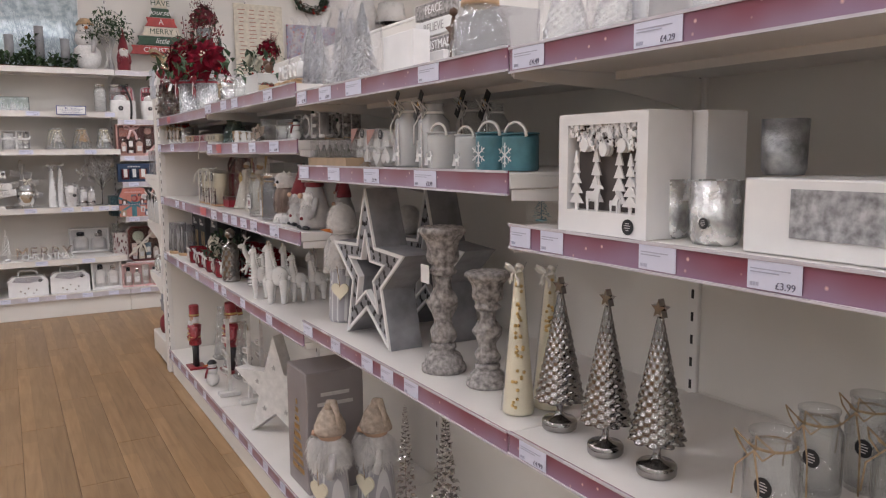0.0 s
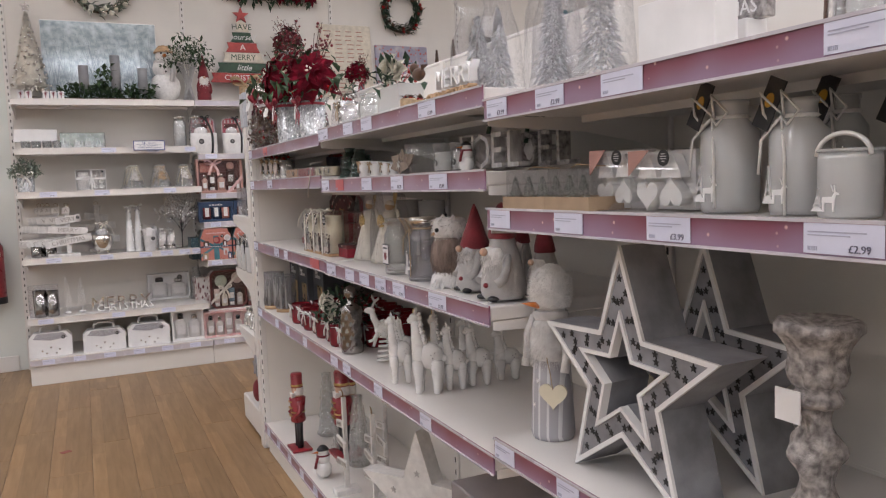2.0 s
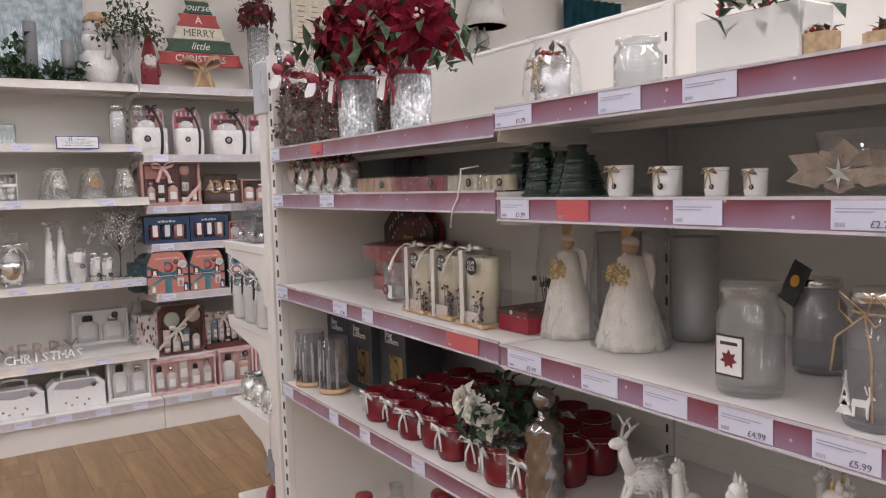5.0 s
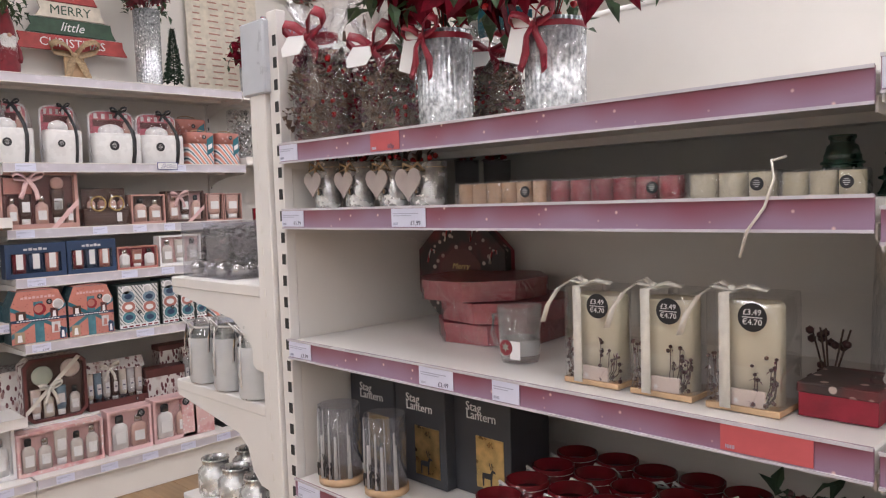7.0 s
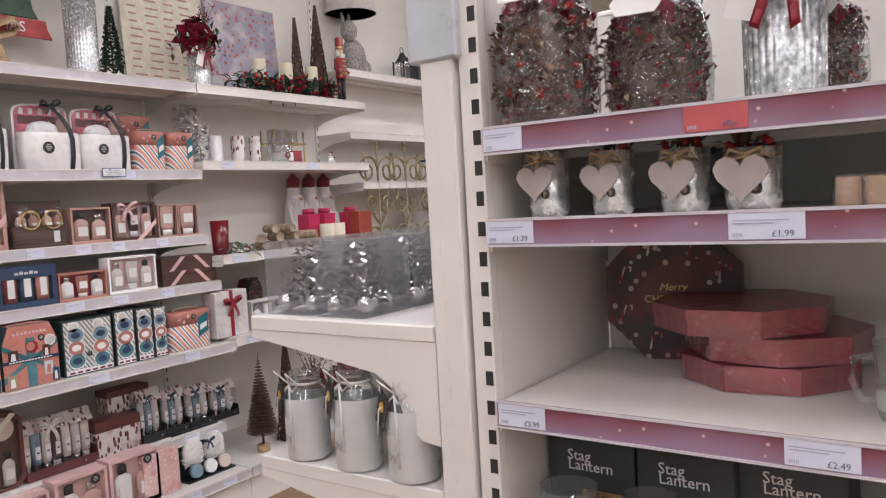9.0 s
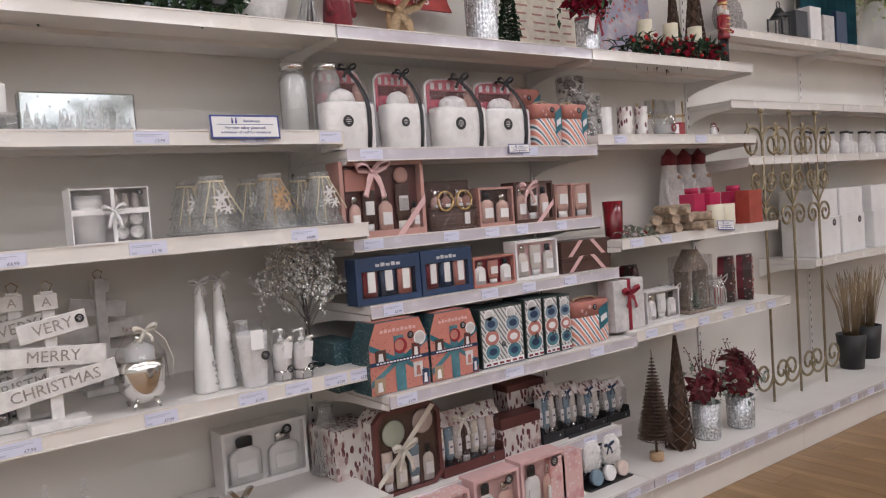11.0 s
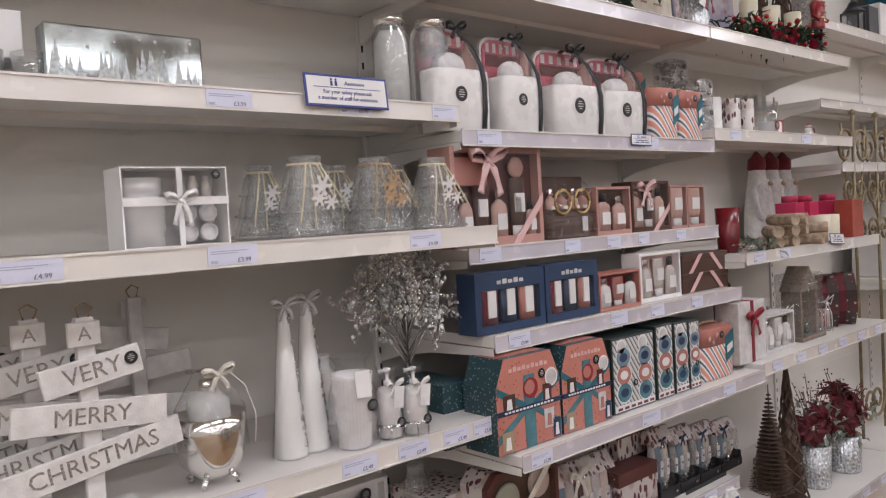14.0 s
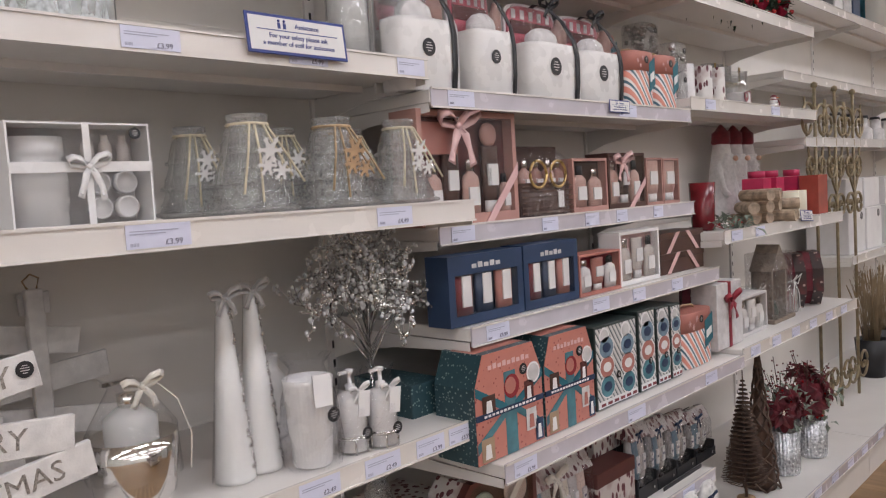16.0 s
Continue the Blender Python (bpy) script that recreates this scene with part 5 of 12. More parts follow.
def flake_points(r, n=6):
    pts = []
    for k in range(n):
        a = 2 * math.pi * k / n
        for da, q in ((-0.5, 0.32), (-0.16, 0.55), (-0.24, 0.8), (-0.07, 0.78), (0, 1.0), (0.07, 0.78), (0.24, 0.8), (0.16, 0.55)):
            pts.append((r * q * math.cos(a + da), r * q * math.sin(a + da)))
    return pts


def tier_tree(w, h, material, label, group, cord=None, tiers=3, name="glass_tree"):
    """Tree-shaped glass jar in flared tiers."""
    t = thing(name, label, "glass tree", group)
    prof = [(0, 0), (w * 0.42, 0)]
    step = 0.84 / tiers
    for k in range(tiers):
        r0 = w / 2 * (1 - 0.5 * k / tiers)
        z0 = h * (0.02 + step * k)
        prof += [(r0 * 0.9, z0), (r0 * 1.03, z0 + h * 0.012), (r0 * 1.03, z0 + h * 0.04), (r0 * 0.9, z0 + h * 0.055), (r0 * 0.86, z0 + h * step * 0.4), (r0 * 0.89, z0 + h * step * 0.46), (r0 * 0.83, z0 + h * step * 0.53), (r0 * 0.72, z0 + h * step * 0.95)]
    prof += [(w * 0.19, h * 0.88), (w * 0.19, h * 0.93), (w * 0.215, h * 0.95), (w * 0.215, h), (w * 0.18, h), (w * 0.17, h * 0.88), (w * 0.3, h * 0.3), (w * 0.40, h * 0.06), (0, h * 0.05)]
    b = bm_new()
    lathe(b, prof, 28)
    part("glass", b, material, t)
    if cord:
        b = bm_new()
        lathe(b, [(w * 0.215, h * 0.885), (w * 0.23, h * 0.9), (w * 0.215, h * 0.915)], 16)
        for s, q in ((1, 0.3), (-1, 0.2), (0.6, 0.36), (-0.4, 0.12)):
            tube(b, [(s * w * 0.1, -w * 0.2, h * 0.89), (s * w * 0.22, -w * 0.34, h * 0.6), (s * w * 0.36, -w * 0.44, h * q)], 0.0022, 5)
        part("twine", b, JUTE if cord is not True else ROPEY, t)
        for dx, dz, r in ((0.02, 0.62, 0.17), (-0.06, 0.47, 0.13), (0.09, 0.42, 0.12)):
            b = bm_new()
            prism(b, flake_points(w * r), -0.0012, 0.0012)
            o = part("snowflake_tag", b, CERAM if cord is True else cord, t)
            o.matrix_basis = pose(w * dx, -w * (0.56 - 0.4 * dz) - 0.008, h * dz, 16, 0, 0)
    return t


def gnome(w, h, label, hat=None, body=None, beard=None, group="", feet=True, split=0.56, tall_hat=True):
    t = thing("gnome_figure", label, "gnome", group)
    r = w / 2
    hat, body, beard = hat or REDF, body or GREY, beard or FUR
    hb = h * split
    b = bm_new()
    lathe(b, [(0, h * 0.02), (r * 0.86, h * 0.02), (r, h * 0.06), (r * 1.02, h * 0.14), (r * 0.95, hb * 0.5), (r * 0.78, hb * 0.8), (r * 0.62, hb), (r * 0.5, hb * (1.05 if tall_hat else 1.2)), (0, hb * (1.06 if tall_hat else 1.22))], 26, wobble=lambda a, z: 1 + 0.02 * math.sin(6 * a + z * 30))
    part("robe", b, body, t)
    b = bm_new()
    if tall_hat:
        lathe(b, [(r * 0.74, hb * 0.88), (r * 0.83, hb * 0.9), (r * 0.80, hb * 0.98), (r * 0.62, hb + (h - hb) * 0.22), (r * 0.42, hb + (h - hb) * 0.5), (r * 0.2, hb + (h - hb) * 0.82), (r * 0.05, h), (0, h)], 20, wobble=lambda a, z: 1 + 0.04 * math.sin(3 * a + z * 60))
    else:
        lathe(b, [(r * 0.55, hb * 1.12), (r * 0.64, hb * 1.15), (r * 0.6, hb * 1.3), (r * 0.42, hb + (h - hb) * 0.76), (r * 0.16, h * 0.98), (0, h)], 20, wobble=lambda a, z: 1 + 0.05 * math.sin(3 * a + z * 60))
    part("hat", b, hat, t)
    prof = [(r * 0.16, hb * 0.12), (r * 0.42, hb * 0.32), (r * 0.62, hb * 0.6), (r * 0.66, hb * 0.86), (r * 0.5, hb * 0.97)]
    b = bm_new()
    lathe(b, prof, 20, (0, -r * 0.42, 0), squash=0.72)
    part("beard", b, beard, t)
    tufts(t, prof, 900, r * 0.3, beard, "beard_hair", (0, -r * 0.42, 0), 1.0, 0.72, (3.3, 6.1), 0.045, 0.25)
    b = bm_new()
    ball(b, (0, -r * 0.98, hb * 0.9), r * 0.19)
    part("nose", b, SKIN, t)
    for s in (-1, 1):
        b = bm_new()
        tube(b, [(s * r * 0.6, -r * 0.1, hb * 0.82), (s * r * 0.92, -r * 0.35, hb * 0.6), (s * r * 0.95, -r * 0.55, hb * 0.42), (s * r * 0.8, -r * 0.8, hb * 0.34)], r * 0.19, 10, 1.1)
        part("sleeve", b, body, t)
        if feet:
            b = bm_new()
            ball(b, (s * r * 0.5, -r * 0.82, h * 0.035), r * 0.24, 8, (1, 1.2, 0.6 if h * 0.035 > r * 0.15 else 0.4))
            part("boot", b, BLACK, t)
    if feet:
        b = bm_new()
        ball(b, (r * 0.2, -r * 1.02, hb * 0.3), r * 0.12)
        part("red_heart", b, REDF, t)
    return t


def llama(w, h, label, horn=False):
    """Standing ceramic animal facing -x, w long."""
    t = thing("llama_ornament", label, "animal ornament", "white animal ornaments")
    L = w
    b = bm_new()
    ball(b, (L * 0.12, 0, h * 0.43), 1.0, 8, (L * 0.40, L * 0.27, h * 0.165))
    ball(b, (-L * 0.14, 0, h * 0.43), 1.0, 8, (L * 0.25, L * 0.25, h * 0.18))
    loft(b, [(L * 0.22, L * 0.2, h * 0.42, -L * 0.15, 0), (L * 0.2, L * 0.19, h * 0.54, -L * 0.18, 0), (L * 0.165, L * 0.16, h * 0.64, -L * 0.22, 0),
             (L * 0.14, L * 0.135, h * 0.74, -L * 0.24, 0), (L * 0.14, L * 0.13, h * 0.86, -L * 0.25, 0)], 20, 2.2)
    ball(b, (-L * 0.26, 0, h * 0.875), 1.0, 8, (L * 0.18, L * 0.15, h * 0.07))
    ball(b, (-L * 0.38, 0, h * 0.85), 1.0, 8, (L * 0.12, L * 0.105, h * 0.043))
    part("body", b, CERAM, t)
    b = bm_new()
    ball(b, (L * 0.52, 0, h * 0.41), 1.0, 8, (L * 0.09, L * 0.08, h * 0.045))
    part("tail", b, CERAM, t)
    for x in (-0.19, 0.33):
        for s in (-1, 1):
            b = bm_new()
            lathe(b, [(0, 0), (L * 0.09, 0), (L * 0.105, h * 0.012), (L * 0.12, h * 0.14), (L * 0.165, h * 0.27), (L * 0.17, h * 0.38), (0, h * 0.42)], 12, (L * x, s * L * 0.125, 0))
            part("leg", b, CERAM, t)
    for s in (-1, 1):
        b = bm_new()
        lathe(b, [(L * 0.04, 0), (L * 0.045, h * 0.04), (0, h * 0.09)], 8, (-L * 0.24, s * L * 0.07, h * 0.92))
        part("ear", b, CERAM, t)
    b = bm_new()
    for k in range(9):
        for y in (-0.05, 0.05):
            ball(b, (-L * 0.0 - L * 0.1 * min(1, k / 4) - L * 0.012 * max(0, k - 4), y * L, h * (0.585 + 0.042 * k)), L * (0.062 + 0.012 * (k % 2)), 8)
    tagged(part("mane", b, CERAM, t), kind="stuff")
    if horn:
        b = bm_new()
        lathe(b, [(L * 0.03, 0), (L * 0.022, h * 0.04), (0, h * 0.075)], 8, (-L * 0.3, 0, h * 0.93))
        part("horn", b, GOLD, t, "gold horn")
    b = bm_new()
    for s in (-1, 1):
        for dx, dz in ((0, 0), (0.05, 0.012), (0.025, -0.02)):
            ball(b, (L * (0.2 + dx * 2), s * L * 0.255, h * (0.46 + dz * 2)), L * 0.018, 4)
    part("painted_dots", b, STARG, t)
    return t


def nutcracker(w, h, label):
    t = thing("nutcracker", label, "nutcracker", "nutcrackers")
    r = w * 0.3
    b = bm_new()
    box(b, -w / 2, w / 2, -w * 0.4, w * 0.4, 0, h * 0.035, 0.003)
    part("stand", b, RED, t)
    for s in (-1, 1):
        b = bm_new()
        lathe(b, [(r * 0.42, h * 0.035), (r * 0.4, h * 0.2), (r * 0.45, h * 0.38)], 10, (s * r * 0.5, 0, 0))
        part("leg", b, BLACK, t)
        b = bm_new()
        tube(b, [(s * r * 1.15, 0, h * 0.66), (s * r * 1.4, 0, h * 0.52), (s * r * 1.2, -r * 0.9, h * 0.46)], r * 0.3, 8)
        part("arm", b, RED, t)
    b = bm_new()
    lathe(b, [(r * 0.95, h * 0.37), (r, h * 0.4), (r * 0.85, h * 0.5), (r * 1.1, h * 0.68), (r * 0.5, h * 0.7)], 14)
    part("coat", b, RED, t)
    b = bm_new()
    for z in (0.45, 0.55, 0.63):
        box(b, -r * 0.5, r * 0.5, -r * 1.12, -r * 0.85, h * z, h * z + 0.006)
    lathe(b, [(r * 0.98, h * 0.49), (r * 0.98, h * 0.505)], 14)
    tagged(part("gold_braid", b, GOLD, t, "gold braid"), kind="stuff")
    b = bm_new()
    lathe(b, [(0, h * 0.69), (r * 0.62, h * 0.7), (r * 0.7, h * 0.77), (r * 0.66, h * 0.83), (0, h * 0.84)], 14)
    part("head", b, SKIN, t)
    b = bm_new()
    prism(b, [(-r * 0.6, h * 0.75), (-r * 0.35, h * 0.66), (0, h * 0.63), (r * 0.35, h * 0.66), (r * 0.6, h * 0.75)], -r * 0.85, -r * 0.35)
    lathe(b, [(r * 0.72, h * 0.72), (r * 0.78, h * 0.77), (r * 0.72, h * 0.82)], 14, (0, r * 0.12, 0))
    part("beard", b, FUR, t)
    b = bm_new()
    lathe(b, [(r * 0.82, h * 0.82), (r * 0.72, h * 0.83), (r * 0.78, h * 0.98), (r * 0.7, h), (0, h)], 14)
    part("hat", b, RED, t)
    b = bm_new()
    lathe(b, [(r * 0.8, h * 0.83), (r * 0.83, h * 0.845), (r * 0.8, h * 0.86)], 14)
    part("hat_band", b, GOLD, t)
    return t


def angel(w, h, label):
    t = thing("angel_figure", label, "angel", "cream angels")
    r = w / 2
    gown = [(r, 0), (r * 0.97, h * 0.06), (r * 0.72, h * 0.34), (r * 0.48, h * 0.58), (r * 0.34, h * 0.74)]
    b = bm_new()
    lathe(b, [(0, 0)] + gown + [(0, h * 0.77)], 40, wobble=lambda a, z: 1 + 0.05 * (1 - z / h) * math.sin(9 * a + 6 * z / h) + 0.02 * math.sin(19 * a))
    part("gown", b, CREAMF, t)
    tufts(t, gown, 700, r * 0.2, CREAMF, "feather_trim", (0, 0, 0), 1.4, 1.0, width=0.07, out=0.15)
    b = bm_new()
    ball(b, (0, 0, h * 0.83), r * 0.24)
    part("head", b, WOODN, t)
    b = bm_new()
    ball(b, (0, r * 0.03, h * 0.86), r * 0.25, 8, (1, 1, 0.8))
    part("hair", b, CREAMF, t)
    for s in (-1, 1):
        b = bm_new()
        prism(b, [(0, h * 0.7), (s * r * 0.3, h * 0.78), (s * r * 0.55, h * 0.76), (s * r * 0.66, h * 0.66), (s * r * 0.6, h * 0.5), (s * r * 0.5, h * 0.42), (s * r * 0.3, h * 0.5)], r * 0.25, r * 0.32)
        part("wing", b, CREAMF, t)
    b = bm_new()
    for k in range(80):
        a, q = random.uniform(0, 6.28), random.random() ** 0.5
        ball(b, (q * r * 0.44 * math.cos(a), -r * 0.5 - (1 - q) * r * 0.12, h * 0.6 + q * h * 0.1 * math.sin(a)), r * random.uniform(0.035, 0.07), 4)
    tagged(part("gold_beads", b, GOLD, t, "gold bead posy"), kind="stuff")
    b = bm_new()
    prism(b, [(-r * 0.95, h * 1.02), (-r * 0.3, h * 1.02), (-r * 0.95, h * 0.74)], r * 0.6, r * 0.62)
    part("card_corner", b, YELLOWC, t, "mustard card corner")
    b = bm_new()
    loft(b, [(r * 0.98, r * 0.95, 0.0, 0, 0), (r * 1.04, r * 1.0, h * 0.1, 0, 0), (r * 1.02, r * 0.9, h * 0.6, 0, 0), (r * 0.98, r * 0.66, h * 1.0, 0, 0), (r * 0.96, r * 0.2, h * 1.04, 0, 0)], 28, 3.5)
    part("film_bag", b, WRAP, t, "clear film bag")
    return t


def owl(w, h, label):
    """Owl of pale bark strips over a brown bark body and a ruff of twigs."""
    t = thing("owl_figure", label, "owl")
    r = w / 2
    brown = mat("taupe_bark", (0.215, 0.165, 0.14), 0.95, vary=0.4, scale=50, bump=1.0, stretch=(1, 1, 0.2))
    fl = lambda a, z: 1 + 0.04 * math.sin(17 * a + z * 60)
    skirt = [(r * 0.86, h * 0.0), (r * 1.0, h * 0.03), (r * 0.96, h * 0.14), (r * 0.72, h * 0.21)]
    b = bm_new()
    lathe(b, [(0, 0)] + skirt, 34, wobble=fl)
    part("skirt", b, FUR, t)
    tufts(t, skirt[1:], 500, r * 0.28, FUR, "bark_fringe", (0, 0, 0), 1.2, 1.0, width=0.16, out=0.35)
    body = [(r * 0.72, h * 0.2), (r * 0.9, h * 0.3), (r * 0.98, h * 0.45), (r * 0.93, h * 0.58), (r * 0.76, h * 0.68)]
    b = bm_new()
    lathe(b, body, 34, wobble=fl)
    part("brown_body", b, brown, t)
    tufts(t, body, 800, r * 0.3, brown, "bark_strips", (0, 0, 0), 1.5, 1.0, width=0.09, out=0.12)
    head = [(r * 0.74, h * 0.67), (r * 0.86, h * 0.76), (r * 0.84, h * 0.88), (r * 0.66, h * 0.95)]
    b = bm_new()
    lathe(b, head + [(r * 0.3, h * 0.95), (0, h * 0.93)], 34, wobble=fl)
    for s in (-1, 1):
        lathe(b, [(r * 0.26, 0), (r * 0.12, h * 0.05), (0, h * 0.09)], 8, (s * r * 0.58, -r * 0.1, h * 0.91))
    part("head", b, FUR, t)
    tufts(t, head, 700, r * 0.2, FUR, "bark_curls", (0, 0, 0), 0.5, 1.0, width=0.12, out=0.3)
    for s in (-1, 1):
        b = bm_new()
        ball(b, (s * r * 0.3, -r * 0.86, h * 0.79), r * 0.11)
        part("eye", b, BLACK, t)
    b = bm_new()
    lathe(b, [(r * 0.1, 0), (0, r * 0.26)], 8)
    bmesh.ops.transform(b, matrix=Matrix.Translation((0, -r * 0.85, h * 0.74)) @ pose(0, 0, 0, 110), verts=b.verts)
    part("beak", b, WOODN, t)
    return t


def snowman(w, h, label, scarf=None, hat=None, pot=False):
    t = thing("snowman_figure", label, "snowman")
    r = w / 2
    b = bm_new()
    ball(b, (0, 0, h * 0.27), 1, 8, (r * 0.95, r * 0.85, h * 0.28))
    ball(b, (0, 0, h * 0.6), 1, 8, (r * 0.75, r * 0.7, h * 0.2))
    part("body", b, FUR if not pot else CERAM, t)
    b = bm_new()
    ball(b, (0, 0, h * 0.8), 1, 8, (r * 0.55, r * 0.55, h * 0.13))
    part("head", b, FUR if not pot else CERAM, t)
    b = bm_new()
    lathe(b, [(r * 0.13, 0), (0, r * 0.7)], 8)
    bmesh.ops.transform(b, matrix=Matrix.Translation((0, -r * 0.5, h * 0.8)) @ pose(0, 0, 0, 90), verts=b.verts)
    part("carrot_nose", b, ORANGE, t)
    b = bm_new()
    lathe(b, [(r * 0.6, h * 0.66), (r * 0.68, h * 0.69), (r * 0.6, h * 0.73)], 16)
    tube(b, [(r * 0.3, -r * 0.6, h * 0.68), (r * 0.4, -r * 0.85, h * 0.5), (r * 0.3, -r * 0.9, h * 0.35)], r * 0.14, 6)
    part("scarf", b, scarf or GREENW, t)
    b = bm_new()
    lathe(b, [(r * 0.62, h * 0.86), (r * 0.55, h * 0.9), (r * 0.3, h * 0.98), (0, h)], 14)
    part("hat", b, hat or REDF, t)
    b = bm_new()
    for s in (-1, 1):
        ball(b, (s * r * 0.2, -r * 0.5, h * 0.84), r * 0.07, 4)
    for z in (0.52, 0.6):
        ball(b, (0, -r * 0.7, h * z), r * 0.07, 4)
    part("coal_buttons", b, BLACK, t)
    return t


def plush_snowman(w, h, label, cap=None):
    """Tall plush figure: fur or jute cap, nose, long fur beard or collar, striped robe and a wooden heart."""
    t = thing("plush_snowman", label, "snowman", "plush snowmen")
    r = w / 2
    b = bm_new()
    lathe(b, [(0, 0), (r * 0.92, 0), (r, h * 0.03), (r * 0.9, h * 0.3), (r * 0.8, h * 0.5), (0, h * 0.55)], 28)
    part("striped_robe", b, GREYSTRIPE, t)
    for k, (dx, dz) in enumerate(((-0.35, 0.2), (0.25, 0.1), (-0.1, 0.34))):
        b = bm_new()
        prism(b, flake_points(r * 0.13), -0.001, 0.001)
        o = part("snowflake_print", b, PAPERW, t)
        o.matrix_basis = pose(dx * r, -r * (0.93 - dx * dx * 0.5), h * dz, 0, 0, 0)
    collar = [(r * 0.5, h * 0.42), (r * 0.88, h * 0.46), (r * 0.98, h * 0.56), (r * 0.8, h * 0.66), (r * 0.5, h * 0.71)]
    b = bm_new()
    lathe(b, collar, 30)
    part("fur_collar", b, FUR, t)
    tufts(t, collar, 4600, r * 0.34, FUR, "collar_fur", (0, 0, 0), 0.8, 1.0, width=0.022)
    b = bm_new()
    ball(b, (0, 0, h * 0.76), 1, 8, (r * 0.72, r * 0.72, h * 0.09))
    part("head", b, GREYL if not cap else SKIN, t)
    if not cap:
        hood = [(r * 0.74, h * 0.745), (r * 0.9, h * 0.79), (r * 0.92, h * 0.85), (r * 0.8, h * 0.92), (r * 0.52, h * 0.97), (r * 0.15, h * 0.99)]
        b = bm_new()
        lathe(b, hood + [(0, h * 0.99)], 30)
        part("fur_cap", b, FUR, t)
        tufts(t, hood, 5200, r * 0.19, FUR, "cap_fur", (0, 0, 0), 0.3, 1.0, width=0.032)
        b = bm_new()
        lathe(b, [(r * 0.74, h * 0.68), (r * 0.82, h * 0.705), (r * 0.74, h * 0.73)], 20)
        tube(b, [(-r * 0.6, -r * 0.45, h * 0.7), (-r * 0.8, -r * 0.75, h * 0.6), (-r * 0.78, -r * 0.8, h * 0.46)], r * 0.16, 8)
        part("knit_scarf", b, GREYL, t)
    else:
        b = bm_new()
        lathe(b, [(r * 0.8, h * 0.76), (r * 0.86, h * 0.78), (r * 0.78, h * 0.84), (r * 0.55, h * 0.93), (r * 0.36, h * 0.99), (0, h * 1.0)], 24, wobble=lambda a, z: 1 + 0.05 * math.sin(4 * a + z * 90))
        part("jute_cap", b, cap, t)
        b = bm_new()
        tube(b, [(0, 0, h * 0.96), (r * 0.15, 0, h * 1.04), (r * 0.6, 0, h * 1.07), (r * 1.05, 0, h * 0.99), (r * 1.25, 0, h * 0.86)], r * 0.32, 10, 0.25)
        part("hat_tail", b, cap, t)
        tufts(t, [(r * 0.2, h * 0.4), (r * 0.7, h * 0.6), (r * 0.75, h * 0.74)], 1300, r * 0.6, FUR, "beard_fur", (0, -r * 0.3, 0), 1.2, 0.8, (3.4, 6.0), 0.03)
    b = bm_new()
    lathe(b, [(r * 0.17, 0), (r * 0.13, r * 0.3), (0, r * (0.95 if not cap else 0.3))], 10)
    bmesh.ops.transform(b, matrix=Matrix.Translation((-r * 0.1, -r * 0.65, h * 0.765)) @ pose(0, 0, 0, 80, 0, -25), verts=b.verts)
    part("carrot_nose" if not cap else "nose", b, ORANGE if not cap else SKIN, t)
    b = bm_new()
    pts = []
    for k in range(24):
        a = 2 * math.pi * k / 24
        pts.append((r * 0.04 * 16 * math.sin(a) ** 3, (13 * math.cos(a) - 5 * math.cos(2 * a) - 2 * math.cos(3 * a) - math.cos(4 * a)) * r * 0.04))
    prism(b, pts, -0.003, 0.003)
    o = part("wooden_heart", b, WAX, t)
    o.matrix_basis = pose(r * 0.75, -r * 0.95, h * 0.28, 0, 0, 20)
    b = bm_new()
    tube(b, [(r * 0.75, -r * 0.98, h * 0.31), (r * 0.6, -r * 0.95, h * 0.4), (r * 0.4, -r * 0.9, h * 0.48)], 0.0012, 4)
    part("heart_cord", b, JUTE, t)
    for s in (-1, 1):
        b = bm_new()
        tube(b, [(s * r * 0.8, -r * 0.2, h * 0.6), (s * r * 1.1, -r * 0.35, h * 0.5), (s * r * 1.1, -r * 0.55, h * 0.4)], r * 0.2, 8)
        part("arm", b, FUR if not cap else GREYL, t)
    return t


def quilted_bottle(w, h, label):
    t = thing("mercury_bottle", label, "bottle")
    r = w / 2
    n = 22
    prof = [(0, 0)] + [(r * (0.96 if k else 0.9), h * 0.66 * k / n) for k in range(n + 1)] + [(r * 0.5, h * 0.71), (r * 0.3, h * 0.74), (r * 0.3, h * 0.79), (0, h * 0.79)]
    b = bm_new()
    lathe(b, prof, 48, wobble=lambda a, z: 1 + 0.09 * abs(math.sin(4 * a + z / r * 2.6) * math.sin(4 * a - z / r * 2.6)))
    part("quilted_body", b, GUNMETAL, t)
    b = bm_new()
    lathe(b, [(r * 0.28, h * 0.78), (r * 0.32, h * 0.81), (r * 0.55, h * 0.85), (r * 0.6, h * 0.91), (r * 0.4, h * 0.97), (0, h)], 18)
    part("stopper", b, GUNMETAL, t)
    return t


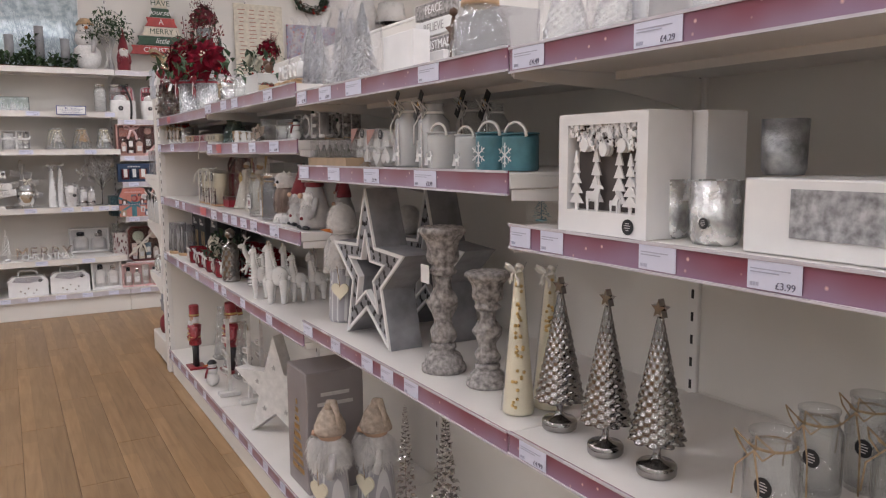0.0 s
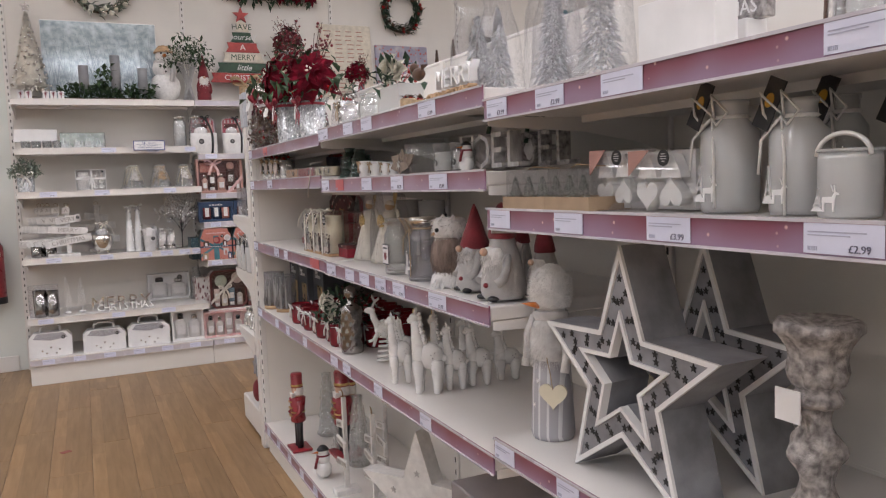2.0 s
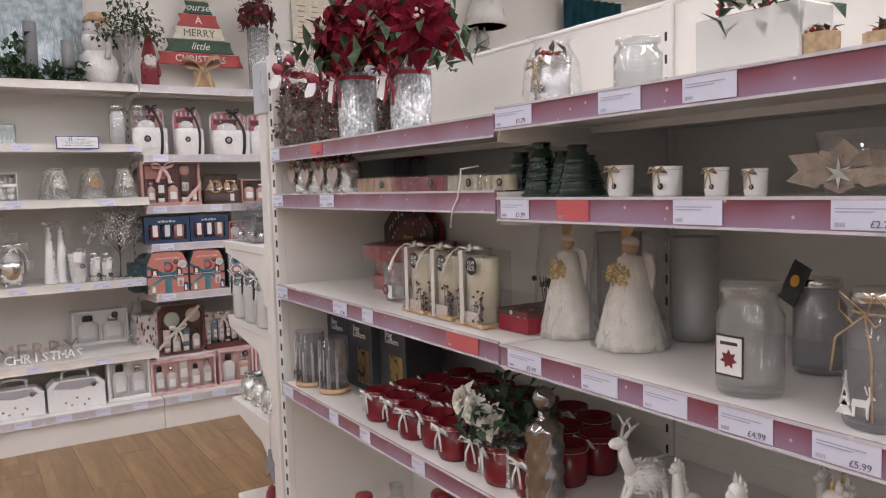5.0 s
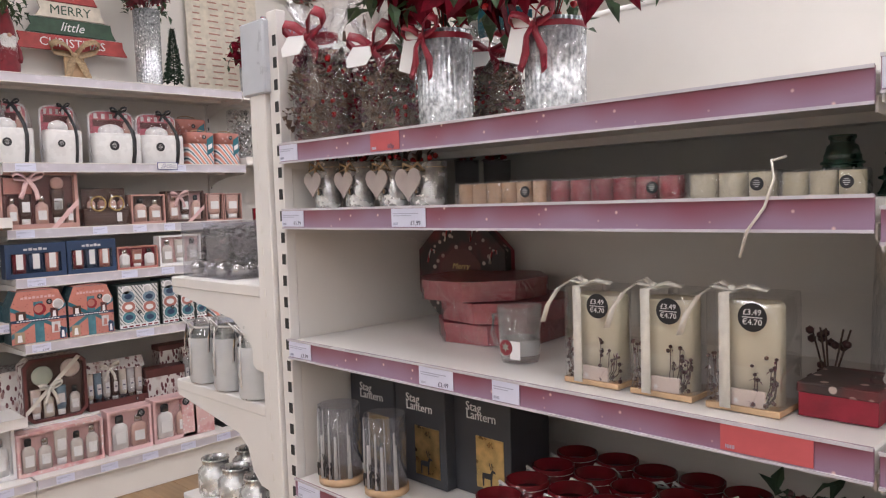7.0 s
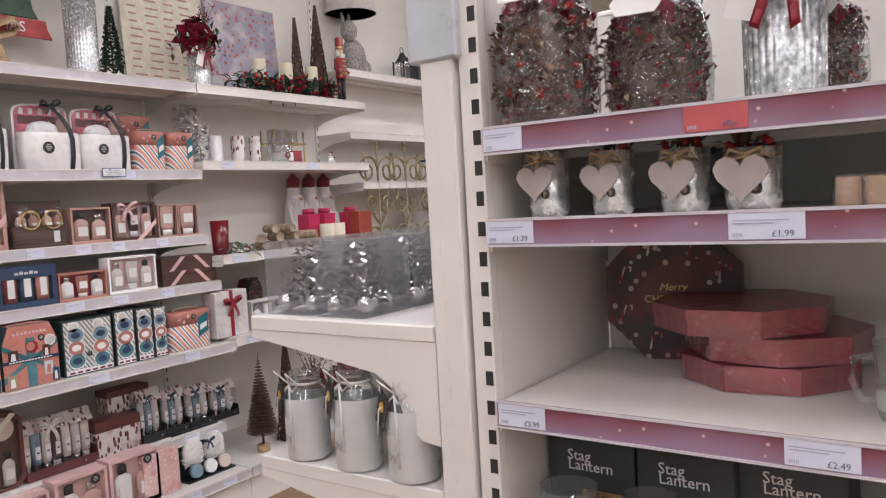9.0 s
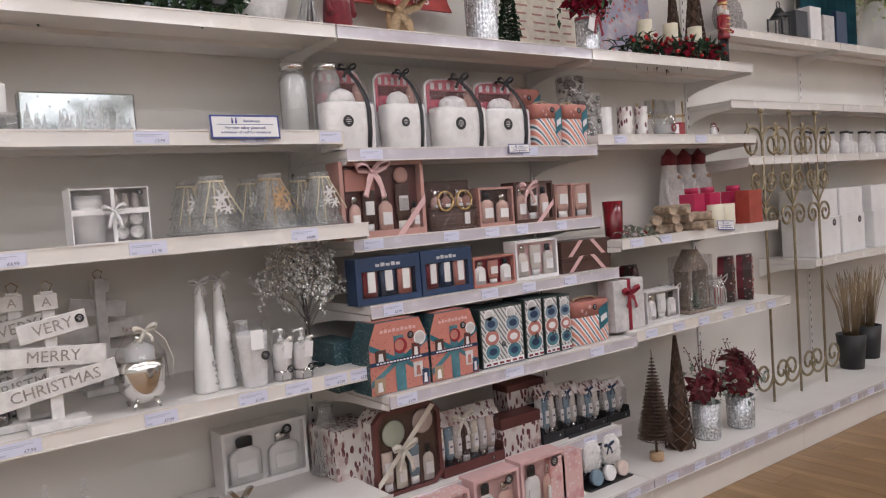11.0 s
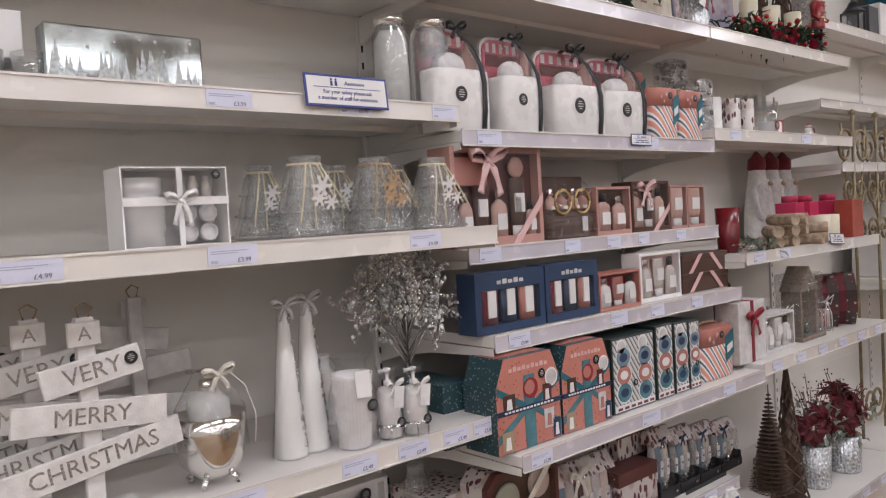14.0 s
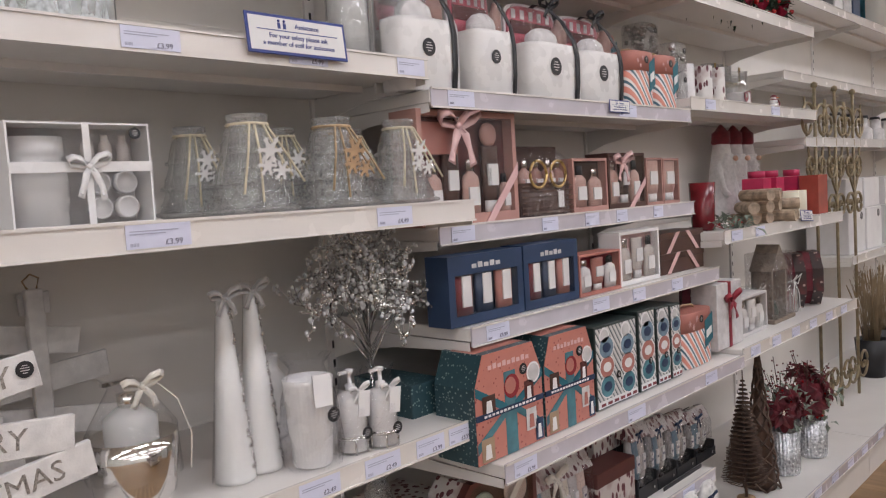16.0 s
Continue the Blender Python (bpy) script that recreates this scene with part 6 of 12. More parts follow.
# ---- goods: plants, signs and special pieces ----
def bracts(parent, x, y, z, R, material, n=8, name="flower_head", nrm=(0, -1, 0.25), wide=1.0):
    """A flower of broad veined bracts in four uneven rings, facing nrm."""
    nv = Vector(nrm).normalized()
    s = nv.cross(Vector((0, 0, 1))).normalized()
    u = s.cross(nv)
    b = bm_new()
    for ring, (k0, el, ll) in enumerate(((n, -0.12, 1.0), (n - 1, 0.2, 0.84), (n - 2, 0.55, 0.62), (5, 1.0, 0.36))):
        for k in range(k0):
            a = 2 * math.pi * (k + random.uniform(-0.25, 0.25)) / k0 + ring * 0.6
            e = el + random.uniform(-0.22, 0.22) + (0.3 if wide > 1 else 0)
            way = (s * math.cos(a) + u * math.sin(a)) * math.cos(e) + nv * math.sin(e)
            p = Vector((x, y, z)) + nv * R * 0.07 * ring
            side = way.cross(nv).normalized()
            up = side.cross(way).normalized() * (1 if side.cross(way).dot(nv) > 0 else -1)
            L, W = R * ll * random.uniform(0.82, 1.15), R * 0.6 * wide * ll * random.uniform(0.8, 1.1)
            mids, lefts, rights = [], [], []
            for f, q in ((0.22, 0.45), (0.48, 1.0), (0.76, 0.62)):
                c = p + way * L * f - nv * L * 0.28 * f * f
                mids.append(b.verts.new(c - up * W * 0.1))
                wob = random.uniform(-0.06, 0.1) * W
                lefts.append(b.verts.new(c + side * W * 0.5 * q + up * (W * 0.06 + wob)))
                rights.append(b.verts.new(c - side * W * 0.5 * q + up * (W * 0.06 - wob)))
            root, tip = b.verts.new(p), b.verts.new(p + way * L * 1.03 - nv * L * 0.34)
            for edge in (lefts, rights):
                b.faces.new((root, edge[0], mids[0]))
                for j in range(2):
                    b.faces.new((mids[j], edge[j], edge[j + 1], mids[j + 1]))
                b.faces.new((mids[2], edge[2], tip))
    o = part(name, b, material, parent)
    b = bm_new()
    for k in range(7):
        c = Vector((x, y, z)) + nv * R * 0.3 + s * random.uniform(-1, 1) * R * 0.1 + u * random.uniform(-1, 1) * R * 0.1
        ball(b, c, R * 0.045, 4)
    tagged(part("flower_centre", b, PETALW, o), kind="stuff")
    return o


def sprays(parent, z0, R, h, leafm, n=60, size=0.05, berry=None, nb=24, front=0.0):
    b = bm_new()
    for k in range(n):
        d = rand_dir(0.7)
        base = Vector((0, front, z0)) + Vector((d.x * R * 0.3, d.y * R * 0.3, 0))
        tip = base + Vector((d.x * R, d.y * R, max(0.1, d.z) * h))
        q = base.lerp(tip, random.uniform(0.4, 1.0))
        leaf(b, q, rand_dir(0.2), size * random.uniform(0.7, 1.3), size * 0.45)
    tagged(part("foliage", b, leafm, parent), kind="stuff")
    if berry:
        b = bm_new()
        for k in range(nb):
            d = rand_dir(0.8)
            p = Vector((d.x * R * 0.9, d.y * R * 0.7 + front, z0 + max(0.2, d.z) * h * random.uniform(0.7, 1.05)))
            ball(b, p, size * 0.13, 4)
            if k % 3 == 0:
                tube(b, [(0, front, z0), (p.x * 0.5, p.y * 0.5, (z0 + p.z) / 2), p], 0.0012, 4)
        tagged(part("berry", b, berry, parent), kind="stuff")


def ribbed_vase(t, w, h, material, flare=1.0, n=192):
    r = w / 2
    b = bm_new()
    lathe(b, [(0, 0), (r * 0.92, 0), (r * 0.95, h * 0.06), (r * flare, h), (r * flare - 0.004, h), (r * 0.8, h * 0.1), (0, h * 0.08)], n, wobble=lambda a, z: 1 + 0.028 * abs(math.cos(a * 16)))
    part("vase", b, material, t, "ribbed mercury-glass vase")


def poinsettia(w, h, total, label, blooms=3, R=0.13, group="poinsettias in vases", vase=None, ribbon=True, petal=None, leafm=None):
    t = thing("poinsettia_vase", label, "flower arrangement", group)
    ribbed_vase(t, w, h, vase or STREAK)
    top = total - h
    sprays(t, h * 0.95, R * 1.25, top * 0.8, leafm or LEAFG, 90, R * 0.5, BERRY, 22)
    b, bb = bm_new(), bm_new()
    for k in range(11):
        a = random.uniform(0, 6.28)
        q = R * random.uniform(0.5, 1.3)
        p0, p2 = Vector((0, 0, h)), Vector((q * math.cos(a), q * 0.8 * math.sin(a), h + top * random.uniform(0.75, 1.12)))
        p1 = p0.lerp(p2, 0.55) + Vector((0, 0, top * 0.1))
        tube(b, [p0, p1, p2], 0.0016, 4)
        for j in range(4):
            c = p1.lerp(p2, random.uniform(0.2, 1.05)) + rand_dir() * 0.016
            ball(bb, c, R * 0.055 * random.uniform(0.7, 1.1), 4)
    tagged(part("berry_twig", b, TWIG, t), kind="stuff")
    tagged(part("berry", bb, WINEBERRY, t), kind="stuff")
    spots = [(0, -0.55, 0.42, (0, -1, 0.3)), (-0.75, -0.25, 0.32, (-0.8, -0.7, 0.2)), (0.8, -0.2, 0.36, (0.85, -0.6, 0.25)), (0.1, 0.1, 0.68, (0.1, -0.5, 1)), (-0.3, 0.6, 0.4, (-0.4, 1, 0.4))]
    for dx, dy, dz, nrm in spots[:blooms]:
        bracts(t, dx * R, dy * R, h + top * dz, R, petal or DEEPRED, nrm=nrm)
    if ribbon:
        b = bm_new()
        lathe(b, [(w * 0.515, h * 0.90), (w * 0.52, h * 0.93), (w * 0.515, h * 0.96)], 24)
        part("ribbon_band", b, REDB, t)
        bow(t, 0, -w * 0.53, h * 0.93, w * 0.8, REDB, 0.9, "ribbon_bow")
        b = bm_new()
        box(b, -0.022, 0.022, -0.0008, 0.0008, -0.04, 0.04)
        o = part("gift_tag", b, PAPERW, t, "white card tag")
        o.matrix_basis = pose(-w * 0.3, -w * 0.56, h * 0.8, 0, 18, 0)
    return t


def potpourri_bag(w, h, label):
    t = thing("potpourri_bag", label, "potpourri bag", "potpourri bags")
    r = w / 2
    hb = h * 0.76
    b = bm_new()
    lathe(b, [(0, 0.004), (r * 0.8, 0.004), (r * 0.86, hb * 0.3), (r * 0.85, hb * 0.75), (r * 0.6, hb * 0.95), (0, hb)], 20, squash=0.8)
    part("filling", b, WOODD, t, "dried cones and bark")

    def spot():
        a = random.uniform(0, 6.28)
        f = random.uniform(0.04, 0.95)
        q = r * (0.88 if f < 0.8 else 0.88 - (f - 0.8) * 1.2) * random.uniform(0.93, 1.05)
        return Vector((q * math.cos(a), q * 0.8 * math.sin(a), f * hb))
    for k in range(6):
        b = bm_new()
        a = -1.57 + (-0.75, 0.55, -0.1, 0.95, -1.1, 2.6)[k]
        f = (0.24, 0.3, 0.62, 0.7, 0.66, 0.4)[k]
        pine_cone(b, (r * 0.86 * math.cos(a), r * 0.7 * math.sin(a), f * hb), rand_dir(), r * 1.15)
        part("pine_cone", b, CONE, t)
    for m, n, s in ((TWIG, 50, 0.13), (BERRY, 26, 0.11), (DEEPRED, 90, 0.18), (PLUM, 190, 0.17), (LEAFG, 26, 0.13), (PINKH, 22, 0.12), (REDB, 22, 0.14), (WOODN, 22, 0.1)):
        b = bm_new()
        for k in range(n):
            p = spot()
            if m in (BERRY, TWIG):
                ball(b, p, r * s * random.uniform(0.6, 1.0), 8 if m is BERRY else 4, (1, 0.7, random.uniform(0.7, 1.1)))
            else:
                leaf(b, p, Vector((-p.y, p.x, random.uniform(-r, r))) * random.choice((-1, 1)) + rand_dir() * r * 0.5, r * s * 1.5, r * s * 1.3, 0.5)
        tagged(part("dried_piece", b, m, t), kind="stuff")
    b = bm_new()
    lathe(b, [(r * 0.9, 0), (r * 1.0, h * 0.05), (r * 1.03, hb * 0.3), (r * 1.04, hb * 0.6), (r * 0.86, hb * 0.95), (r * 0.4, hb * 1.1), (r * 0.75, h * 0.97), (r * 1.05, h * 1.14)], 44, squash=0.82, cap=False, wobble=lambda a, z: 1 + 0.035 * math.sin(7 * a + 20 * z) + 0.025 * math.sin(17 * a - 31 * z) + (0.16 * math.sin(9 * a) if z > hb else 0))
    part("cellophane", b, WRAPS, t, "crinkled clear cellophane")
    b = bm_new()
    lathe(b, [(r * 0.42, hb * 1.06), (r * 0.46, hb * 1.1), (r * 0.42, hb * 1.14)], 20, squash=0.82)
    part("ribbon_band", b, REDB, t)
    bow(t, 0, -r * 0.5, hb * 1.1, w * 0.8, REDB, 0.45, "ribbon_bow")
    b = bm_new()
    prism(b, [(-r * 0.5, -r * 0.12), (-r * 0.35, -r * 0.35), (r * 0.4, -r * 0.3), (r * 0.55, -r * 0.05), (r * 0.4, r * 0.2), (-r * 0.3, r * 0.22)], -0.001, 0.001)
    o = part("gift_tag", b, PAPERW, t, "white card tag")
    o.matrix_basis = pose(-r * 0.05, -r * 0.98, hb * 1.0, -14, 5, 0)
    return t


def octagon(b, R, h, flat=True, at=(0, 0, 0)):
    pts = [(R * math.cos(math.pi / 8 + math.pi * k / 4), R * math.sin(math.pi / 8 + math.pi * k / 4)) for k in range(8)]
    if flat:
        lo = [b.verts.new((x + at[0], y + at[1], at[2])) for x, y in pts]
        hi = [b.verts.new((x + at[0], y + at[1], at[2] + h)) for x, y in pts]
    else:
        lo = [b.verts.new((x + at[0], at[1] - h / 2, y + at[2])) for x, y in pts]
        hi = [b.verts.new((x + at[0], at[1] + h / 2, y + at[2])) for x, y in pts]
    fs = [b.faces.new(lo), b.faces.new(hi)]
    for k in range(8):
        fs.append(b.faces.new((lo[k], lo[(k + 1) % 8], hi[(k + 1) % 8], hi[k])))
    bmesh.ops.recalc_face_normals(b, faces=fs)


def octagon_box(R, h, label, stand=False, body=None):
    t = thing("octagonal_gift_box", label, "gift box", "octagonal boxes")
    b = bm_new()
    octagon(b, R * 0.975, h * 0.7 if not stand else h, not stand, (0, 0, 0) if not stand else (0, 0, R * 0.924))
    part("box", b, body or OCTRED, t)
    b = bm_new()
    if stand:
        octagon(b, R, h * 0.6, False, (0, -h * 0.25, R * 0.924))
    else:
        octagon(b, R, h * 0.45, True, (0, 0, h * 0.58))
    part("lid", b, CANDYP if stand else (body or OCTRED), t)
    if not stand:
        b = bm_new()
        octagon(b, R * 1.012, h + 0.001, True, (0, 0, 0.0005))
        part("film_wrap", b, WRAPS, t, "clear shrink film")
    if stand:
        b = bm_new()
        octagon(b, R * 0.46, 0.001, False, (0, -h * 0.56, R * 0.9))
        o = part("printed_plaque", b, BURG, t)
        for k in range(8):
            a = 2 * math.pi * (k + 0.5) / 8
            cx, cz = R * 0.72 * math.cos(a), R * 0.924 + R * 0.72 * math.sin(a)
            b = bm_new()
            s = R * 0.12
            tube(b, [(cx - s * 0.5, -h * 0.57, cz - s), (cx - s * 0.1, -h * 0.57, cz + s * 0.4), (cx + s * 0.2, -h * 0.57, cz + s), (cx + s * 0.8, -h * 0.57, cz + s * 0.9), (cx + s * 0.8, -h * 0.57, cz + s * 0.4)], R * 0.018, 5)
            part("printed_cane", b, KNIT, t)
        words("CHRISTMAS", R * 0.15, GOLD, o, pose(0, -h * 0.565, R * 0.85))
        words("Merry", R * 0.15, GOLD, o, pose(0, -h * 0.565, R * 1.02), shear=0.3)
    return t


def mug(w, h, label):
    t = thing("glass_mug", label, "mug")
    r = w / 2
    b = bm_new()
    lathe(b, [(0, 0), (r * 0.8, 0), (r * 0.86, h * 0.1), (r, h), (r * 0.94, h), (r * 0.8, h * 0.12), (0, h * 0.1)], 24)
    part("glass", b, CLEAR, t)
    b = bm_new()
    tube(b, [(-r * 0.95, 0, h * 0.8), (-r * 1.5, 0, h * 0.78), (-r * 1.6, 0, h * 0.45), (-r * 1.3, 0, h * 0.2), (-r * 0.85, 0, h * 0.22)], r * 0.12, 8)
    part("handle", b, CLEAR, t)
    b = bm_new()
    lathe(b, [(r * 0.885, h * 0.14), (r * 0.905, h * 0.35), (r * 0.90, h * 0.42)], 24, cap=False)
    part("frost_band", b, MILK, t)
    b = bm_new()
    lathe(b, [(r * 0.34, 0), (r * 0.34, 0.002)], 16, smooth=False)
    bmesh.ops.transform(b, matrix=pose(0, -r * 0.93, h * 0.3, 90), verts=b.verts)
    part("printed_badge", b, REDF, t)
    print_shape(t, [(x, z + h * 0.31) for x, z in star_pts(r * 0.2, 0.5, 6)], -r * 0.93 - 0.0022, LEAFP, "printed_sprig")
    b = bm_new()
    box(b, r * 0.2, r * 0.75, -r * 0.92, -r * 0.9, h * 0.1, h * 0.42)
    part("bar_label", b, PAPERW, t)
    return t


def candle_box(w, d, h, label):
    t = thing("boxed_candle", label, "boxed candle", "boxed berry candles")
    b = bm_new()
    box(b, -w / 2, w / 2, -d / 2, d / 2, 0, 0.009, 0.001)
    part("wood_base", b, WOODN, t)
    b = bm_new()
    lathe(b, [(0, 0.009), (w * 0.41, 0.009), (w * 0.415, h * 0.88), (w * 0.39, h * 0.915), (w * 0.3, h * 0.9), (0, h * 0.89)], 30, squash=min(1, d * 0.38 / (w * 0.41)))
    part("candle", b, WAX, t)
    b = bm_new()
    box(b, -w * 0.16, w * 0.3, -d * 0.47, -d * 0.42, 0.009, h * 0.2, 0.001)
    part("card_band", b, PINKSOAP, t)
    print_shape(t, [(px - w * 0.08, pz + h * 0.1) for px, pz in flake_points(w * 0.05)], -d * 0.47 - 0.0004, PAPERW, "printed_flake")
    b, tw, lv = bm_new(), bm_new(), bm_new()
    for k in range(44):
        side = random.choice((-1, -1, 1, 1, 0.4))
        p = Vector((side * random.uniform(0.3, 0.48) * w, -d * random.uniform(0.36, 0.47), random.uniform(0.06, 0.5) * h))
        ball(b, p, w * random.uniform(0.022, 0.04), 4)
        if k % 2:
            tube(tw, [(p.x * 0.7, p.y, 0.012), (p.x * 0.95, p.y, p.z * 0.6), p], 0.0008, 4)
            leaf(lv, p * 0.98, rand_dir(), w * 0.09, w * 0.03)
    tagged(part("berry", b, DBERRY, t), kind="stuff")
    tagged(part("twig_spray", tw, TWIG, t), kind="stuff")
    tagged(part("dried_leaf", lv, PLUM, t), kind="stuff")
    b = bm_new()
    loft(b, [(w / 2, d / 2, 0.010, 0, 0), (w / 2, d / 2, h - 0.002, 0, 0), (w / 2 - 0.002, d / 2 - 0.002, h, 0, 0)], 36, 14)
    part("clear_box", b, BOXFILM, t, "clear plastic box")
    b = bm_new()
    x = -w * 0.22
    strap(b, [(x, d / 2 + 0.001, 0.004), (x, d / 2 + 0.001, h + 0.001), (x, -d / 2 - 0.001, h + 0.001), (x, -d / 2 - 0.001, 0.004)], w * 0.15, (1, 0, 0), 0.0004)
    part("ribbon", b, CREAMF, t, "cream ribbon")
    b = bm_new()
    z = h + 0.003
    strap(b, [(x, -d * 0.2, z), (x - w * 0.2, -d * 0.35, z + 0.006), (x - w * 0.36, -d * 0.5, z - 0.008), (x - w * 0.5, -d * 0.62, h * 0.8), (x - w * 0.58, -d * 0.66, h * 0.62)], w * 0.09, [(0.3, 1, 0.2), (0.5, 1, 0.3), (0.8, 0.6, 0.3), (1, 0.3, 0.2), (1, 0.2, 0.1)], 0.0004)
    strap(b, [(x, -d * 0.2, z), (x + w * 0.25, -d * 0.3, z + 0.008), (x + w * 0.5, -d * 0.25, z + 0.003), (x + w * 0.3, -d * 0.1, z + 0.002), (x, -d * 0.15, z)], w * 0.1, (0.1, 1, 0.5), 0.0004)
    strap(b, [(x, -d * 0.2, z), (x - w * 0.2, -d * 0.05, z + 0.01), (x - w * 0.34, -d * 0.1, z + 0.004), (x - w * 0.1, -d * 0.2, z)], w * 0.1, (0.1, 1, 0.5), 0.0004)
    ball(b, (x, -d * 0.2, z + 0.002), w * 0.06, 6)
    part("ribbon_bow", b, CREAMF, t)
    y, zz, r = -d / 2 - 0.001, h * 0.82, w * 0.19
    b = bm_new()
    lathe(b, [(r, 0), (r, 0.0010)], 24, smooth=False)
    bmesh.ops.transform(b, matrix=pose(w * 0.16, y, zz, 90, 0, 0), verts=b.verts)
    o = part("price_sticker", b, BLACK, t, "round black price sticker")
    words("£3.49", r * 0.58, PAPERW, o, pose(w * 0.16, y - 0.0014, zz + r * 0.34), "price", 0.0003)
    words("€4.70", r * 0.58, PAPERW, o, pose(w * 0.16, y - 0.0014, zz - r * 0.34), "price", 0.0003)
    b = bm_new()
    box(b, w * 0.16 - r * 0.7, w * 0.16 + r * 0.7, y - 0.0016, y - 0.0011, zz - 0.0006, zz + 0.0006)
    part("rule_line", b, PAPERW, o)
    return t


def stag_box(w, d, h, label):
    t = thing("lantern_box", label, "carton", "charcoal lantern boxes")
    b = bm_new()
    box(b, -w / 2, w / 2, -d / 2, d / 2, 0, h, 0.002)
    part("carton", b, CHARC, t)
    words("Stag", w * 0.17, PAPERW, t, pose(-w * 0.13, -d / 2 - 0.001, h * 0.87))
    words("Lantern", w * 0.17, PAPERW, t, pose(0.0, -d / 2 - 0.001, h * 0.79))
    b = bm_new()
    box(b, -w * 0.1, w * 0.38, -d / 2 - 0.0012, -d / 2, h * 0.1, h * 0.6)
    o = part("printed_photo", b, GOLD, t)
    b = bm_new()
    deer(b, -d / 2 - 0.002, -d / 2 - 0.0012, w * 0.1, h * 0.12, h * 0.16)
    part("stag_print", b, BLACK, o)
    return t


def deer_glass(w, h, label):
    t = thing("stag_lantern", label, "glass lantern", "stag glass lanterns")
    r = w / 2
    b = bm_new()
    lathe(b, [(0, 0), (r, 0), (r, h * 0.09), (0, h * 0.09)], 24)
    part("wood_base", b, WOODN, t)
    b = bm_new()
    lathe(b, [(r * 0.95, h * 0.09), (r * 0.95, h), (r * 0.9, h), (r * 0.9, h * 0.1)], 24)
    part("glass", b, SMOKE, t)
    b = bm_new()
    for k in range(12):
        a = math.pi * (1.04 + 0.92 * (k + 0.4 * math.sin(k * 2.7)) / 11)
        lathe(b, [(0.0016 + 0.0018 * (k % 3), h * 0.1), (0.001 + 0.001 * (k % 3), h * (0.97 - 0.16 * (k % 3)))], 5, (r * 0.957 * math.cos(a), r * 0.957 * math.sin(a), 0))
    tagged(part("birch_print", b, GREY, t), kind="stuff")
    b = bm_new()
    deer(b, -r * 1.0, -r * 0.975, -r * 0.1, h * 0.12, h * 0.2)
    deer(b, -r * 0.93, -r * 0.90, r * 0.38, h * 0.16, h * 0.11)
    part("stag_print", b, BLACK, t)
    return t


def candle_tray(n, w, d, h, material, label):
    """A row of glitter candles in a shiny film sleeve with folded ends."""
    t = thing("candle_tray", label, "candle set", "boxed candle rows")
    for k in range(n):
        b = bm_new()
        r = w / n * 0.46
        x = (-0.5 + (k + 0.5) / n) * w
        lathe(b, [(0, 0.001), (r * 0.96, 0.001), (r, 0.004), (r, h * 0.88), (r * 0.94, h * 0.93), (0, h * 0.92)], 20, (x, 0, 0), squash=min(1.0, d * 0.46 / r))
        o = part("candle", b, material, t)
        b = bm_new()
        tube(b, [(x, 0, h * 0.92), (x + 0.001, 0, h * 1.02)], 0.0008, 4)
        part("wick", b, PAPERW, o)
    b = bm_new()
    loft(b, [(w / 2, d / 2 * 0.98, 0.0005, 0, 0), (w / 2 + 0.001, d / 2, h * 0.3, 0, 0), (w / 2, d / 2, h * 0.9, 0, 0), (w / 2 - 0.002, d * 0.46, h * 1.0, 0, 0)], 36, 7)
    part("film_sleeve", b, WRAPS, t)
    sticker(t, w * 0.34, -d / 2 - 0.001, h * 0.5, h * 0.24)
    return t


def letters(text, size, d, material, label, name="word_sign", base=None, shear=0):
    t = thing(name, label, "word sign")
    x = 0
    if base:
        b = bm_new()
        box(b, -size * 0.42 * len(text), size * 0.42 * len(text), -d, d, 0, size * 0.08, 0.002)
        part("base", b, base, t)
    for k, c in enumerate(text):
        words(c, size * 1.38, material, t, pose((k - (len(text) - 1) / 2) * size * 0.86, 0, size * 0.5 + (size * 0.07 if base else 0)), "letter", d / 2, shear)
    return t


def churn(w, h, label):
    """Glass churn jar, coated white up to the shoulder, with a clear neck, cord and swing tag."""
    t = jar(w, h, CLEAR, label, "white churn jars", "churn_jar", rope=ROPE, tag=0.72, neck=0.66, shoulder=0.74)
    r = w / 2
    b = bm_new()
    lathe(b, [(r * 0.945, 0.0008), (r * 1.008, h * 0.05), (r * 1.008, h * 0.70), (r * 1.006, h * 0.715)], 30, cap=False)
    part("white_coating", b, CHURNW, t, "white coating on the glass")
    b = bm_new()
    strap(b, [(-r * 0.3, -r * 0.985, h * 0.3), (-r * 0.2, -r * 1.005, h * 0.22), (-r * 0.08, -r * 1.02, h * 0.28), (r * 0.04, -r * 1.02, h * 0.21), (r * 0.18, -r * 1.01, h * 0.31), (r * 0.24, -r * 1.0, h * 0.26)], 0.003, (0.6, 0, 0.8), 0.0004)
    part("script_print", b, GREY, t)
    return t


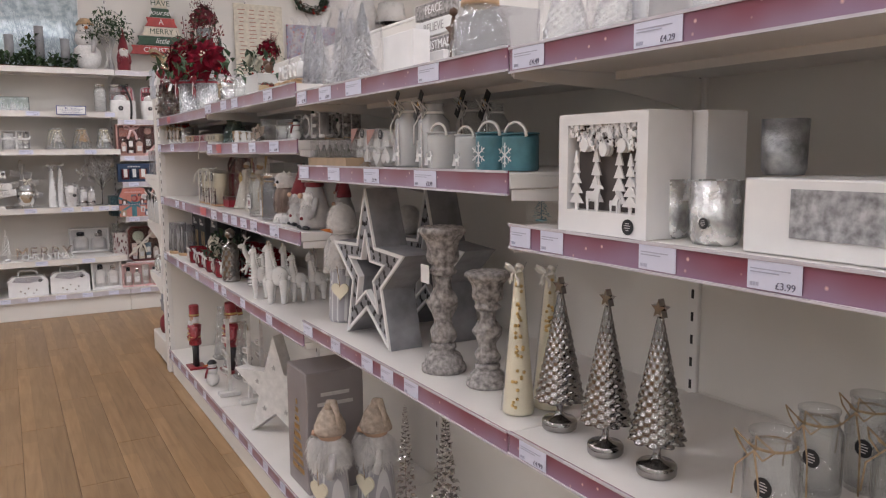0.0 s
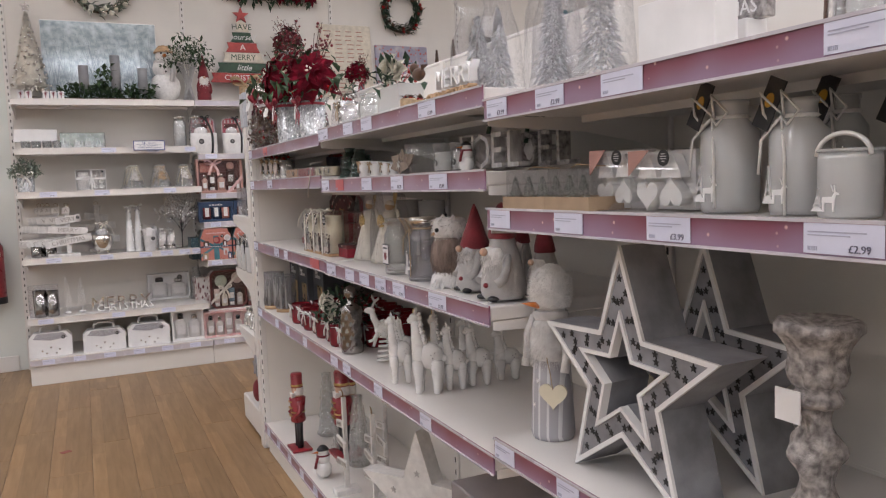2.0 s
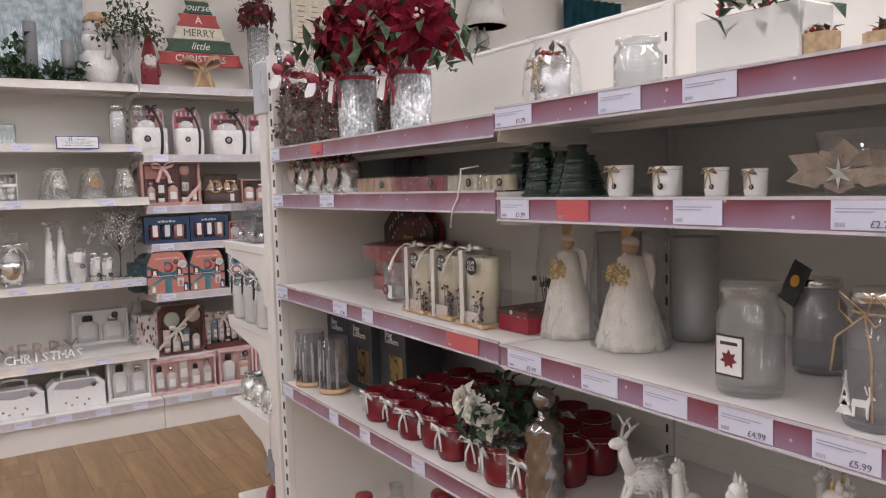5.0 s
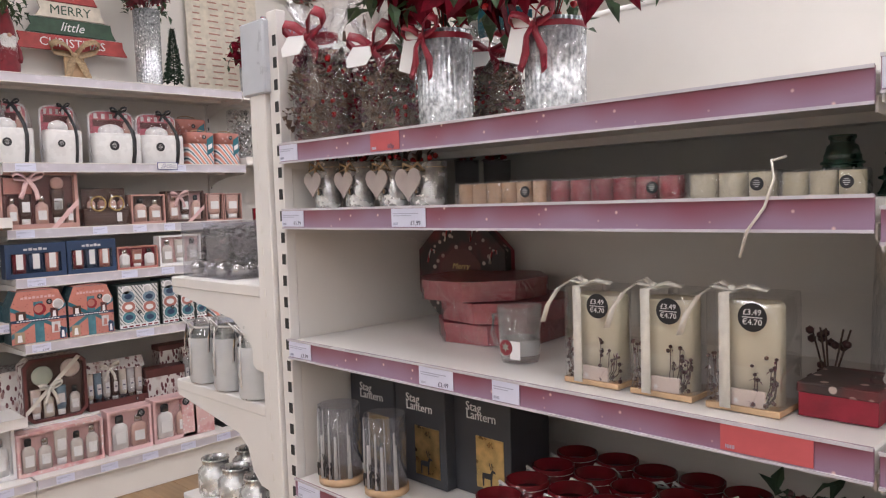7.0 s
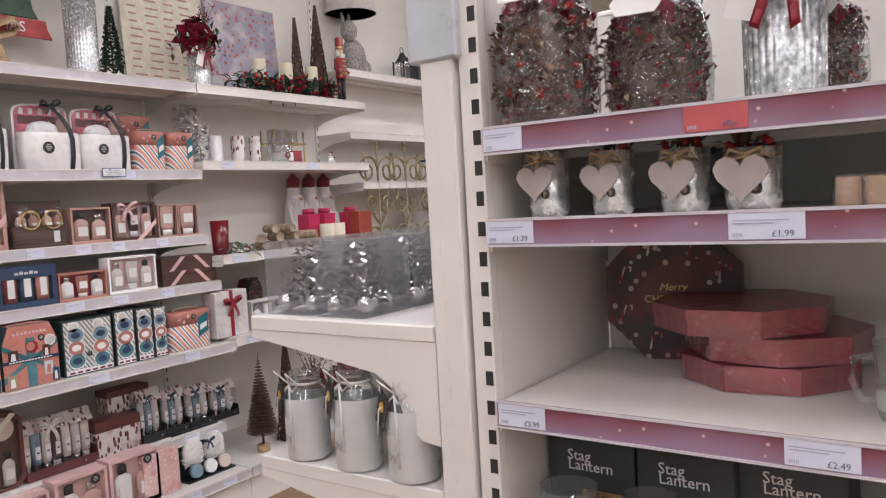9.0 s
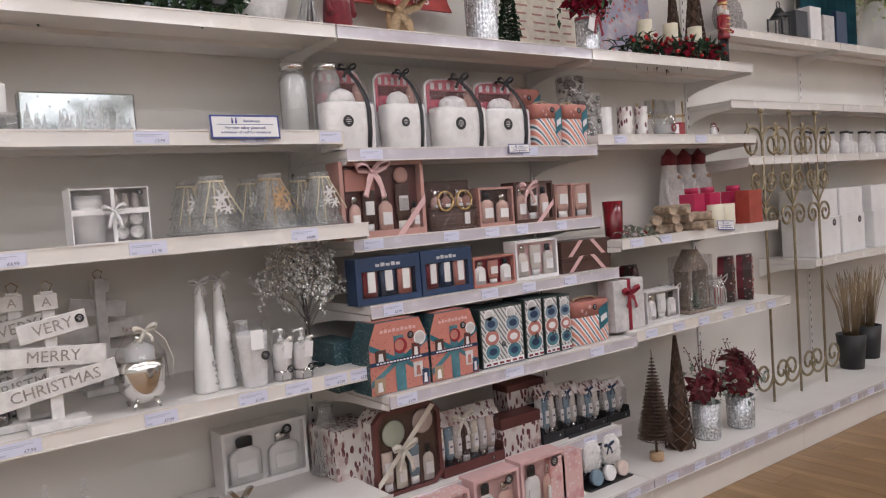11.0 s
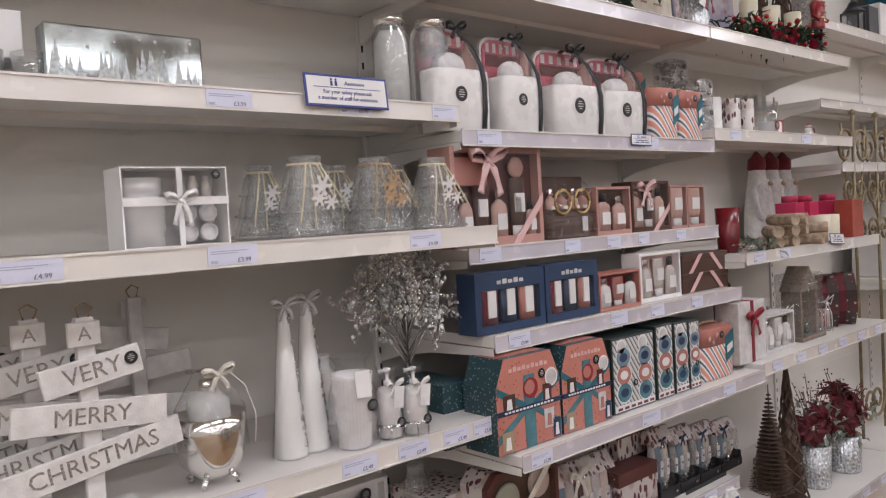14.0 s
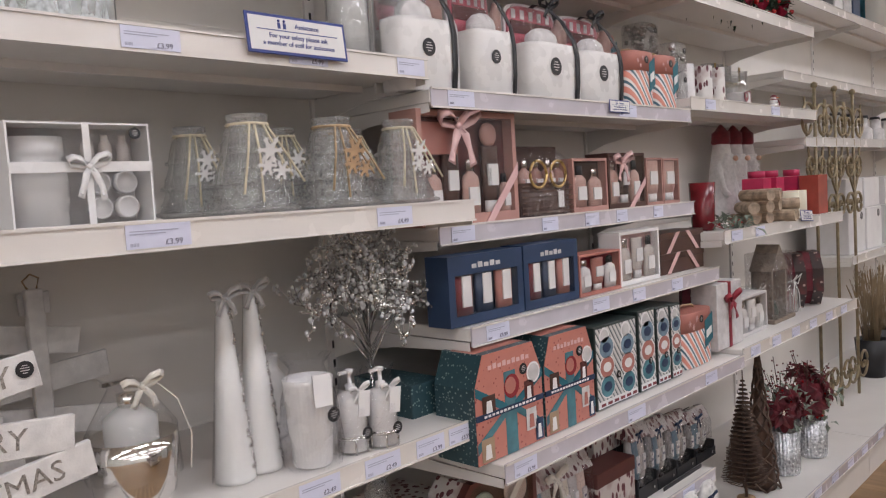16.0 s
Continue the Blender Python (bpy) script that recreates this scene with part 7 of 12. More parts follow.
def papercut_box(w, d, h, label):
    t = thing("papercut_lightbox", label, "light box", "papercut boxes")
    b = bm_new()
    e = w * 0.11
    box(b, -w / 2, w / 2, -d / 2 + 0.03, d / 2, 0, h)
    box(b, -w / 2, -w / 2 + e, -d / 2, -d / 2 + 0.03, 0, h)
    box(b, w / 2 - e, w / 2, -d / 2, -d / 2 + 0.03, 0, h)
    box(b, -w / 2 + e, w / 2 - e, -d / 2, -d / 2 + 0.03, 0, e * 1.6)
    box(b, -w / 2 + e, w / 2 - e, -d / 2, -d / 2 + 0.03, h - e * 0.8, h)
    part("frame", b, PAPERW, t)
    # backing coloured dark to stand for the shade behind the paper layers
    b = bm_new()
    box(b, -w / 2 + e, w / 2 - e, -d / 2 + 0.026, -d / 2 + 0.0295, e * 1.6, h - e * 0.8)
    part("backing", b, mat("recess_shade_card", (0.10, 0.085, 0.08), 0.8), t)
    for layer in range(2):
        b = bm_new()
        y0, y1 = (-d / 2 + 0.004, -d / 2 + 0.006) if layer == 0 else (-d / 2 + 0.014, -d / 2 + 0.016)
        if layer == 0:
            deer(b, y0, y1, -w * 0.1, e * 1.6, h * 0.2)
            deer(b, y0, y1, w * 0.14, e * 1.6, h * 0.12)
        for x, hh in ((-0.3, 0.48), (0.31, 0.45)) if layer == 0 else ((-0.12, 0.62), (0.14, 0.58), (0.33, 0.5)):
            for q in range(5):
                z = e * 1.6 + h * hh * (0.12 + 0.18 * q)
                s = w * 0.085 * (1 - 0.17 * q)
                prism(b, [(x * w - s, z), (x * w + s, z), (x * w, z + h * hh * 0.22)], y0 - 0.0003 * q - 0.0001, y1)
            prism(b, [(x * w - 0.003, e * 1.5), (x * w + 0.003, e * 1.5), (x * w + 0.003, e * 1.6 + h * hh * 0.2), (x * w - 0.003, e * 1.6 + h * hh * 0.2)], y0, y1)
        for k in range(70):
            cx, cz = random.uniform(-0.38, 0.38) * w, h - e * 0.8 - random.uniform(0.0, 1.0) ** 1.6 * 0.2 * h
            prism(b, [(cx + 0.007 * math.cos(a) * (1 if j % 2 else 0.4), cz + 0.007 * math.sin(a) * (1 if j % 2 else 0.4)) for j, a in enumerate([math.pi * q / 4 for q in range(8)])], y0 - 0.00003 * k - 0.0002, y1 - 0.00002 * k)
        for cx, cz in ((-0.2, 0.74), (0.02, 0.70), (0.22, 0.73)):
            prism(b, [(cx * w + w * 0.045 * math.cos(a), cz * h + w * 0.055 * math.sin(a)) for a in [math.pi * q / 5 for q in range(10)]], y0 - 0.0026, y1)
        tagged(part("paper_layer", b, PAPERW, t), kind="stuff")
    sticker(t, w * 0.32, -d / 2 - 0.001, e * 0.75, 0.012)
    return t


def bagged(t, w, d, h):
    """Loose cellophane bag round a thing."""
    b = bm_new()
    lathe(b, [(w * 0.5, 0), (w * 0.58, h * 0.2), (w * 0.5, h * 0.7), (w * 0.3, h * 1.0), (w * 0.45, h * 1.12)], 20, squash=d / w, cap=False, wobble=lambda a, z: 1 + 0.07 * math.sin(6 * a + 18 * z))
    part("cellophane", b, WRAP, t, "crinkled clear cellophane")
    return t


def spiky_tree(w, h, material, label, name="tinsel_tree", n=300, foot=None, trunk=None, group="", lsize=0.12):
    t = thing(name, label, "ornamental tree", group)
    b = bm_new()
    tube(b, [(0, 0, 0), (0, 0, h * 0.97)], w * 0.03, 6, 0.3)
    part("trunk", b, trunk or material, t)
    b = bm_new()
    for k in range(n):
        f = (k + random.random()) / n
        z = h * (0.14 + 0.84 * f)
        a = k * 2.399
        r = w / 2 * (1 - f) ** 0.9
        q = r * random.uniform(0.55, 1.0)
        leaf(b, (q * 0.55 * math.cos(a), q * 0.55 * math.sin(a), z), (math.cos(a), math.sin(a), -0.35 + random.uniform(-0.3, 0.3)), q * 0.5 + w * 0.05, w * lsize, 0.2)
    tagged(part("tinsel", b, material, t), kind="stuff")
    b = bm_new()
    lathe(b, [(0, 0), (w * 0.28, 0), (w * 0.26, h * 0.05), (w * 0.1, h * 0.07), (0, h * 0.07)], 16)
    part("foot", b, foot or material, t)
    return t


def ring_tree(w, h, material, label, rings=24, foot=None):
    """Stacked rings of thin wooden slats narrowing to a tip, on a log foot."""
    t = thing("slatted_tree", label, "ornamental tree", "brown ornamental trees")
    for j in range(rings):
        f = j / rings
        r = w / 2 * (1 - f) + 0.005
        z = h * (0.19 + 0.76 * f)
        b = bm_new()
        n = 26
        for k in range(n):
            a = 2 * math.pi * (k + 0.5 * (j % 2)) / n
            q = random.uniform(0.9, 1.05)
            tube(b, [(0.1 * r * math.cos(a), 0.1 * r * math.sin(a), z), (r * q * math.cos(a), r * q * math.sin(a), z + r * 0.07)], 0.0022, 4, 0.8)
        tube(b, [(r * 0.8 * math.cos(a), r * 0.8 * math.sin(a), z + 0.002) for a in [math.pi * k / 8 for k in range(17)]], 0.0018, 4)
        part("slat_ring", b, material, t)
    b = bm_new()
    tube(b, [(0, 0, 0), (0, 0, h)], w * 0.04, 8, 0.3)
    part("trunk", b, WOODD, t)
    b = bm_new()
    lathe(b, [(0, 0), (w * 0.2, 0), (w * 0.205, h * 0.035), (w * 0.2, h * 0.07), (0, h * 0.07)], 18)
    part("foot", b, foot or WOODN, t)
    return t


def twig_cone(w, h, label, material=None):
    t = thing("twig_cone", label, "ornamental tree", "brown ornamental trees")
    b = bm_new()
    for s in (1, -1):
        for o in range(5):
            pts = []
            for k in range(48):
                f = k / 47
                a = s * (f * 11 + o * 1.256)
                r = w / 2 * (1 - f) + 0.004
                pts.append((r * math.cos(a), r * math.sin(a), h * f))
            tube(b, pts, 0.0045, 5)
    part("twig_weave", b, material or TWIG, t)
    b = bm_new()
    lathe(b, [(0, 0), (w * 0.44, 0), (0, h * 0.98)], 14)
    part("core", b, WOODD, t)
    return t


def cone_candle(w, h, label, material=None, bow_m=None, group="cone candles"):
    t = thing("cone_candle", label, "cone candle", group)
    b = bm_new()
    lathe(b, [(0, 0), (w / 2, 0), (w * 0.5, h * 0.02), (w * 0.13, h * 0.93), (0, h * 0.94)], 20)
    part("cone", b, material or WAX, t)
    b = bm_new()
    for k in range(40):
        f = random.random() * 0.85
        a = random.uniform(-0.4, 0.5)
        r = w / 2 * (1 - f * 0.78)
        ball(b, (r * math.sin(a + 0.9), -r * math.cos(a + 0.9), h * (0.05 + f)), 0.004, 4)
    tagged(part("glitter", b, SILVER if material is WAXW else GOLD, t), kind="stuff")
    b = bm_new()
    lathe(b, [(w * 0.54, 0), (w * 0.15, h * 0.96), (w * 0.24, h * 1.0)], 14, cap=False, wobble=lambda a, z: 1 + 0.06 * math.sin(5 * a + 30 * z))
    part("cellophane", b, FILM, t)
    bow(t, 0, -w * 0.12, h * 0.94, w * 0.8, bow_m or CREAMF, 0.5)
    return t


def plank_sign(lines, w, h, label, post=True):
    """White post with crossing name boards; lines: (text, width, height, z, tilt, x)."""
    t = thing("christmas_board_sign", label, "board sign", "white board signs")
    b = bm_new()
    box(b, -w * 0.06, w * 0.06, -0.006, 0.012, 0, h * 0.93, 0.002)
    part("post", b, WOODW, t)
    b = bm_new()
    box(b, -w * 0.28, w * 0.28, -0.05, 0.05, 0, 0.022, 0.003)
    part("foot", b, WOODW, t)
    for text, bw, bh, z, tilt, x in lines:
        b = bm_new()
        box(b, -bw / 2, bw / 2, -0.005, 0.005, -bh / 2, bh / 2, 0.0015)
        o = part("board", b, WOODW, t)
        o.matrix_basis = pose(x, -0.013, z, 0, tilt, 0)
        words(text, bh * 0.82, mat("silver_glitter", (0.36, 0.33, 0.30), 0.35, 0.5, vary=0.4, scale=300, bump=0.3) if "silver_glitter" not in bpy.data.materials else bpy.data.materials["silver_glitter"], o, pose(0, -0.0058, 0))
    b = bm_new()
    tube(b, [(-w * 0.03, 0, h * 0.93), (-w * 0.05, 0, h * 0.98), (0, -0.004, h * 1.0), (w * 0.06, 0, h * 0.97), (w * 0.03, 0, h * 0.93)], 0.002, 5)
    part("jute_cord", b, JUTE, t)
    if w > 0.2:
        sticker(t, w * 0.27, -0.0195, h * 0.725, 0.012)
    return t


def tree_sign(w, h, label):
    t = thing("wooden_tree_sign", label, "wall sign")
    rows = (("HAVE", 0.22, CREAMW, GREENW), ("yourself", 0.34, GREENW, PAPERW), ("A", 0.50, SIGNRED, PAPERW), ("MERRY", 0.62, CREAMW, GREENW), ("little", 0.80, GREENW, PAPERW), ("CHRISTMAS", 1.0, SIGNRED, PAPERW))
    z = h * 0.80
    for text, f, m, ink in rows:
        bh = h * 0.098
        b = bm_new()
        ww = w * f
        prism(b, [(-ww / 2, -bh / 2), (-ww / 2 + bh * 0.35, 0), (-ww / 2 + bh * 0.2, bh / 2), (ww / 2 - bh * 0.3, bh / 2), (ww / 2 - bh * 0.25, 0), (ww / 2, -bh / 2)], -0.008, 0.004)
        o = part("board", b, m, t)
        o.matrix_basis = pose(0, 0, z)
        words(text, bh * (0.85 if len(text) < 9 else 0.8), ink, o, pose(0, -0.0088, 0), shear=0.35 if text in ("yourself", "little") else 0)
        z -= bh * 1.07
    b = bm_new()
    prism(b, star_pts(w * 0.125), -0.01, 0.004, Matrix.Translation((0, 0, h * 0.92)))
    part("star", b, SIGNRED, t)
    b = bm_new()
    box(b, -w * 0.09, w * 0.09, -0.008, 0.006, 0, h * 0.22, 0.002)
    part("trunk", b, WOODN, t)
    bow(t, 0, -0.012, h * 0.2, w * 0.4, JUTE, 0.8, "jute_bow")
    return t


def wreath(R, label, leafm, extra, n=420, thick=0.28):
    t = thing("wreath", label, "wreath", "wreaths")
    b = bm_new()
    for k in range(n):
        a = random.uniform(0, 6.283)
        q = R * (1 - thick * random.uniform(0, 1))
        p = Vector((q * math.cos(a), random.uniform(-0.06, 0.01), q * math.sin(a)))
        leaf(b, p, Vector((-math.sin(a), -0.5, math.cos(a))) + rand_dir() * 0.8, R * 0.28, R * 0.1)
    tagged(part("foliage", b, leafm, t), kind="stuff")
    b = bm_new()
    for k in range(30):
        a = 2 * math.pi * k / 30
        tube(b, [(R * 0.86 * math.cos(a), 0, R * 0.86 * math.sin(a)), (R * 0.86 * math.cos(a + 0.22), 0, R * 0.86 * math.sin(a + 0.22))], R * 0.07, 5)
    part("ring", b, TWIG, t)
    for m, cnt, s in extra:
        b = bm_new()
        for k in range(cnt):
            a = random.uniform(0, 6.283)
            q = R * random.uniform(0.74, 0.98)
            ball(b, (q * math.cos(a), -0.05, q * math.sin(a)), s, 4 if s < 0.014 else 8)
        tagged(part("trimmings", b, m, t), kind="stuff")
    return t


def gift_bag(w, d, h, label):
    """White handbag-shaped gift set with a top handle."""
    t = thing("handbag_gift_set", label, "gift set", "white handbag gift sets")
    b = bm_new()
    prism(b, [(-w / 2, 0), (w / 2, 0), (w * 0.5, h * 0.62), (w * 0.38, h * 0.78), (-w * 0.38, h * 0.78), (-w * 0.5, h * 0.62)], -d / 2, d / 2)
    part("bag", b, PAPERW, t)
    b = bm_new()
    tube(b, [(-w * 0.24, 0, h * 0.76), (-w * 0.22, 0, h * 0.94), (-w * 0.12, 0, h), (w * 0.12, 0, h), (w * 0.22, 0, h * 0.94), (w * 0.24, 0, h * 0.76)], 0.008, 7)
    part("handle", b, PAPERW, t)
    b = bm_new()
    prism(b, [(-w * 0.4, h * 0.6), (-w * 0.3, h * 0.76), (w * 0.3, h * 0.76), (w * 0.4, h * 0.6), (0, h * 0.52)], -d / 2 - 0.004, -d / 2 - 0.001)
    part("film_window", b, SMOKE, t)
    b = bm_new()
    for x, z in ((-0.2, 0.2), (0.0, 0.3), (0.2, 0.22), (-0.1, 0.12), (0.12, 0.1)):
        prism(b, star_pts(0.009), -d / 2 - 0.002, -d / 2 - 0.0005, Matrix.Translation((x * w, 0, z * h)))
    part("silver_motifs", b, SILVER, t)
    sticker(t, w * 0.3, -d / 2 - 0.002, h * 0.6, 0.013)
    return t


def spa_set(w, d, h, label):
    """White rounded tub with sponge and printed arched card under a film dome, tied with black ribbon."""
    t = thing("bath_gift_set", label, "gift set", "white bath gift sets")
    b = bm_new()
    loft(b, [(w * 0.45, d * 0.42, 0, 0, -d * 0.05), (w * 0.49, d * 0.46, 0.004, 0, -d * 0.05), (w * 0.5, d * 0.47, h * 0.3, 0, -d * 0.05), (w * 0.5, d * 0.47, h * 0.52, 0, -d * 0.05), (w * 0.49, d * 0.46, h * 0.555, 0, -d * 0.05), (w * 0.44, d * 0.4, h * 0.56, 0, -d * 0.05)], 40, 3.6)
    part("tub", b, CERAM, t)

    def arch(q, z0, y0, y1, name, m, top=0.98):
        b = bm_new()
        pts = [(-w * q, z0)] + [(w * q * math.copysign(abs(math.cos(a)) ** 0.6, math.cos(a)), h * 0.8 + h * (top - 0.8) * math.sin(a) ** 0.6) for a in [math.pi - math.pi * k / 16 for k in range(1, 16)]] + [(w * q, z0)]
        prism(b, pts, y0, y1)
        return part(name, b, m, t)
    arch(0.48, h * 0.02, d * 0.43, d * 0.5, "backing_card", PAPERW, 1.0)
    arch(0.44, h * 0.5, d * 0.38, d * 0.425, "pink_header", PINKH, 0.97)
    b = bm_new()
    for k in range(5):
        box(b, (-0.36 + 0.16 * k) * w, (-0.29 + 0.16 * k) * w, d * 0.365, d * 0.38, h * 0.84, h * 0.93)
    tagged(part("header_stripes", b, PAPERW, t), kind="stuff")
    b = bm_new()
    box(b, -w * 0.38, w * 0.38, d * 0.355, d * 0.378, h * 0.7, h * 0.82)
    part("dark_panel", b, BURG, t)
    b = bm_new()
    ball(b, (-0.1 * w, -d * 0.08, h * 0.6), 1, 8, (w * 0.27, d * 0.3, h * 0.13))
    part("sponge", b, FUR, t)
    b = bm_new()
    lathe(b, [(0, 0), (w * 0.09, 0), (w * 0.095, h * 0.2), (w * 0.05, h * 0.25), (w * 0.04, h * 0.3), (0, h * 0.3)], 14, (w * 0.26, -d * 0.05, h * 0.54))
    part("lotion_bottle", b, LOTION, t)
    b = bm_new()
    strap(b, [(w * 0.22, -d * 0.1, -0.001 + 0.002), (w * 0.26, -d * 0.53, h * 0.01), (w * 0.29, -d * 0.545, h * 0.2), (w * 0.3, -d * 0.54, h * 0.45), (w * 0.27, -d * 0.5, h * 0.6), (w * 0.18, -d * 0.3, h * 0.8), (w * 0.08, -d * 0.02, h * 0.95), (w * 0.04, d * 0.3, h * 1.0), (w * 0.04, d * 0.51, h * 0.96)], w * 0.085, (1, 0, 0.05))
    part("ribbon", b, BLACK, t, "black satin ribbon")
    bow(t, w * 0.08, -d * 0.02, h * 0.95, w * 0.32, BLACK, 0.4)
    b = bm_new()
    loft(b, [(w * 0.49, d * 0.46, h * 0.556, 0, -d * 0.05), (w * 0.49, d * 0.42, h * 0.66, 0, 0.0), (w * 0.47, d * 0.3, h * 0.82, 0, d * 0.12), (w * 0.4, d * 0.12, h * 0.95, 0, d * 0.28), (w * 0.28, d * 0.04, h * 0.985, 0, d * 0.34)], 40, 3.2)
    part("film_dome", b, WRAP, t, "clear film dome")
    sticker(t, -w * 0.12, -d * 0.52 - 0.001, h * 0.33, w * 0.1)
    return t


def house_box(w, d, h, label):
    """House-shaped card box: coral dotted front with crossed teal ribbons printed on it, a thin name band and dark dotted sides."""
    t = thing("house_gift_box", label, "gift box", "house-shaped gift boxes")
    ch = w * 0.13
    b = bm_new()
    prism(b, [(-w / 2, 0), (w / 2, 0), (w / 2, h * 0.66), (w / 2 - ch, h * 0.94), (-w / 2 + ch, h * 0.94), (-w / 2, h * 0.66)], -d / 2 + 0.001, d / 2)
    part("carton", b, TEALDOT, t, "dark teal dotted card sides")
    b = bm_new()
    prism(b, [(-w / 2 + ch * 1.0, h * 0.941), (w / 2 - ch, h * 0.941), (w * 0.2, h * 0.965), (-w * 0.2, h * 0.965)], -d * 0.3, d * 0.3)
    part("closing_flap", b, CORAL, t)
    y = -d / 2
    b = bm_new()
    prism(b, [(-w / 2, 0.001), (w / 2, 0.001), (w / 2, h * 0.66), (w / 2 - ch, h * 0.94), (-w / 2 + ch, h * 0.94), (-w / 2, h * 0.66)], y - 0.0006, y + 0.0008)
    part("front", b, HOUSEP, t, "coral printed front")

    def flat(pts, m, k=1, name="printed_motif"):
        print_shape(t, [(x * w, z * h) for x, z in pts], y - 0.0006 * k - 0.0002, m, name)

    def disc(x, z, r, m, k):
        print_shape(t, [(x * w + r * w * math.cos(a), z * h + r * w * math.sin(a)) for a in [math.pi * q / 9 for q in range(18)]], y - 0.0006 * k - 0.0002, m)
    flat([(-0.085, 0.002), (0.085, 0.002), (0.085, 0.74), (-0.085, 0.74)], TEALC, 1, "printed_ribbon")
    for s in (-1, 1):
        flat([(s * 0.06, 0.38), (s * 0.5, 0.60), (s * 0.5, 0.68), (s * 0.06, 0.46)], TEALDK, 2, "printed_ribbon")
        flat([(s * 0.06, 0.36), (s * 0.5, 0.10), (s * 0.5, 0.19), (s * 0.06, 0.43)], TEALC, 2, "printed_ribbon")
    for x, z, ww, hh, m in ((-0.32, 0.5, 0.09, 0.085, BROWNC), (0.28, 0.5, 0.07, 0.1, BURG), (-0.36, 0.12, 0.09, 0.1, KRAFT), (0.3, 0.24, 0.08, 0.1, GREYL), (0.42, 0.12, 0.06, 0.1, NAVY)):
        flat([(x - ww, z - hh), (x + ww, z - hh), (x + ww, z + hh), (x - ww, z + hh)], m, 3, "printed_picture")
        flat([(x - ww * 0.5, z - hh * 0.8), (x + ww * 0.5, z - hh * 0.8), (x + ww * 0.35, z + hh * 0.45), (x - ww * 0.35, z + hh * 0.45)], PAPERW if m is not GREYL else CORAL, 4, "printed_bottle")
    disc(0.02, 0.6, 0.115, RED, 3)
    disc(0.0, 0.61, 0.08, CORAL, 4)
    disc(0.36, 0.66, 0.105, PAPERW, 3)
    disc(0.36, 0.66, 0.085, GREYL, 4)
    for k in range(9):
        x = (-0.28 + 0.07 * k)
        flat([(x - 0.025, 0.8), (x + 0.025, 0.8), (x + 0.025, 0.835 + 0.012 * (k % 2)), (x - 0.025, 0.835 + 0.012 * (k % 2))], PINK, 1, "faint_print")
    b = bm_new()
    box(b, -w / 2 - 0.0006, w / 2 + 0.0006, y - 0.0038, y - 0.0002, h * 0.385, h * 0.435)
    o = part("name_band", b, NAVY, t)
    b = bm_new()
    for k in range(14):
        box(b, (-0.4 + 0.056 * k) * w, (-0.362 + 0.056 * k) * w, y - 0.0044, y - 0.0038, h * 0.4, h * 0.42)
    tagged(part("small_print", b, PAPERW, o), kind="stuff")
    sticker(t, w * 0.2, y - 0.003, h * 0.72, 0.013)
    return t


def medallion_box(w, d, h, label, cols=2, rows=3):
    """Dark green carton with a slant-striped black and white front, staggered ovals and seals."""
    t = thing("patterned_gift_box", label, "gift box", "patterned gift boxes")
    b = bm_new()
    box(b, -w / 2, w / 2, -d / 2, d / 2, 0, h, 0.002)
    part("carton", b, DARKGREEN, t, "dark green card sides")
    y = -d / 2
    b = bm_new()
    box(b, -w / 2 + 0.006, w / 2 - 0.006, y - 0.0006, y, 0.004, h - 0.006)
    part("striped_front", b, MONOSTRIPE, t)
    b = bm_new()
    box(b, -w / 2 + 0.006, w / 2 - 0.006, y - 0.0012, y - 0.0006, 0.004, h * 0.1)
    part("foot_band", b, PAPERW, t)
    b = bm_new()
    for k in range(cols * 3):
        x = -w * 0.44 + (k + 0.2) * w * 0.9 / (cols * 3)
        box(b, x, x + w * 0.2 / cols, y - 0.0018, y - 0.0012, h * 0.035, h * 0.07)
    tagged(part("foot_print", b, REDF, t), kind="stuff")
    r = min(w / cols * 0.47, h * 0.175)

    def oval(x, z, rx, rz, m, k, name="printed_oval"):
        print_shape(t, [(x + rx * math.cos(a), z + rz * math.sin(a)) for a in [math.pi * s / 9 for s in range(18)]], y - 0.0013 - 0.0006 * k, m, name)
    for i in range(cols):
        x = (-0.5 + (i + 0.5) / cols) * w
        z0 = 0.22 if i % 2 else 0.26
        for j, m in enumerate((TEALC, CORAL, SLATEBLUE)):
            z = h * (z0 + 0.235 * j)
            oval(x, z, r * 0.96, r * 0.82, PAPERW, 0)
            oval(x, z, r * 0.86, r * 0.72, m, 1)
            oval(x, z, r * 0.5, r * 0.34, PAPERW if j == 1 else NAVY, 2)
        oval(x - r * 0.2, h * 0.87, r * 0.62, r * 0.62, PAPERW, 0, "printed_seal")
        oval(x - r * 0.2, h * 0.87, r * 0.46, r * 0.46, GREYL, 1, "printed_seal")
    sticker(t, 0.0 if cols > 1 else w * 0.1, y - 0.0035, h * 0.36, 0.010)
    return t


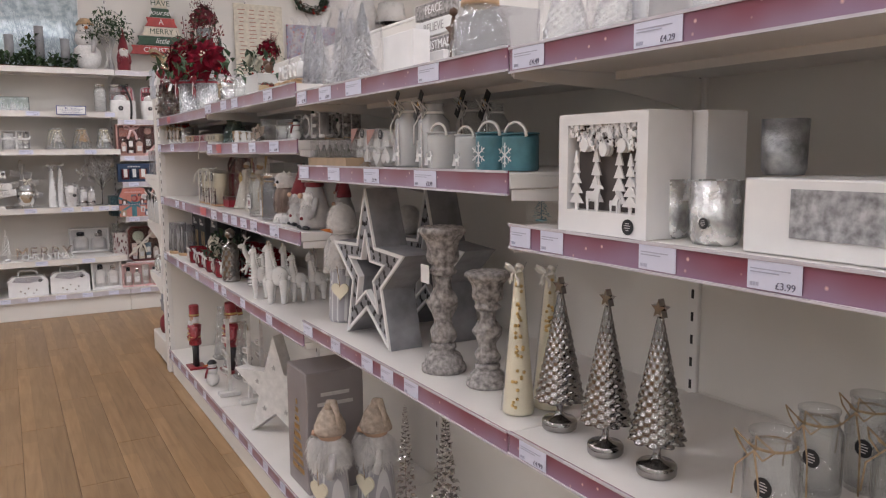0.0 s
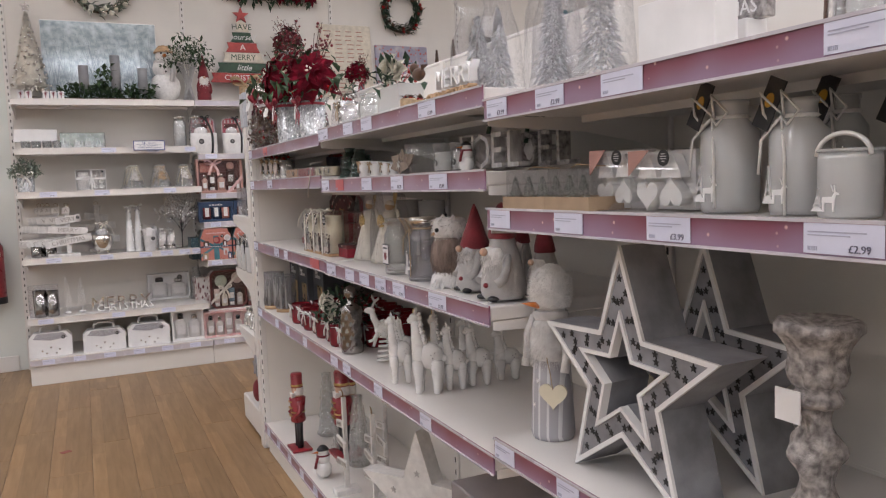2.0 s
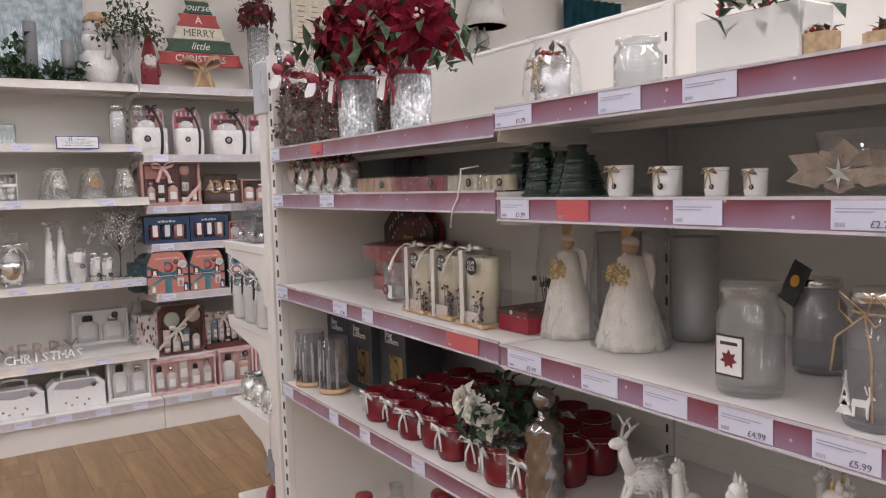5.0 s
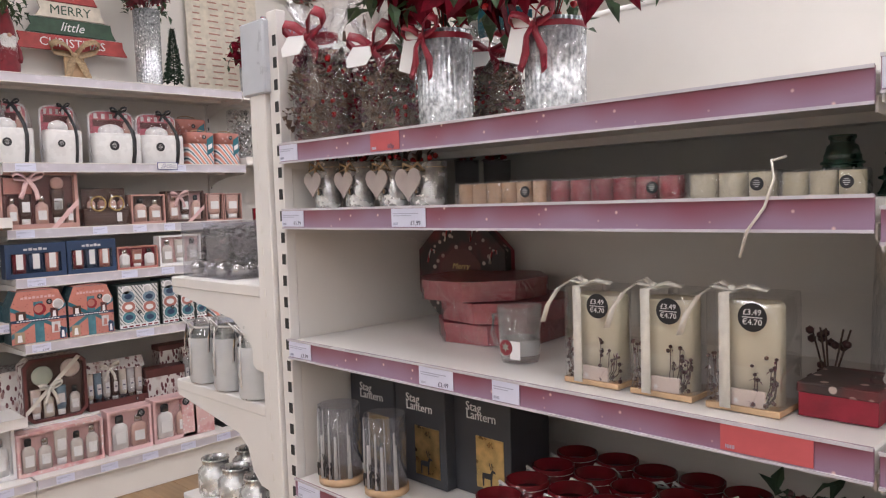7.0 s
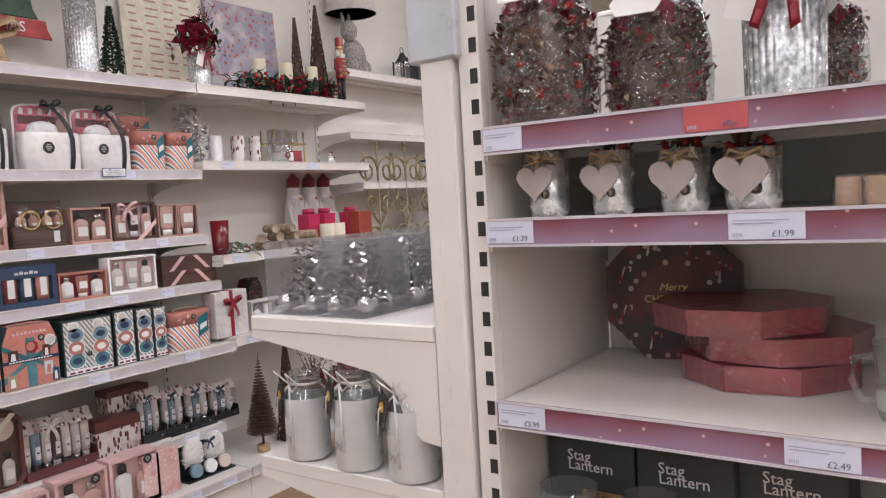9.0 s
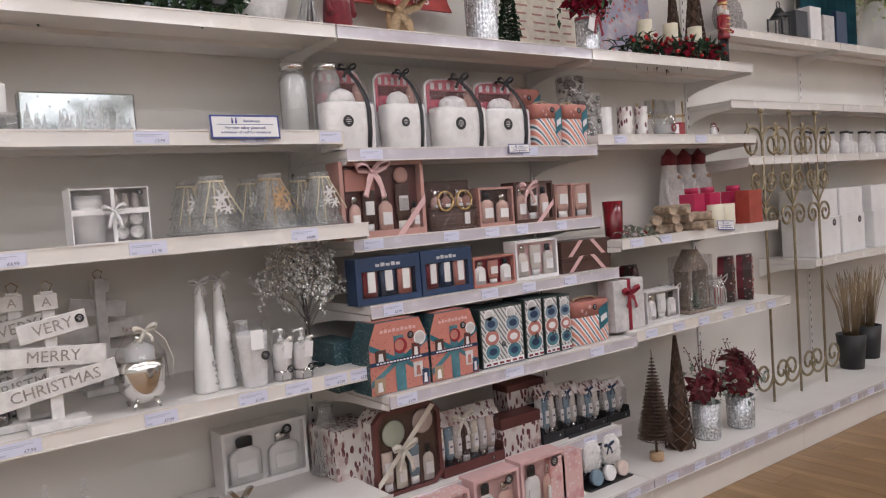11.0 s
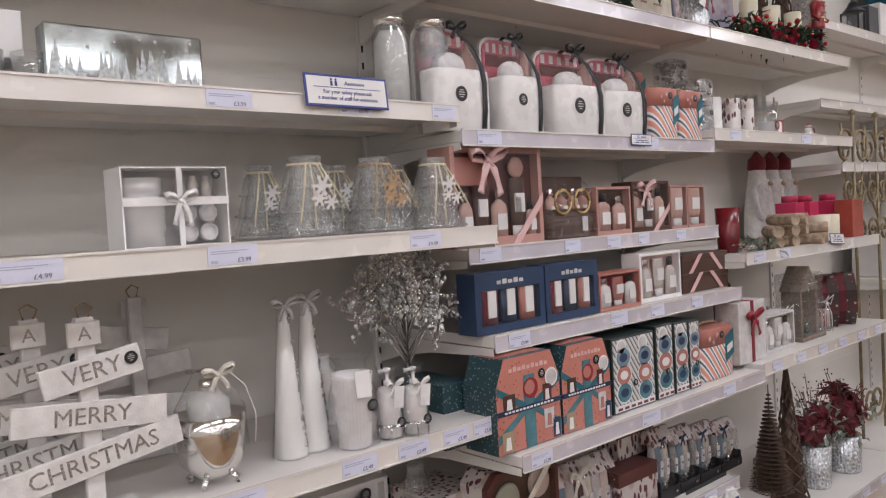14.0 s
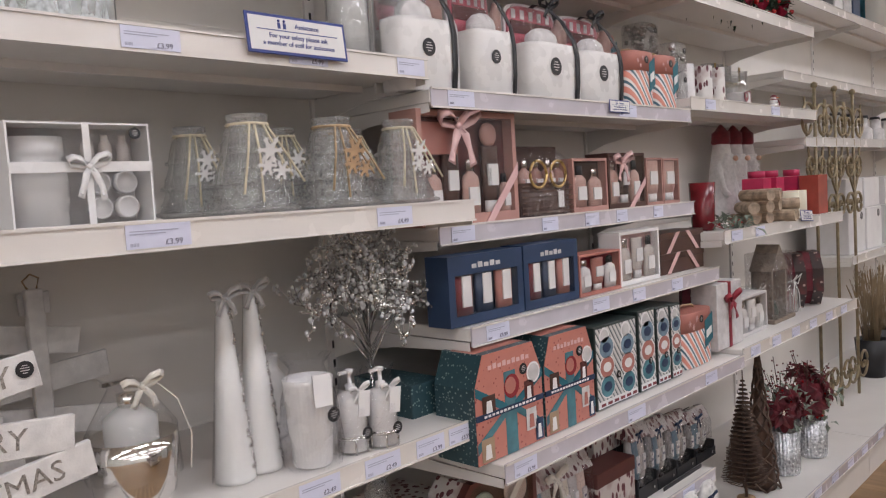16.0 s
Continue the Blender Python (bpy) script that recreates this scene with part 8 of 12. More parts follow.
def village_block(w, d, h, label):
    """Mirrored glass block with a fine etched skyline of firs, cottages and falling flakes."""
    t = thing("glass_village_block", label, "glass ornament")
    b = bm_new()
    box(b, -w / 2, w / 2, -d / 2, d / 2, 0, h, 0.004)
    part("mirror_block", b, ENGRAVED, t)
    b = bm_new()
    y = -d / 2 - 0.0004
    for k in range(34):
        x = random.uniform(-0.47, 0.47) * w
        s = h * random.uniform(0.2, 0.62)
        z0 = h * random.uniform(0.04, 0.16)
        for q in range(4):
            e = s * 0.17 * (1 - 0.22 * q)
            prism(b, [(max(-w * 0.49, x - e), z0 + s * 0.2 * q), (min(w * 0.49, x + e), z0 + s * 0.2 * q), (x, z0 + s * (0.36 + 0.2 * q))], y - 0.0001 * q - 0.00001 * k, y + 0.0004)
    for k in range(7):
        x, e = (-0.42 + 0.13 * k) * w, h * random.uniform(0.07, 0.12)
        prism(b, [(x - e, h * 0.05), (x + e, h * 0.05), (x + e, h * 0.05 + e * 1.1), (x, h * 0.05 + e * 2.2), (x - e, h * 0.05 + e * 1.1)], y - 0.0007, y)
    for k in range(9):
        x, z = random.uniform(-0.46, 0.46) * w, random.uniform(0.55, 0.95) * h
        prism(b, [(px + x, pz + z) for px, pz in flake_points(h * 0.045)], y - 0.0005, y)
    prism(b, [(-w * 0.49, 0.004), (w * 0.49, 0.004), (w * 0.49, h * 0.1), (w * 0.2, h * 0.06), (-w * 0.1, h * 0.09), (-w * 0.49, h * 0.12)], y - 0.0009, y)
    tagged(part("etched_scene", b, mat("etched_frost", (0.50, 0.53, 0.53), 0.6, vary=0.3, scale=120), t), kind="stuff")
    return t


def burner_set(w, d, h, label):
    t = thing("white_gift_set", label, "gift set")
    e = w * 0.014
    b = bm_new()
    box(b, -w / 2, w / 2, -d / 2 + d * 0.7, d / 2, 0, h)
    for x0, x1, z0, z1 in ((-w / 2, -w / 2 + e, 0, h), (w / 2 - e, w / 2, 0, h), (-w / 2 + e, w / 2 - e, 0, e), (-w / 2 + e, w / 2 - e, h - e, h)):
        box(b, x0, x1, -d / 2, -d / 2 + d * 0.7, z0, z1)
    part("carton", b, PAPERW, t)
    b = bm_new()
    box(b, -w / 2 + e, w / 2 - e, -d / 2 + d * 0.68, -d / 2 + d * 0.7 - 0.001, e, h - e)
    part("insert", b, GREYL, t)
    b = bm_new()
    lathe(b, [(0, 0), (w * 0.19, 0), (w * 0.21, h * 0.4), (w * 0.19, h * 0.62), (w * 0.16, h * 0.64), (w * 0.19, h * 0.68), (w * 0.19, h * 0.86), (0, h * 0.84)], 20, (-w * 0.25, -d * 0.02, e), squash=min(1, d * 0.3 / (w * 0.21)))
    part("oil_burner", b, CERAM, t)
    for i in range(2):
        for j in range(2):
            b = bm_new()
            lathe(b, [(0, 0), (w * 0.085, 0), (w * 0.085, 0.016), (w * 0.07, 0.016), (w * 0.07, 0.012), (0, 0.012)], 16)
            bmesh.ops.transform(b, matrix=pose((0.14 + 0.2 * i) * w, -d * 0.1, h * (0.17 + 0.25 * j), 90), verts=b.verts)
            part("tealight", b, CERAM, t)
    for i in range(3):
        b = bm_new()
        lathe(b, [(0, 0), (w * 0.05, 0), (w * 0.05, h * 0.2), (w * 0.03, h * 0.24), (w * 0.03, h * 0.3), (0, h * 0.3)], 10, ((0.1 + 0.13 * i) * w, -d * 0.1, h * 0.6))
        part("oil_bottle", b, PALEGLASS, t)
    b = bm_new()
    box(b, -w * 0.5, w * 0.5, -d / 2 - 0.003, -d / 2 - 0.001, h * 0.52, h * 0.62)
    box(b, w * 0.0, w * 0.05, -d / 2 - 0.003, -d / 2 - 0.001, 0, h)
    part("ribbon", b, CERAM, t, "white satin ribbon")
    bow(t, w * 0.025, -d / 2 - 0.004, h * 0.57, w * 0.28, CERAM, 0.8)
    b = bm_new()
    box(b, -w / 2 + e, w / 2 - e, -d / 2, -d / 2 + 0.001, e, h - e)
    part("film_window", b, BOXFILM, t)
    sticker(t, w * 0.38, -d / 2 - 0.004, h * 0.9, 0.009)
    return t


def wire_tree(w, h, label):
    """Silver wire tree: a few arching boughs that fork into fine wires strung with crystal beads."""
    t = thing("crystal_wire_tree", label, "ornamental tree")
    b = bm_new()
    lathe(b, [(0, 0), (w * 0.16, 0), (w * 0.16, 0.004), (w * 0.04, 0.007), (0, 0.008)], 24)
    part("foot", b, SILVER, t)
    b = bm_new()
    tube(b, [(0, 0, 0), (0.004, 0, h * 0.3), (-0.003, 0, h * 0.62)], 0.0055, 7, 0.7)
    part("trunk", b, SILVER, t)
    fine, clear, bright = bm_new(), bm_new(), bm_new()
    for k in range(23):
        a = k * 2.399
        f = k / 22
        p0 = Vector((0, 0, h * (0.3 + 0.32 * f)))
        reach = w * (0.56 - 0.34 * f) * random.uniform(0.85, 1.1)
        p3 = Vector((reach * math.cos(a), reach * 0.8 * math.sin(a), min(h, h * (0.52 + 0.46 * f) + random.uniform(-0.02, 0.05))))
        p1, p2 = p0.lerp(p3, 0.3) + Vector((0, 0, 0.03)), p0.lerp(p3, 0.66) + Vector((0, 0, 0.035))
        b = bm_new()
        tube(b, [p0, p1, p2, p3], 0.0028, 5, 0.4)
        part("bough", b, SILVER, t)
        for j in range(12):
            g = random.uniform(0.2, 1.0)
            q0 = p1.lerp(p3, g) + Vector((0, 0, 0.02 * (1 - g)))
            q1 = q0 + rand_dir(0.25) * random.uniform(0.03, 0.075)
            tube(fine, [q0, q0.lerp(q1, 0.5) + rand_dir() * 0.006, q1], 0.0009, 4)
            for i in range(7):
                c = q0.lerp(q1, random.uniform(0.2, 1.05)) + rand_dir() * 0.006
                ball(bright if (i + j) % 2 else clear, c, random.uniform(0.0026, 0.0054), 4, (1, 1, random.uniform(0.8, 1.5)))
    tagged(part("fine_wire", fine, SILVER, t), kind="stuff")
    tagged(part("crystal_bead", clear, GLITTER, t, "clear crystal beads"), kind="stuff")
    tagged(part("silver_bead", bright, CHROME, t), kind="stuff")
    return t


def dispenser(w, h, label):
    t = thing("soap_dispenser", label, "soap dispenser")
    r = w / 2
    b = bm_new()
    lathe(b, [(0, h * 0.06), (r * 0.5, h * 0.07), (r * 0.9, h * 0.2), (r, h * 0.45), (r * 1.02, h * 0.6), (r * 0.96, h * 0.6), (0, h * 0.5)], 26)
    part("pot", b, CHROME, t, "polished silver pot")
    for k in range(4):
        a = math.pi / 4 + math.pi / 2 * k
        b = bm_new()
        tube(b, [(r * 0.5 * math.cos(a), r * 0.5 * math.sin(a), h * 0.1), (r * 0.75 * math.cos(a), r * 0.75 * math.sin(a), h * 0.05), (r * 0.7 * math.cos(a), r * 0.7 * math.sin(a), 0.003)], r * 0.09, 6)
        part("foot", b, CHROME, t)
    b = bm_new()
    lathe(b, [(0, h * 0.5), (r * 0.6, h * 0.5), (r * 0.6, h * 0.72), (r * 0.3, h * 0.79), (r * 0.2, h * 0.8)], 18)
    part("bottle", b, MILK, t)
    b = bm_new()
    lathe(b, [(r * 0.25, h * 0.79), (r * 0.25, h * 0.88), (r * 0.1, h * 0.89), (r * 0.1, h * 0.96), (r * 0.2, h * 0.97), (0, h * 0.99)], 12)
    box(b, -r * 0.6, 0, -r * 0.08, r * 0.08, h * 0.955, h * 0.98)
    part("pump", b, CHROME, t)
    b = bm_new()
    lathe(b, [(r * 1.06, h * 0.3), (r * 1.0, h * 0.65), (r * 0.4, h * 0.93), (r * 0.6, h * 1.0)], 18, cap=False, wobble=lambda a, z: 1 + 0.08 * math.sin(5 * a + 30 * z))
    part("cellophane", b, FILM, t)
    b = bm_new()
    strap(b, [(0, -r * 0.1, h * 0.93), (r * 0.5, -r * 0.3, h * 0.95), (r * 0.95, -r * 0.5, h * 0.8), (r * 1.2, -r * 0.55, h * 0.55), (r * 1.1, -r * 0.6, h * 0.32)], 0.006, (0.3, 1, 0.2))
    part("ribbon", b, CREAMF, t)
    bow(t, r * 0.2, -r * 0.3, h * 0.92, r * 0.9, CREAMF, 0.5)
    return t


def scroll_rack(w, h, label):
    t = thing("scroll_rack", label, "display rack")

    def spiral(cx, cz, R, s, up=1, turns=1.5):
        return [(cx + s * R * (1 - k / 32 * 0.82) * math.cos(k / 32 * turns * 6.283), 0, cz + up * R * (1 - k / 32 * 0.82) * math.sin(k / 32 * turns * 6.283)) for k in range(33)]
    for x in (-w / 2, 0, w / 2):
        b = bm_new()
        tube(b, [(x, 0, 0), (x, 0, h)], 0.008, 6)
        ball(b, (x, 0, h + 0.012), 0.018, 6)
        part("upright", b, BRASS, t)
    for x in (-w / 2, 0, w / 2):
        for s in (-1, 1):
            for cz, R, up in ((0.90, 0.17, 1), (0.77, 0.12, -1), (0.64, 0.12, 1), (0.10, 0.16, -1)):
                b = bm_new()
                tube(b, spiral(x + s * w * R, h * cz, w * R, -s, up), 0.0075, 6)
                part("scroll", b, BRASS, t)
            b = bm_new()
            tube(b, [(x, 0, h * 0.68), (x + s * w * 0.1, 0, h * 0.72), (x + s * w * 0.2, 0, h * 0.86), (x + s * w * 0.24, 0, h * 0.97)], 0.006, 5)
            part("curved_stay", b, BRASS, t)
    return t


def extinguisher(label):
    t = thing("fire_extinguisher", label, "fire extinguisher")
    b = bm_new()
    lathe(b, [(0.07, 0), (0.085, 0.01), (0.085, 0.42), (0.06, 0.475), (0.025, 0.5), (0.025, 0.52)], 26)
    part("cylinder", b, RED, t)
    b = bm_new()
    lathe(b, [(0.087, 0), (0.087, 0.05)], 26)
    part("base_ring", b, BLACK, t)
    b = bm_new()
    box(b, -0.012, 0.012, -0.07, 0.03, 0.535, 0.548, 0.002)
    box(b, -0.012, 0.012, -0.06, 0.03, 0.56, 0.572, 0.002)
    lathe(b, [(0.018, 0.515), (0.018, 0.55)], 12)
    part("lever", b, BLACK, t)
    b = bm_new()
    tube(b, [(-0.02, 0, 0.53), (-0.1, 0, 0.5), (-0.125, 0, 0.35), (-0.11, -0.02, 0.12), (-0.1, -0.02, 0.03)], 0.011, 8)
    part("hose", b, BLACK, t)
    b = bm_new()
    pts = [(0.0865 * math.sin(a), -0.0865 * math.cos(a)) for a in [(-0.9 + 1.8 * k / 10) for k in range(11)]]
    for (x0, y0), (x1, y1) in zip(pts, pts[1:]):
        f = b.faces.new([b.verts.new(p) for p in ((x0, y0, 0.355), (x1, y1, 0.355), (x1, y1, 0.395), (x0, y0, 0.395))])
    part("cream_band", b, CREAMW, t)
    words("FOAM", 0.03, RED, t, pose(0, -0.0875, 0.375))
    b = bm_new()
    for k in range(7):
        box(b, -0.035, 0.035, -0.0878, -0.08, 0.15 + 0.026 * k, 0.158 + 0.026 * k)
    part("instructions", b, CREAMW, t)
    b = bm_new()
    box(b, -0.03, 0.03, 0.05, 0.105, 0.30, 0.34)
    part("wall_bracket", b, BLACK, t)
    return t


def rose_set(w, d, h, label):
    """Large rose-gold window box: bottles, tubes and a round soap in a dark tray behind film."""
    t = carton("rose_gift_set", w, d, h, PEACH, label, "", BURG, 0, None, True)
    z0, y = h * 0.07, -d / 2 + d * 0.17
    for x, r, hh, m, k in ((-0.33, 0.065, 0.52, LOTION, 0), (-0.17, 0.075, 0.55, BROWNC, 1), (0.03, 0.085, 0.55, LOTION, 0), (0.24, 0.085, 0.62, BROWNC, 1), (0.39, 0.05, 0.4, LOTION, 2)):
        bottle(t, x * w, y, z0, r * w, hh * h, m, k, d * 0.14)
    b = bm_new()
    ball(b, (0.24 * w, y, h * 0.8), 1, 8, (w * 0.09, d * 0.13, w * 0.09))
    part("round_soap", b, PEACH, t)
    b = bm_new()
    box(b, -w * 0.42, -w * 0.08, y, y + 0.002, h * 0.62, h * 0.9)
    part("heart_card", b, CORAL, t)
    b = bm_new()
    prism(b, [(w * 0.12, 0), (w * 0.2, 0), (w * 0.5, h * 0.42), (w * 0.5, h * 0.53)], -d / 2 - 0.003, -d / 2 - 0.001)
    part("ribbon", b, PINK, t, "pink satin ribbon")
    bow(t, -w * 0.14, -d / 2 - 0.006, h * 0.86, w * 0.36, PINK, 0.7)
    return t


def tube_trio(w, d, h, label):
    """Navy carton with a wide window onto three tubes."""
    t = thing("navy_gift_box", label, "gift box", "navy gift boxes")
    b = bm_new()
    box(b, -w / 2, w / 2, -d / 2 + d * 0.4, d / 2, 0, h)
    box(b, -w / 2, -w * 0.42, -d / 2, -d / 2 + d * 0.4, 0, h)
    box(b, w * 0.42, w / 2, -d / 2, -d / 2 + d * 0.4, 0, h)
    box(b, -w * 0.42, w * 0.42, -d / 2, -d / 2 + d * 0.4, 0, h * 0.14)
    box(b, -w * 0.42, w * 0.42, -d / 2, -d / 2 + d * 0.4, h * 0.72, h)
    part("carton", b, NAVY, t)
    for k, m in enumerate((REDF, NAVY, CORAL)):
        x = (-0.27 + 0.27 * k) * w
        b = bm_new()
        lathe(b, [(0, h * 0.14), (w * 0.11, h * 0.14), (w * 0.115, h * 0.7), (0, h * 0.7)], 14, (x, -d / 2 + d * 0.2, 0), squash=min(1, d * 0.17 / (w * 0.115)))
        o = part("hand_cream_tube", b, m, t)
        b = bm_new()
        box(b, x - w * 0.055, x + w * 0.055, -d / 2 + d * 0.2 - min(w * 0.115, d * 0.17) - 0.0015, -d / 2 + d * 0.19, h * 0.26, h * 0.7)
        part("tube_label", b, PAPERW, o)
    b = bm_new()
    box(b, -w * 0.42, w * 0.42, -d / 2 + 0.0005, -d / 2 + 0.0015, h * 0.14, h * 0.72)
    part("film_window", b, FILM, t)
    b = bm_new()
    for k in range(5):
        box(b, (-0.2 + 0.08 * k) * w, (-0.14 + 0.08 * k) * w, -d / 2 - 0.0008, -d / 2, h * 0.8, h * (0.86 + 0.02 * (k % 2)))
    part("small_print", b, GREYL, t)
    return t


def pump_bottle(w, h, label):
    t = thing("pump_bottle", label, "pump bottle", "white pump bottles")
    r = w * 0.44
    b = bm_new()
    lathe(b, [(0, 0.004), (r, 0.004), (r, h * 0.62), (r * 0.8, h * 0.68), (r * 0.35, h * 0.71), (0, h * 0.71)], 20)
    part("bottle", b, CERAM, t)
    b = bm_new()
    lathe(b, [(r * 0.36, h * 0.7), (r * 0.36, h * 0.78), (r * 0.14, h * 0.79), (r * 0.14, h * 0.9), (r * 0.3, h * 0.91), (r * 0.3, h * 0.95), (0, h * 0.96)], 12)
    box(b, -r * 0.9, 0, -r * 0.1, r * 0.1, h * 0.91, h * 0.945)
    part("pump", b, CERAM, t)
    b = bm_new()
    for z in (0.03, h * 0.2):
        tube(b, [(r * 1.06 * math.cos(a), r * 1.06 * math.sin(a), z) for a in [0.5236 * k for k in range(13)]], 0.0022, 5)
    for k in range(6):
        a = 1.047 * k
        tube(b, [(r * 1.06 * math.cos(a), r * 1.06 * math.sin(a), 0.0), (r * 1.06 * math.cos(a), r * 1.06 * math.sin(a), h * 0.2)], 0.002, 5)
    part("wire_stand", b, CHROME, t, "chrome wire stand")
    b = bm_new()
    box(b, -0.014, 0.014, -0.001, 0.001, -0.03, 0.02)
    o = part("gift_tag", b, PAPERW, t)
    o.matrix_basis = pose(r * 0.3, -r * 1.1, h * 0.6, 0, 8, 0)
    bow(t, 0.0, -r * 0.9, h * 0.72, w * 0.7, CERAM, 0.5)
    sticker(t, r * 0.45, -r * 1.0, h * 0.22, 0.012)
    b = bm_new()
    lathe(b, [(r * 1.1, h * 0.02), (r * 1.15, h * 0.5), (r * 0.7, h * 0.85), (r * 1.0, h * 1.0)], 18, cap=False, wobble=lambda a, z: 1 + 0.08 * math.sin(5 * a + 40 * z))
    part("cellophane", b, WRAP, t)
    return t


def reindeer(w, h, label):
    """Prancing white feathered reindeer on a coiled stand, facing -x."""
    t = thing("reindeer_ornament", label, "reindeer ornament")
    b = bm_new()
    ball(b, (w * 0.05, 0, h * 0.5), 1, 8, (w * 0.32, w * 0.17, h * 0.12))
    tube(b, [(-w * 0.15, 0, h * 0.54), (-w * 0.27, 0, h * 0.68), (-w * 0.3, 0, h * 0.78)], w * 0.1, 9, 0.7)
    ball(b, (-w * 0.36, 0, h * 0.79), 1, 8, (w * 0.15, w * 0.08, h * 0.05))
    part("body", b, FUR, t)
    for x0, x1, z1, s in ((-0.16, -0.42, 0.34, -1), (-0.14, -0.3, 0.24, 1), (0.28, 0.36, 0.2, -1), (0.28, 0.22, 0.2, 1)):
        b = bm_new()
        tube(b, [(x0 * w, s * w * 0.09, h * 0.48), ((x0 + x1) / 2 * w, s * w * 0.1, h * 0.36), (x1 * w, s * w * 0.09, h * z1)], w * 0.05, 7, 0.7)
        part("leg", b, FUR, t)
    for s in (-1, 1):
        b = bm_new()
        tube(b, [(-w * 0.29, s * w * 0.04, h * 0.83), (-w * 0.22, s * w * 0.12, h * 0.92), (-w * 0.3, s * w * 0.16, h)], w * 0.03, 6, 0.6)
        tube(b, [(-w * 0.23, s * w * 0.11, h * 0.91), (-w * 0.1, s * w * 0.13, h * 0.96)], w * 0.025, 6, 0.6)
        part("antler", b, FUR, t)
    b = bm_new()
    tube(b, [(w * (0.22 - 0.0016 * k) * math.cos(k * 0.5), w * (0.22 - 0.0016 * k) * math.sin(k * 0.5), 0.004 + h * 0.4 * k / 75) for k in range(76)], w * 0.03, 6)
    part("coiled_stand", b, CERAM, t)
    b = bm_new()
    for k in range(240):
        a, f = random.uniform(0, 6.28), random.uniform(-1, 1)
        q = (1 - f * f) ** 0.5
        leaf(b, (w * (0.05 + 0.3 * f), w * 0.16 * q * math.cos(a), h * (0.5 + 0.11 * q * math.sin(a))), (0.6 + random.uniform(-0.5, 0.5), math.cos(a), math.sin(a)), w * 0.1, w * 0.04)
    tagged(part("feathers", b, FUR, t), kind="stuff")
    return t


def tree_tray(w, d, h, top, label):
    """Shallow card tray, open above, with a clear lid folded over it."""
    t = thing("card_tray", label, "tray", "kraft trays of trees")
    b = bm_new()
    box(b, -w / 2, w / 2, -d / 2, d / 2, 0, 0.004)
    for x0, x1, y0, y1 in ((-w / 2, w / 2, -d / 2, -d / 2 + 0.002), (-w / 2, w / 2, d / 2 - 0.002, d / 2), (-w / 2, -w / 2 + 0.002, -d / 2 + 0.002, d / 2 - 0.002), (w / 2 - 0.002, w / 2, -d / 2 + 0.002, d / 2 - 0.002)):
        box(b, x0, x1, y0, y1, 0.004, h)
    part("tray", b, KRAFT, t)
    b = bm_new()
    loft(b, [(w * 0.49, d * 0.48, 0.005, 0, 0), (w * 0.49, d * 0.48, top - 0.004, 0, 0), (w * 0.48, d * 0.46, top, 0, 0)], 28, 8)
    part("clear_lid", b, WRAP, t, "clear plastic lid")
    b = bm_new()
    tube(b, [(-w * 0.3, 0, top + 0.001), (0, -d * 0.2, top + 0.006), (w * 0.35, d * 0.1, top + 0.001)], 0.0012, 4)
    part("raffia", b, JUTE, t)
    return t


def gnome_candle_box(w, d, h, label):
    """Clear box with a peach corner print, showing white cone hats over white hearts."""
    t = thing("gnome_candle_box", label, "boxed ornament", "peach candle boxes")
    b = bm_new()
    box(b, -w / 2, w / 2, d * 0.1, d / 2, 0.002, h - 0.002)
    part("backing_card", b, PAPERW, t)
    heart = [(0.019 * 16 / 17 * math.sin(a) ** 3, 0.019 / 17 * (13 * math.cos(a) - 5 * math.cos(2 * a) - 2 * math.cos(3 * a) - math.cos(4 * a))) for a in [math.pi * k / 12 for k in range(24)]]
    q = w * 0.25 / 0.019
    for s in (-1, 1):
        b = bm_new()
        prism(b, [(s * w * 0.24 + x * q * 0.95, h * 0.28 - z * q * 0.95 * s) for x, z in heart], -d * 0.3, d * 0.06)
        part("white_heart", b, WAXW, t)
        b = bm_new()
        prism(b, [(s * w * 0.24 - w * 0.2, h * 0.54), (s * w * 0.24 + w * 0.2, h * 0.54), (s * w * 0.24 + w * 0.17, h * 0.66), (s * w * 0.24 + w * 0.04, h * 0.92), (s * w * 0.24 - w * 0.04, h * 0.92), (s * w * 0.24 - w * 0.17, h * 0.66)], -d * 0.28, d * 0.05)
        part("white_cone", b, CERAM, t)
    b = bm_new()
    loft(b, [(w / 2, d / 2, 0.0, 0, 0), (w / 2, d / 2, h, 0, 0)], 36, 16)
    part("clear_box", b, BOXFILM, t, "clear plastic box")
    b = bm_new()
    prism(b, [(-w * 0.5, h * 0.58), (-w * 0.5, h), (-w * 0.05, h)], -d / 2 - 0.0014, -d / 2 - 0.0004)
    part("corner_print", b, PEACH, t)
    sticker(t, w * 0.24, -d / 2 - 0.001, h * 0.86, 0.013)
    return t


# ---- goods in their places ----

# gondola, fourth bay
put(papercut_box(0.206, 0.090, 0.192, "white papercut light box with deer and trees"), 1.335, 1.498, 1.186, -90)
put(carton("papercut_box", 0.164, 0.090, 0.192, PAPERW, "plain white card box behind the papercut box"), 1.430, 1.453, 1.186, -90)
put(votive(0.061, 0.089, MERCURY, "mottled silver glass votive", "mercury votives", dot=False), 1.360, 1.414, 1.186, -90)
put(votive(0.073, 0.090, MERCURY, "mottled silver glass votive with a price sticker", "mercury votives", dot=True), 1.346, 1.316, 1.186, -90)
put(carton("white_carton", 0.210, 0.200, 0.096, PAPERW, "long white carton with a grey printed picture"), 1.410, 1.135, 1.186, -90)
b = bm_new()
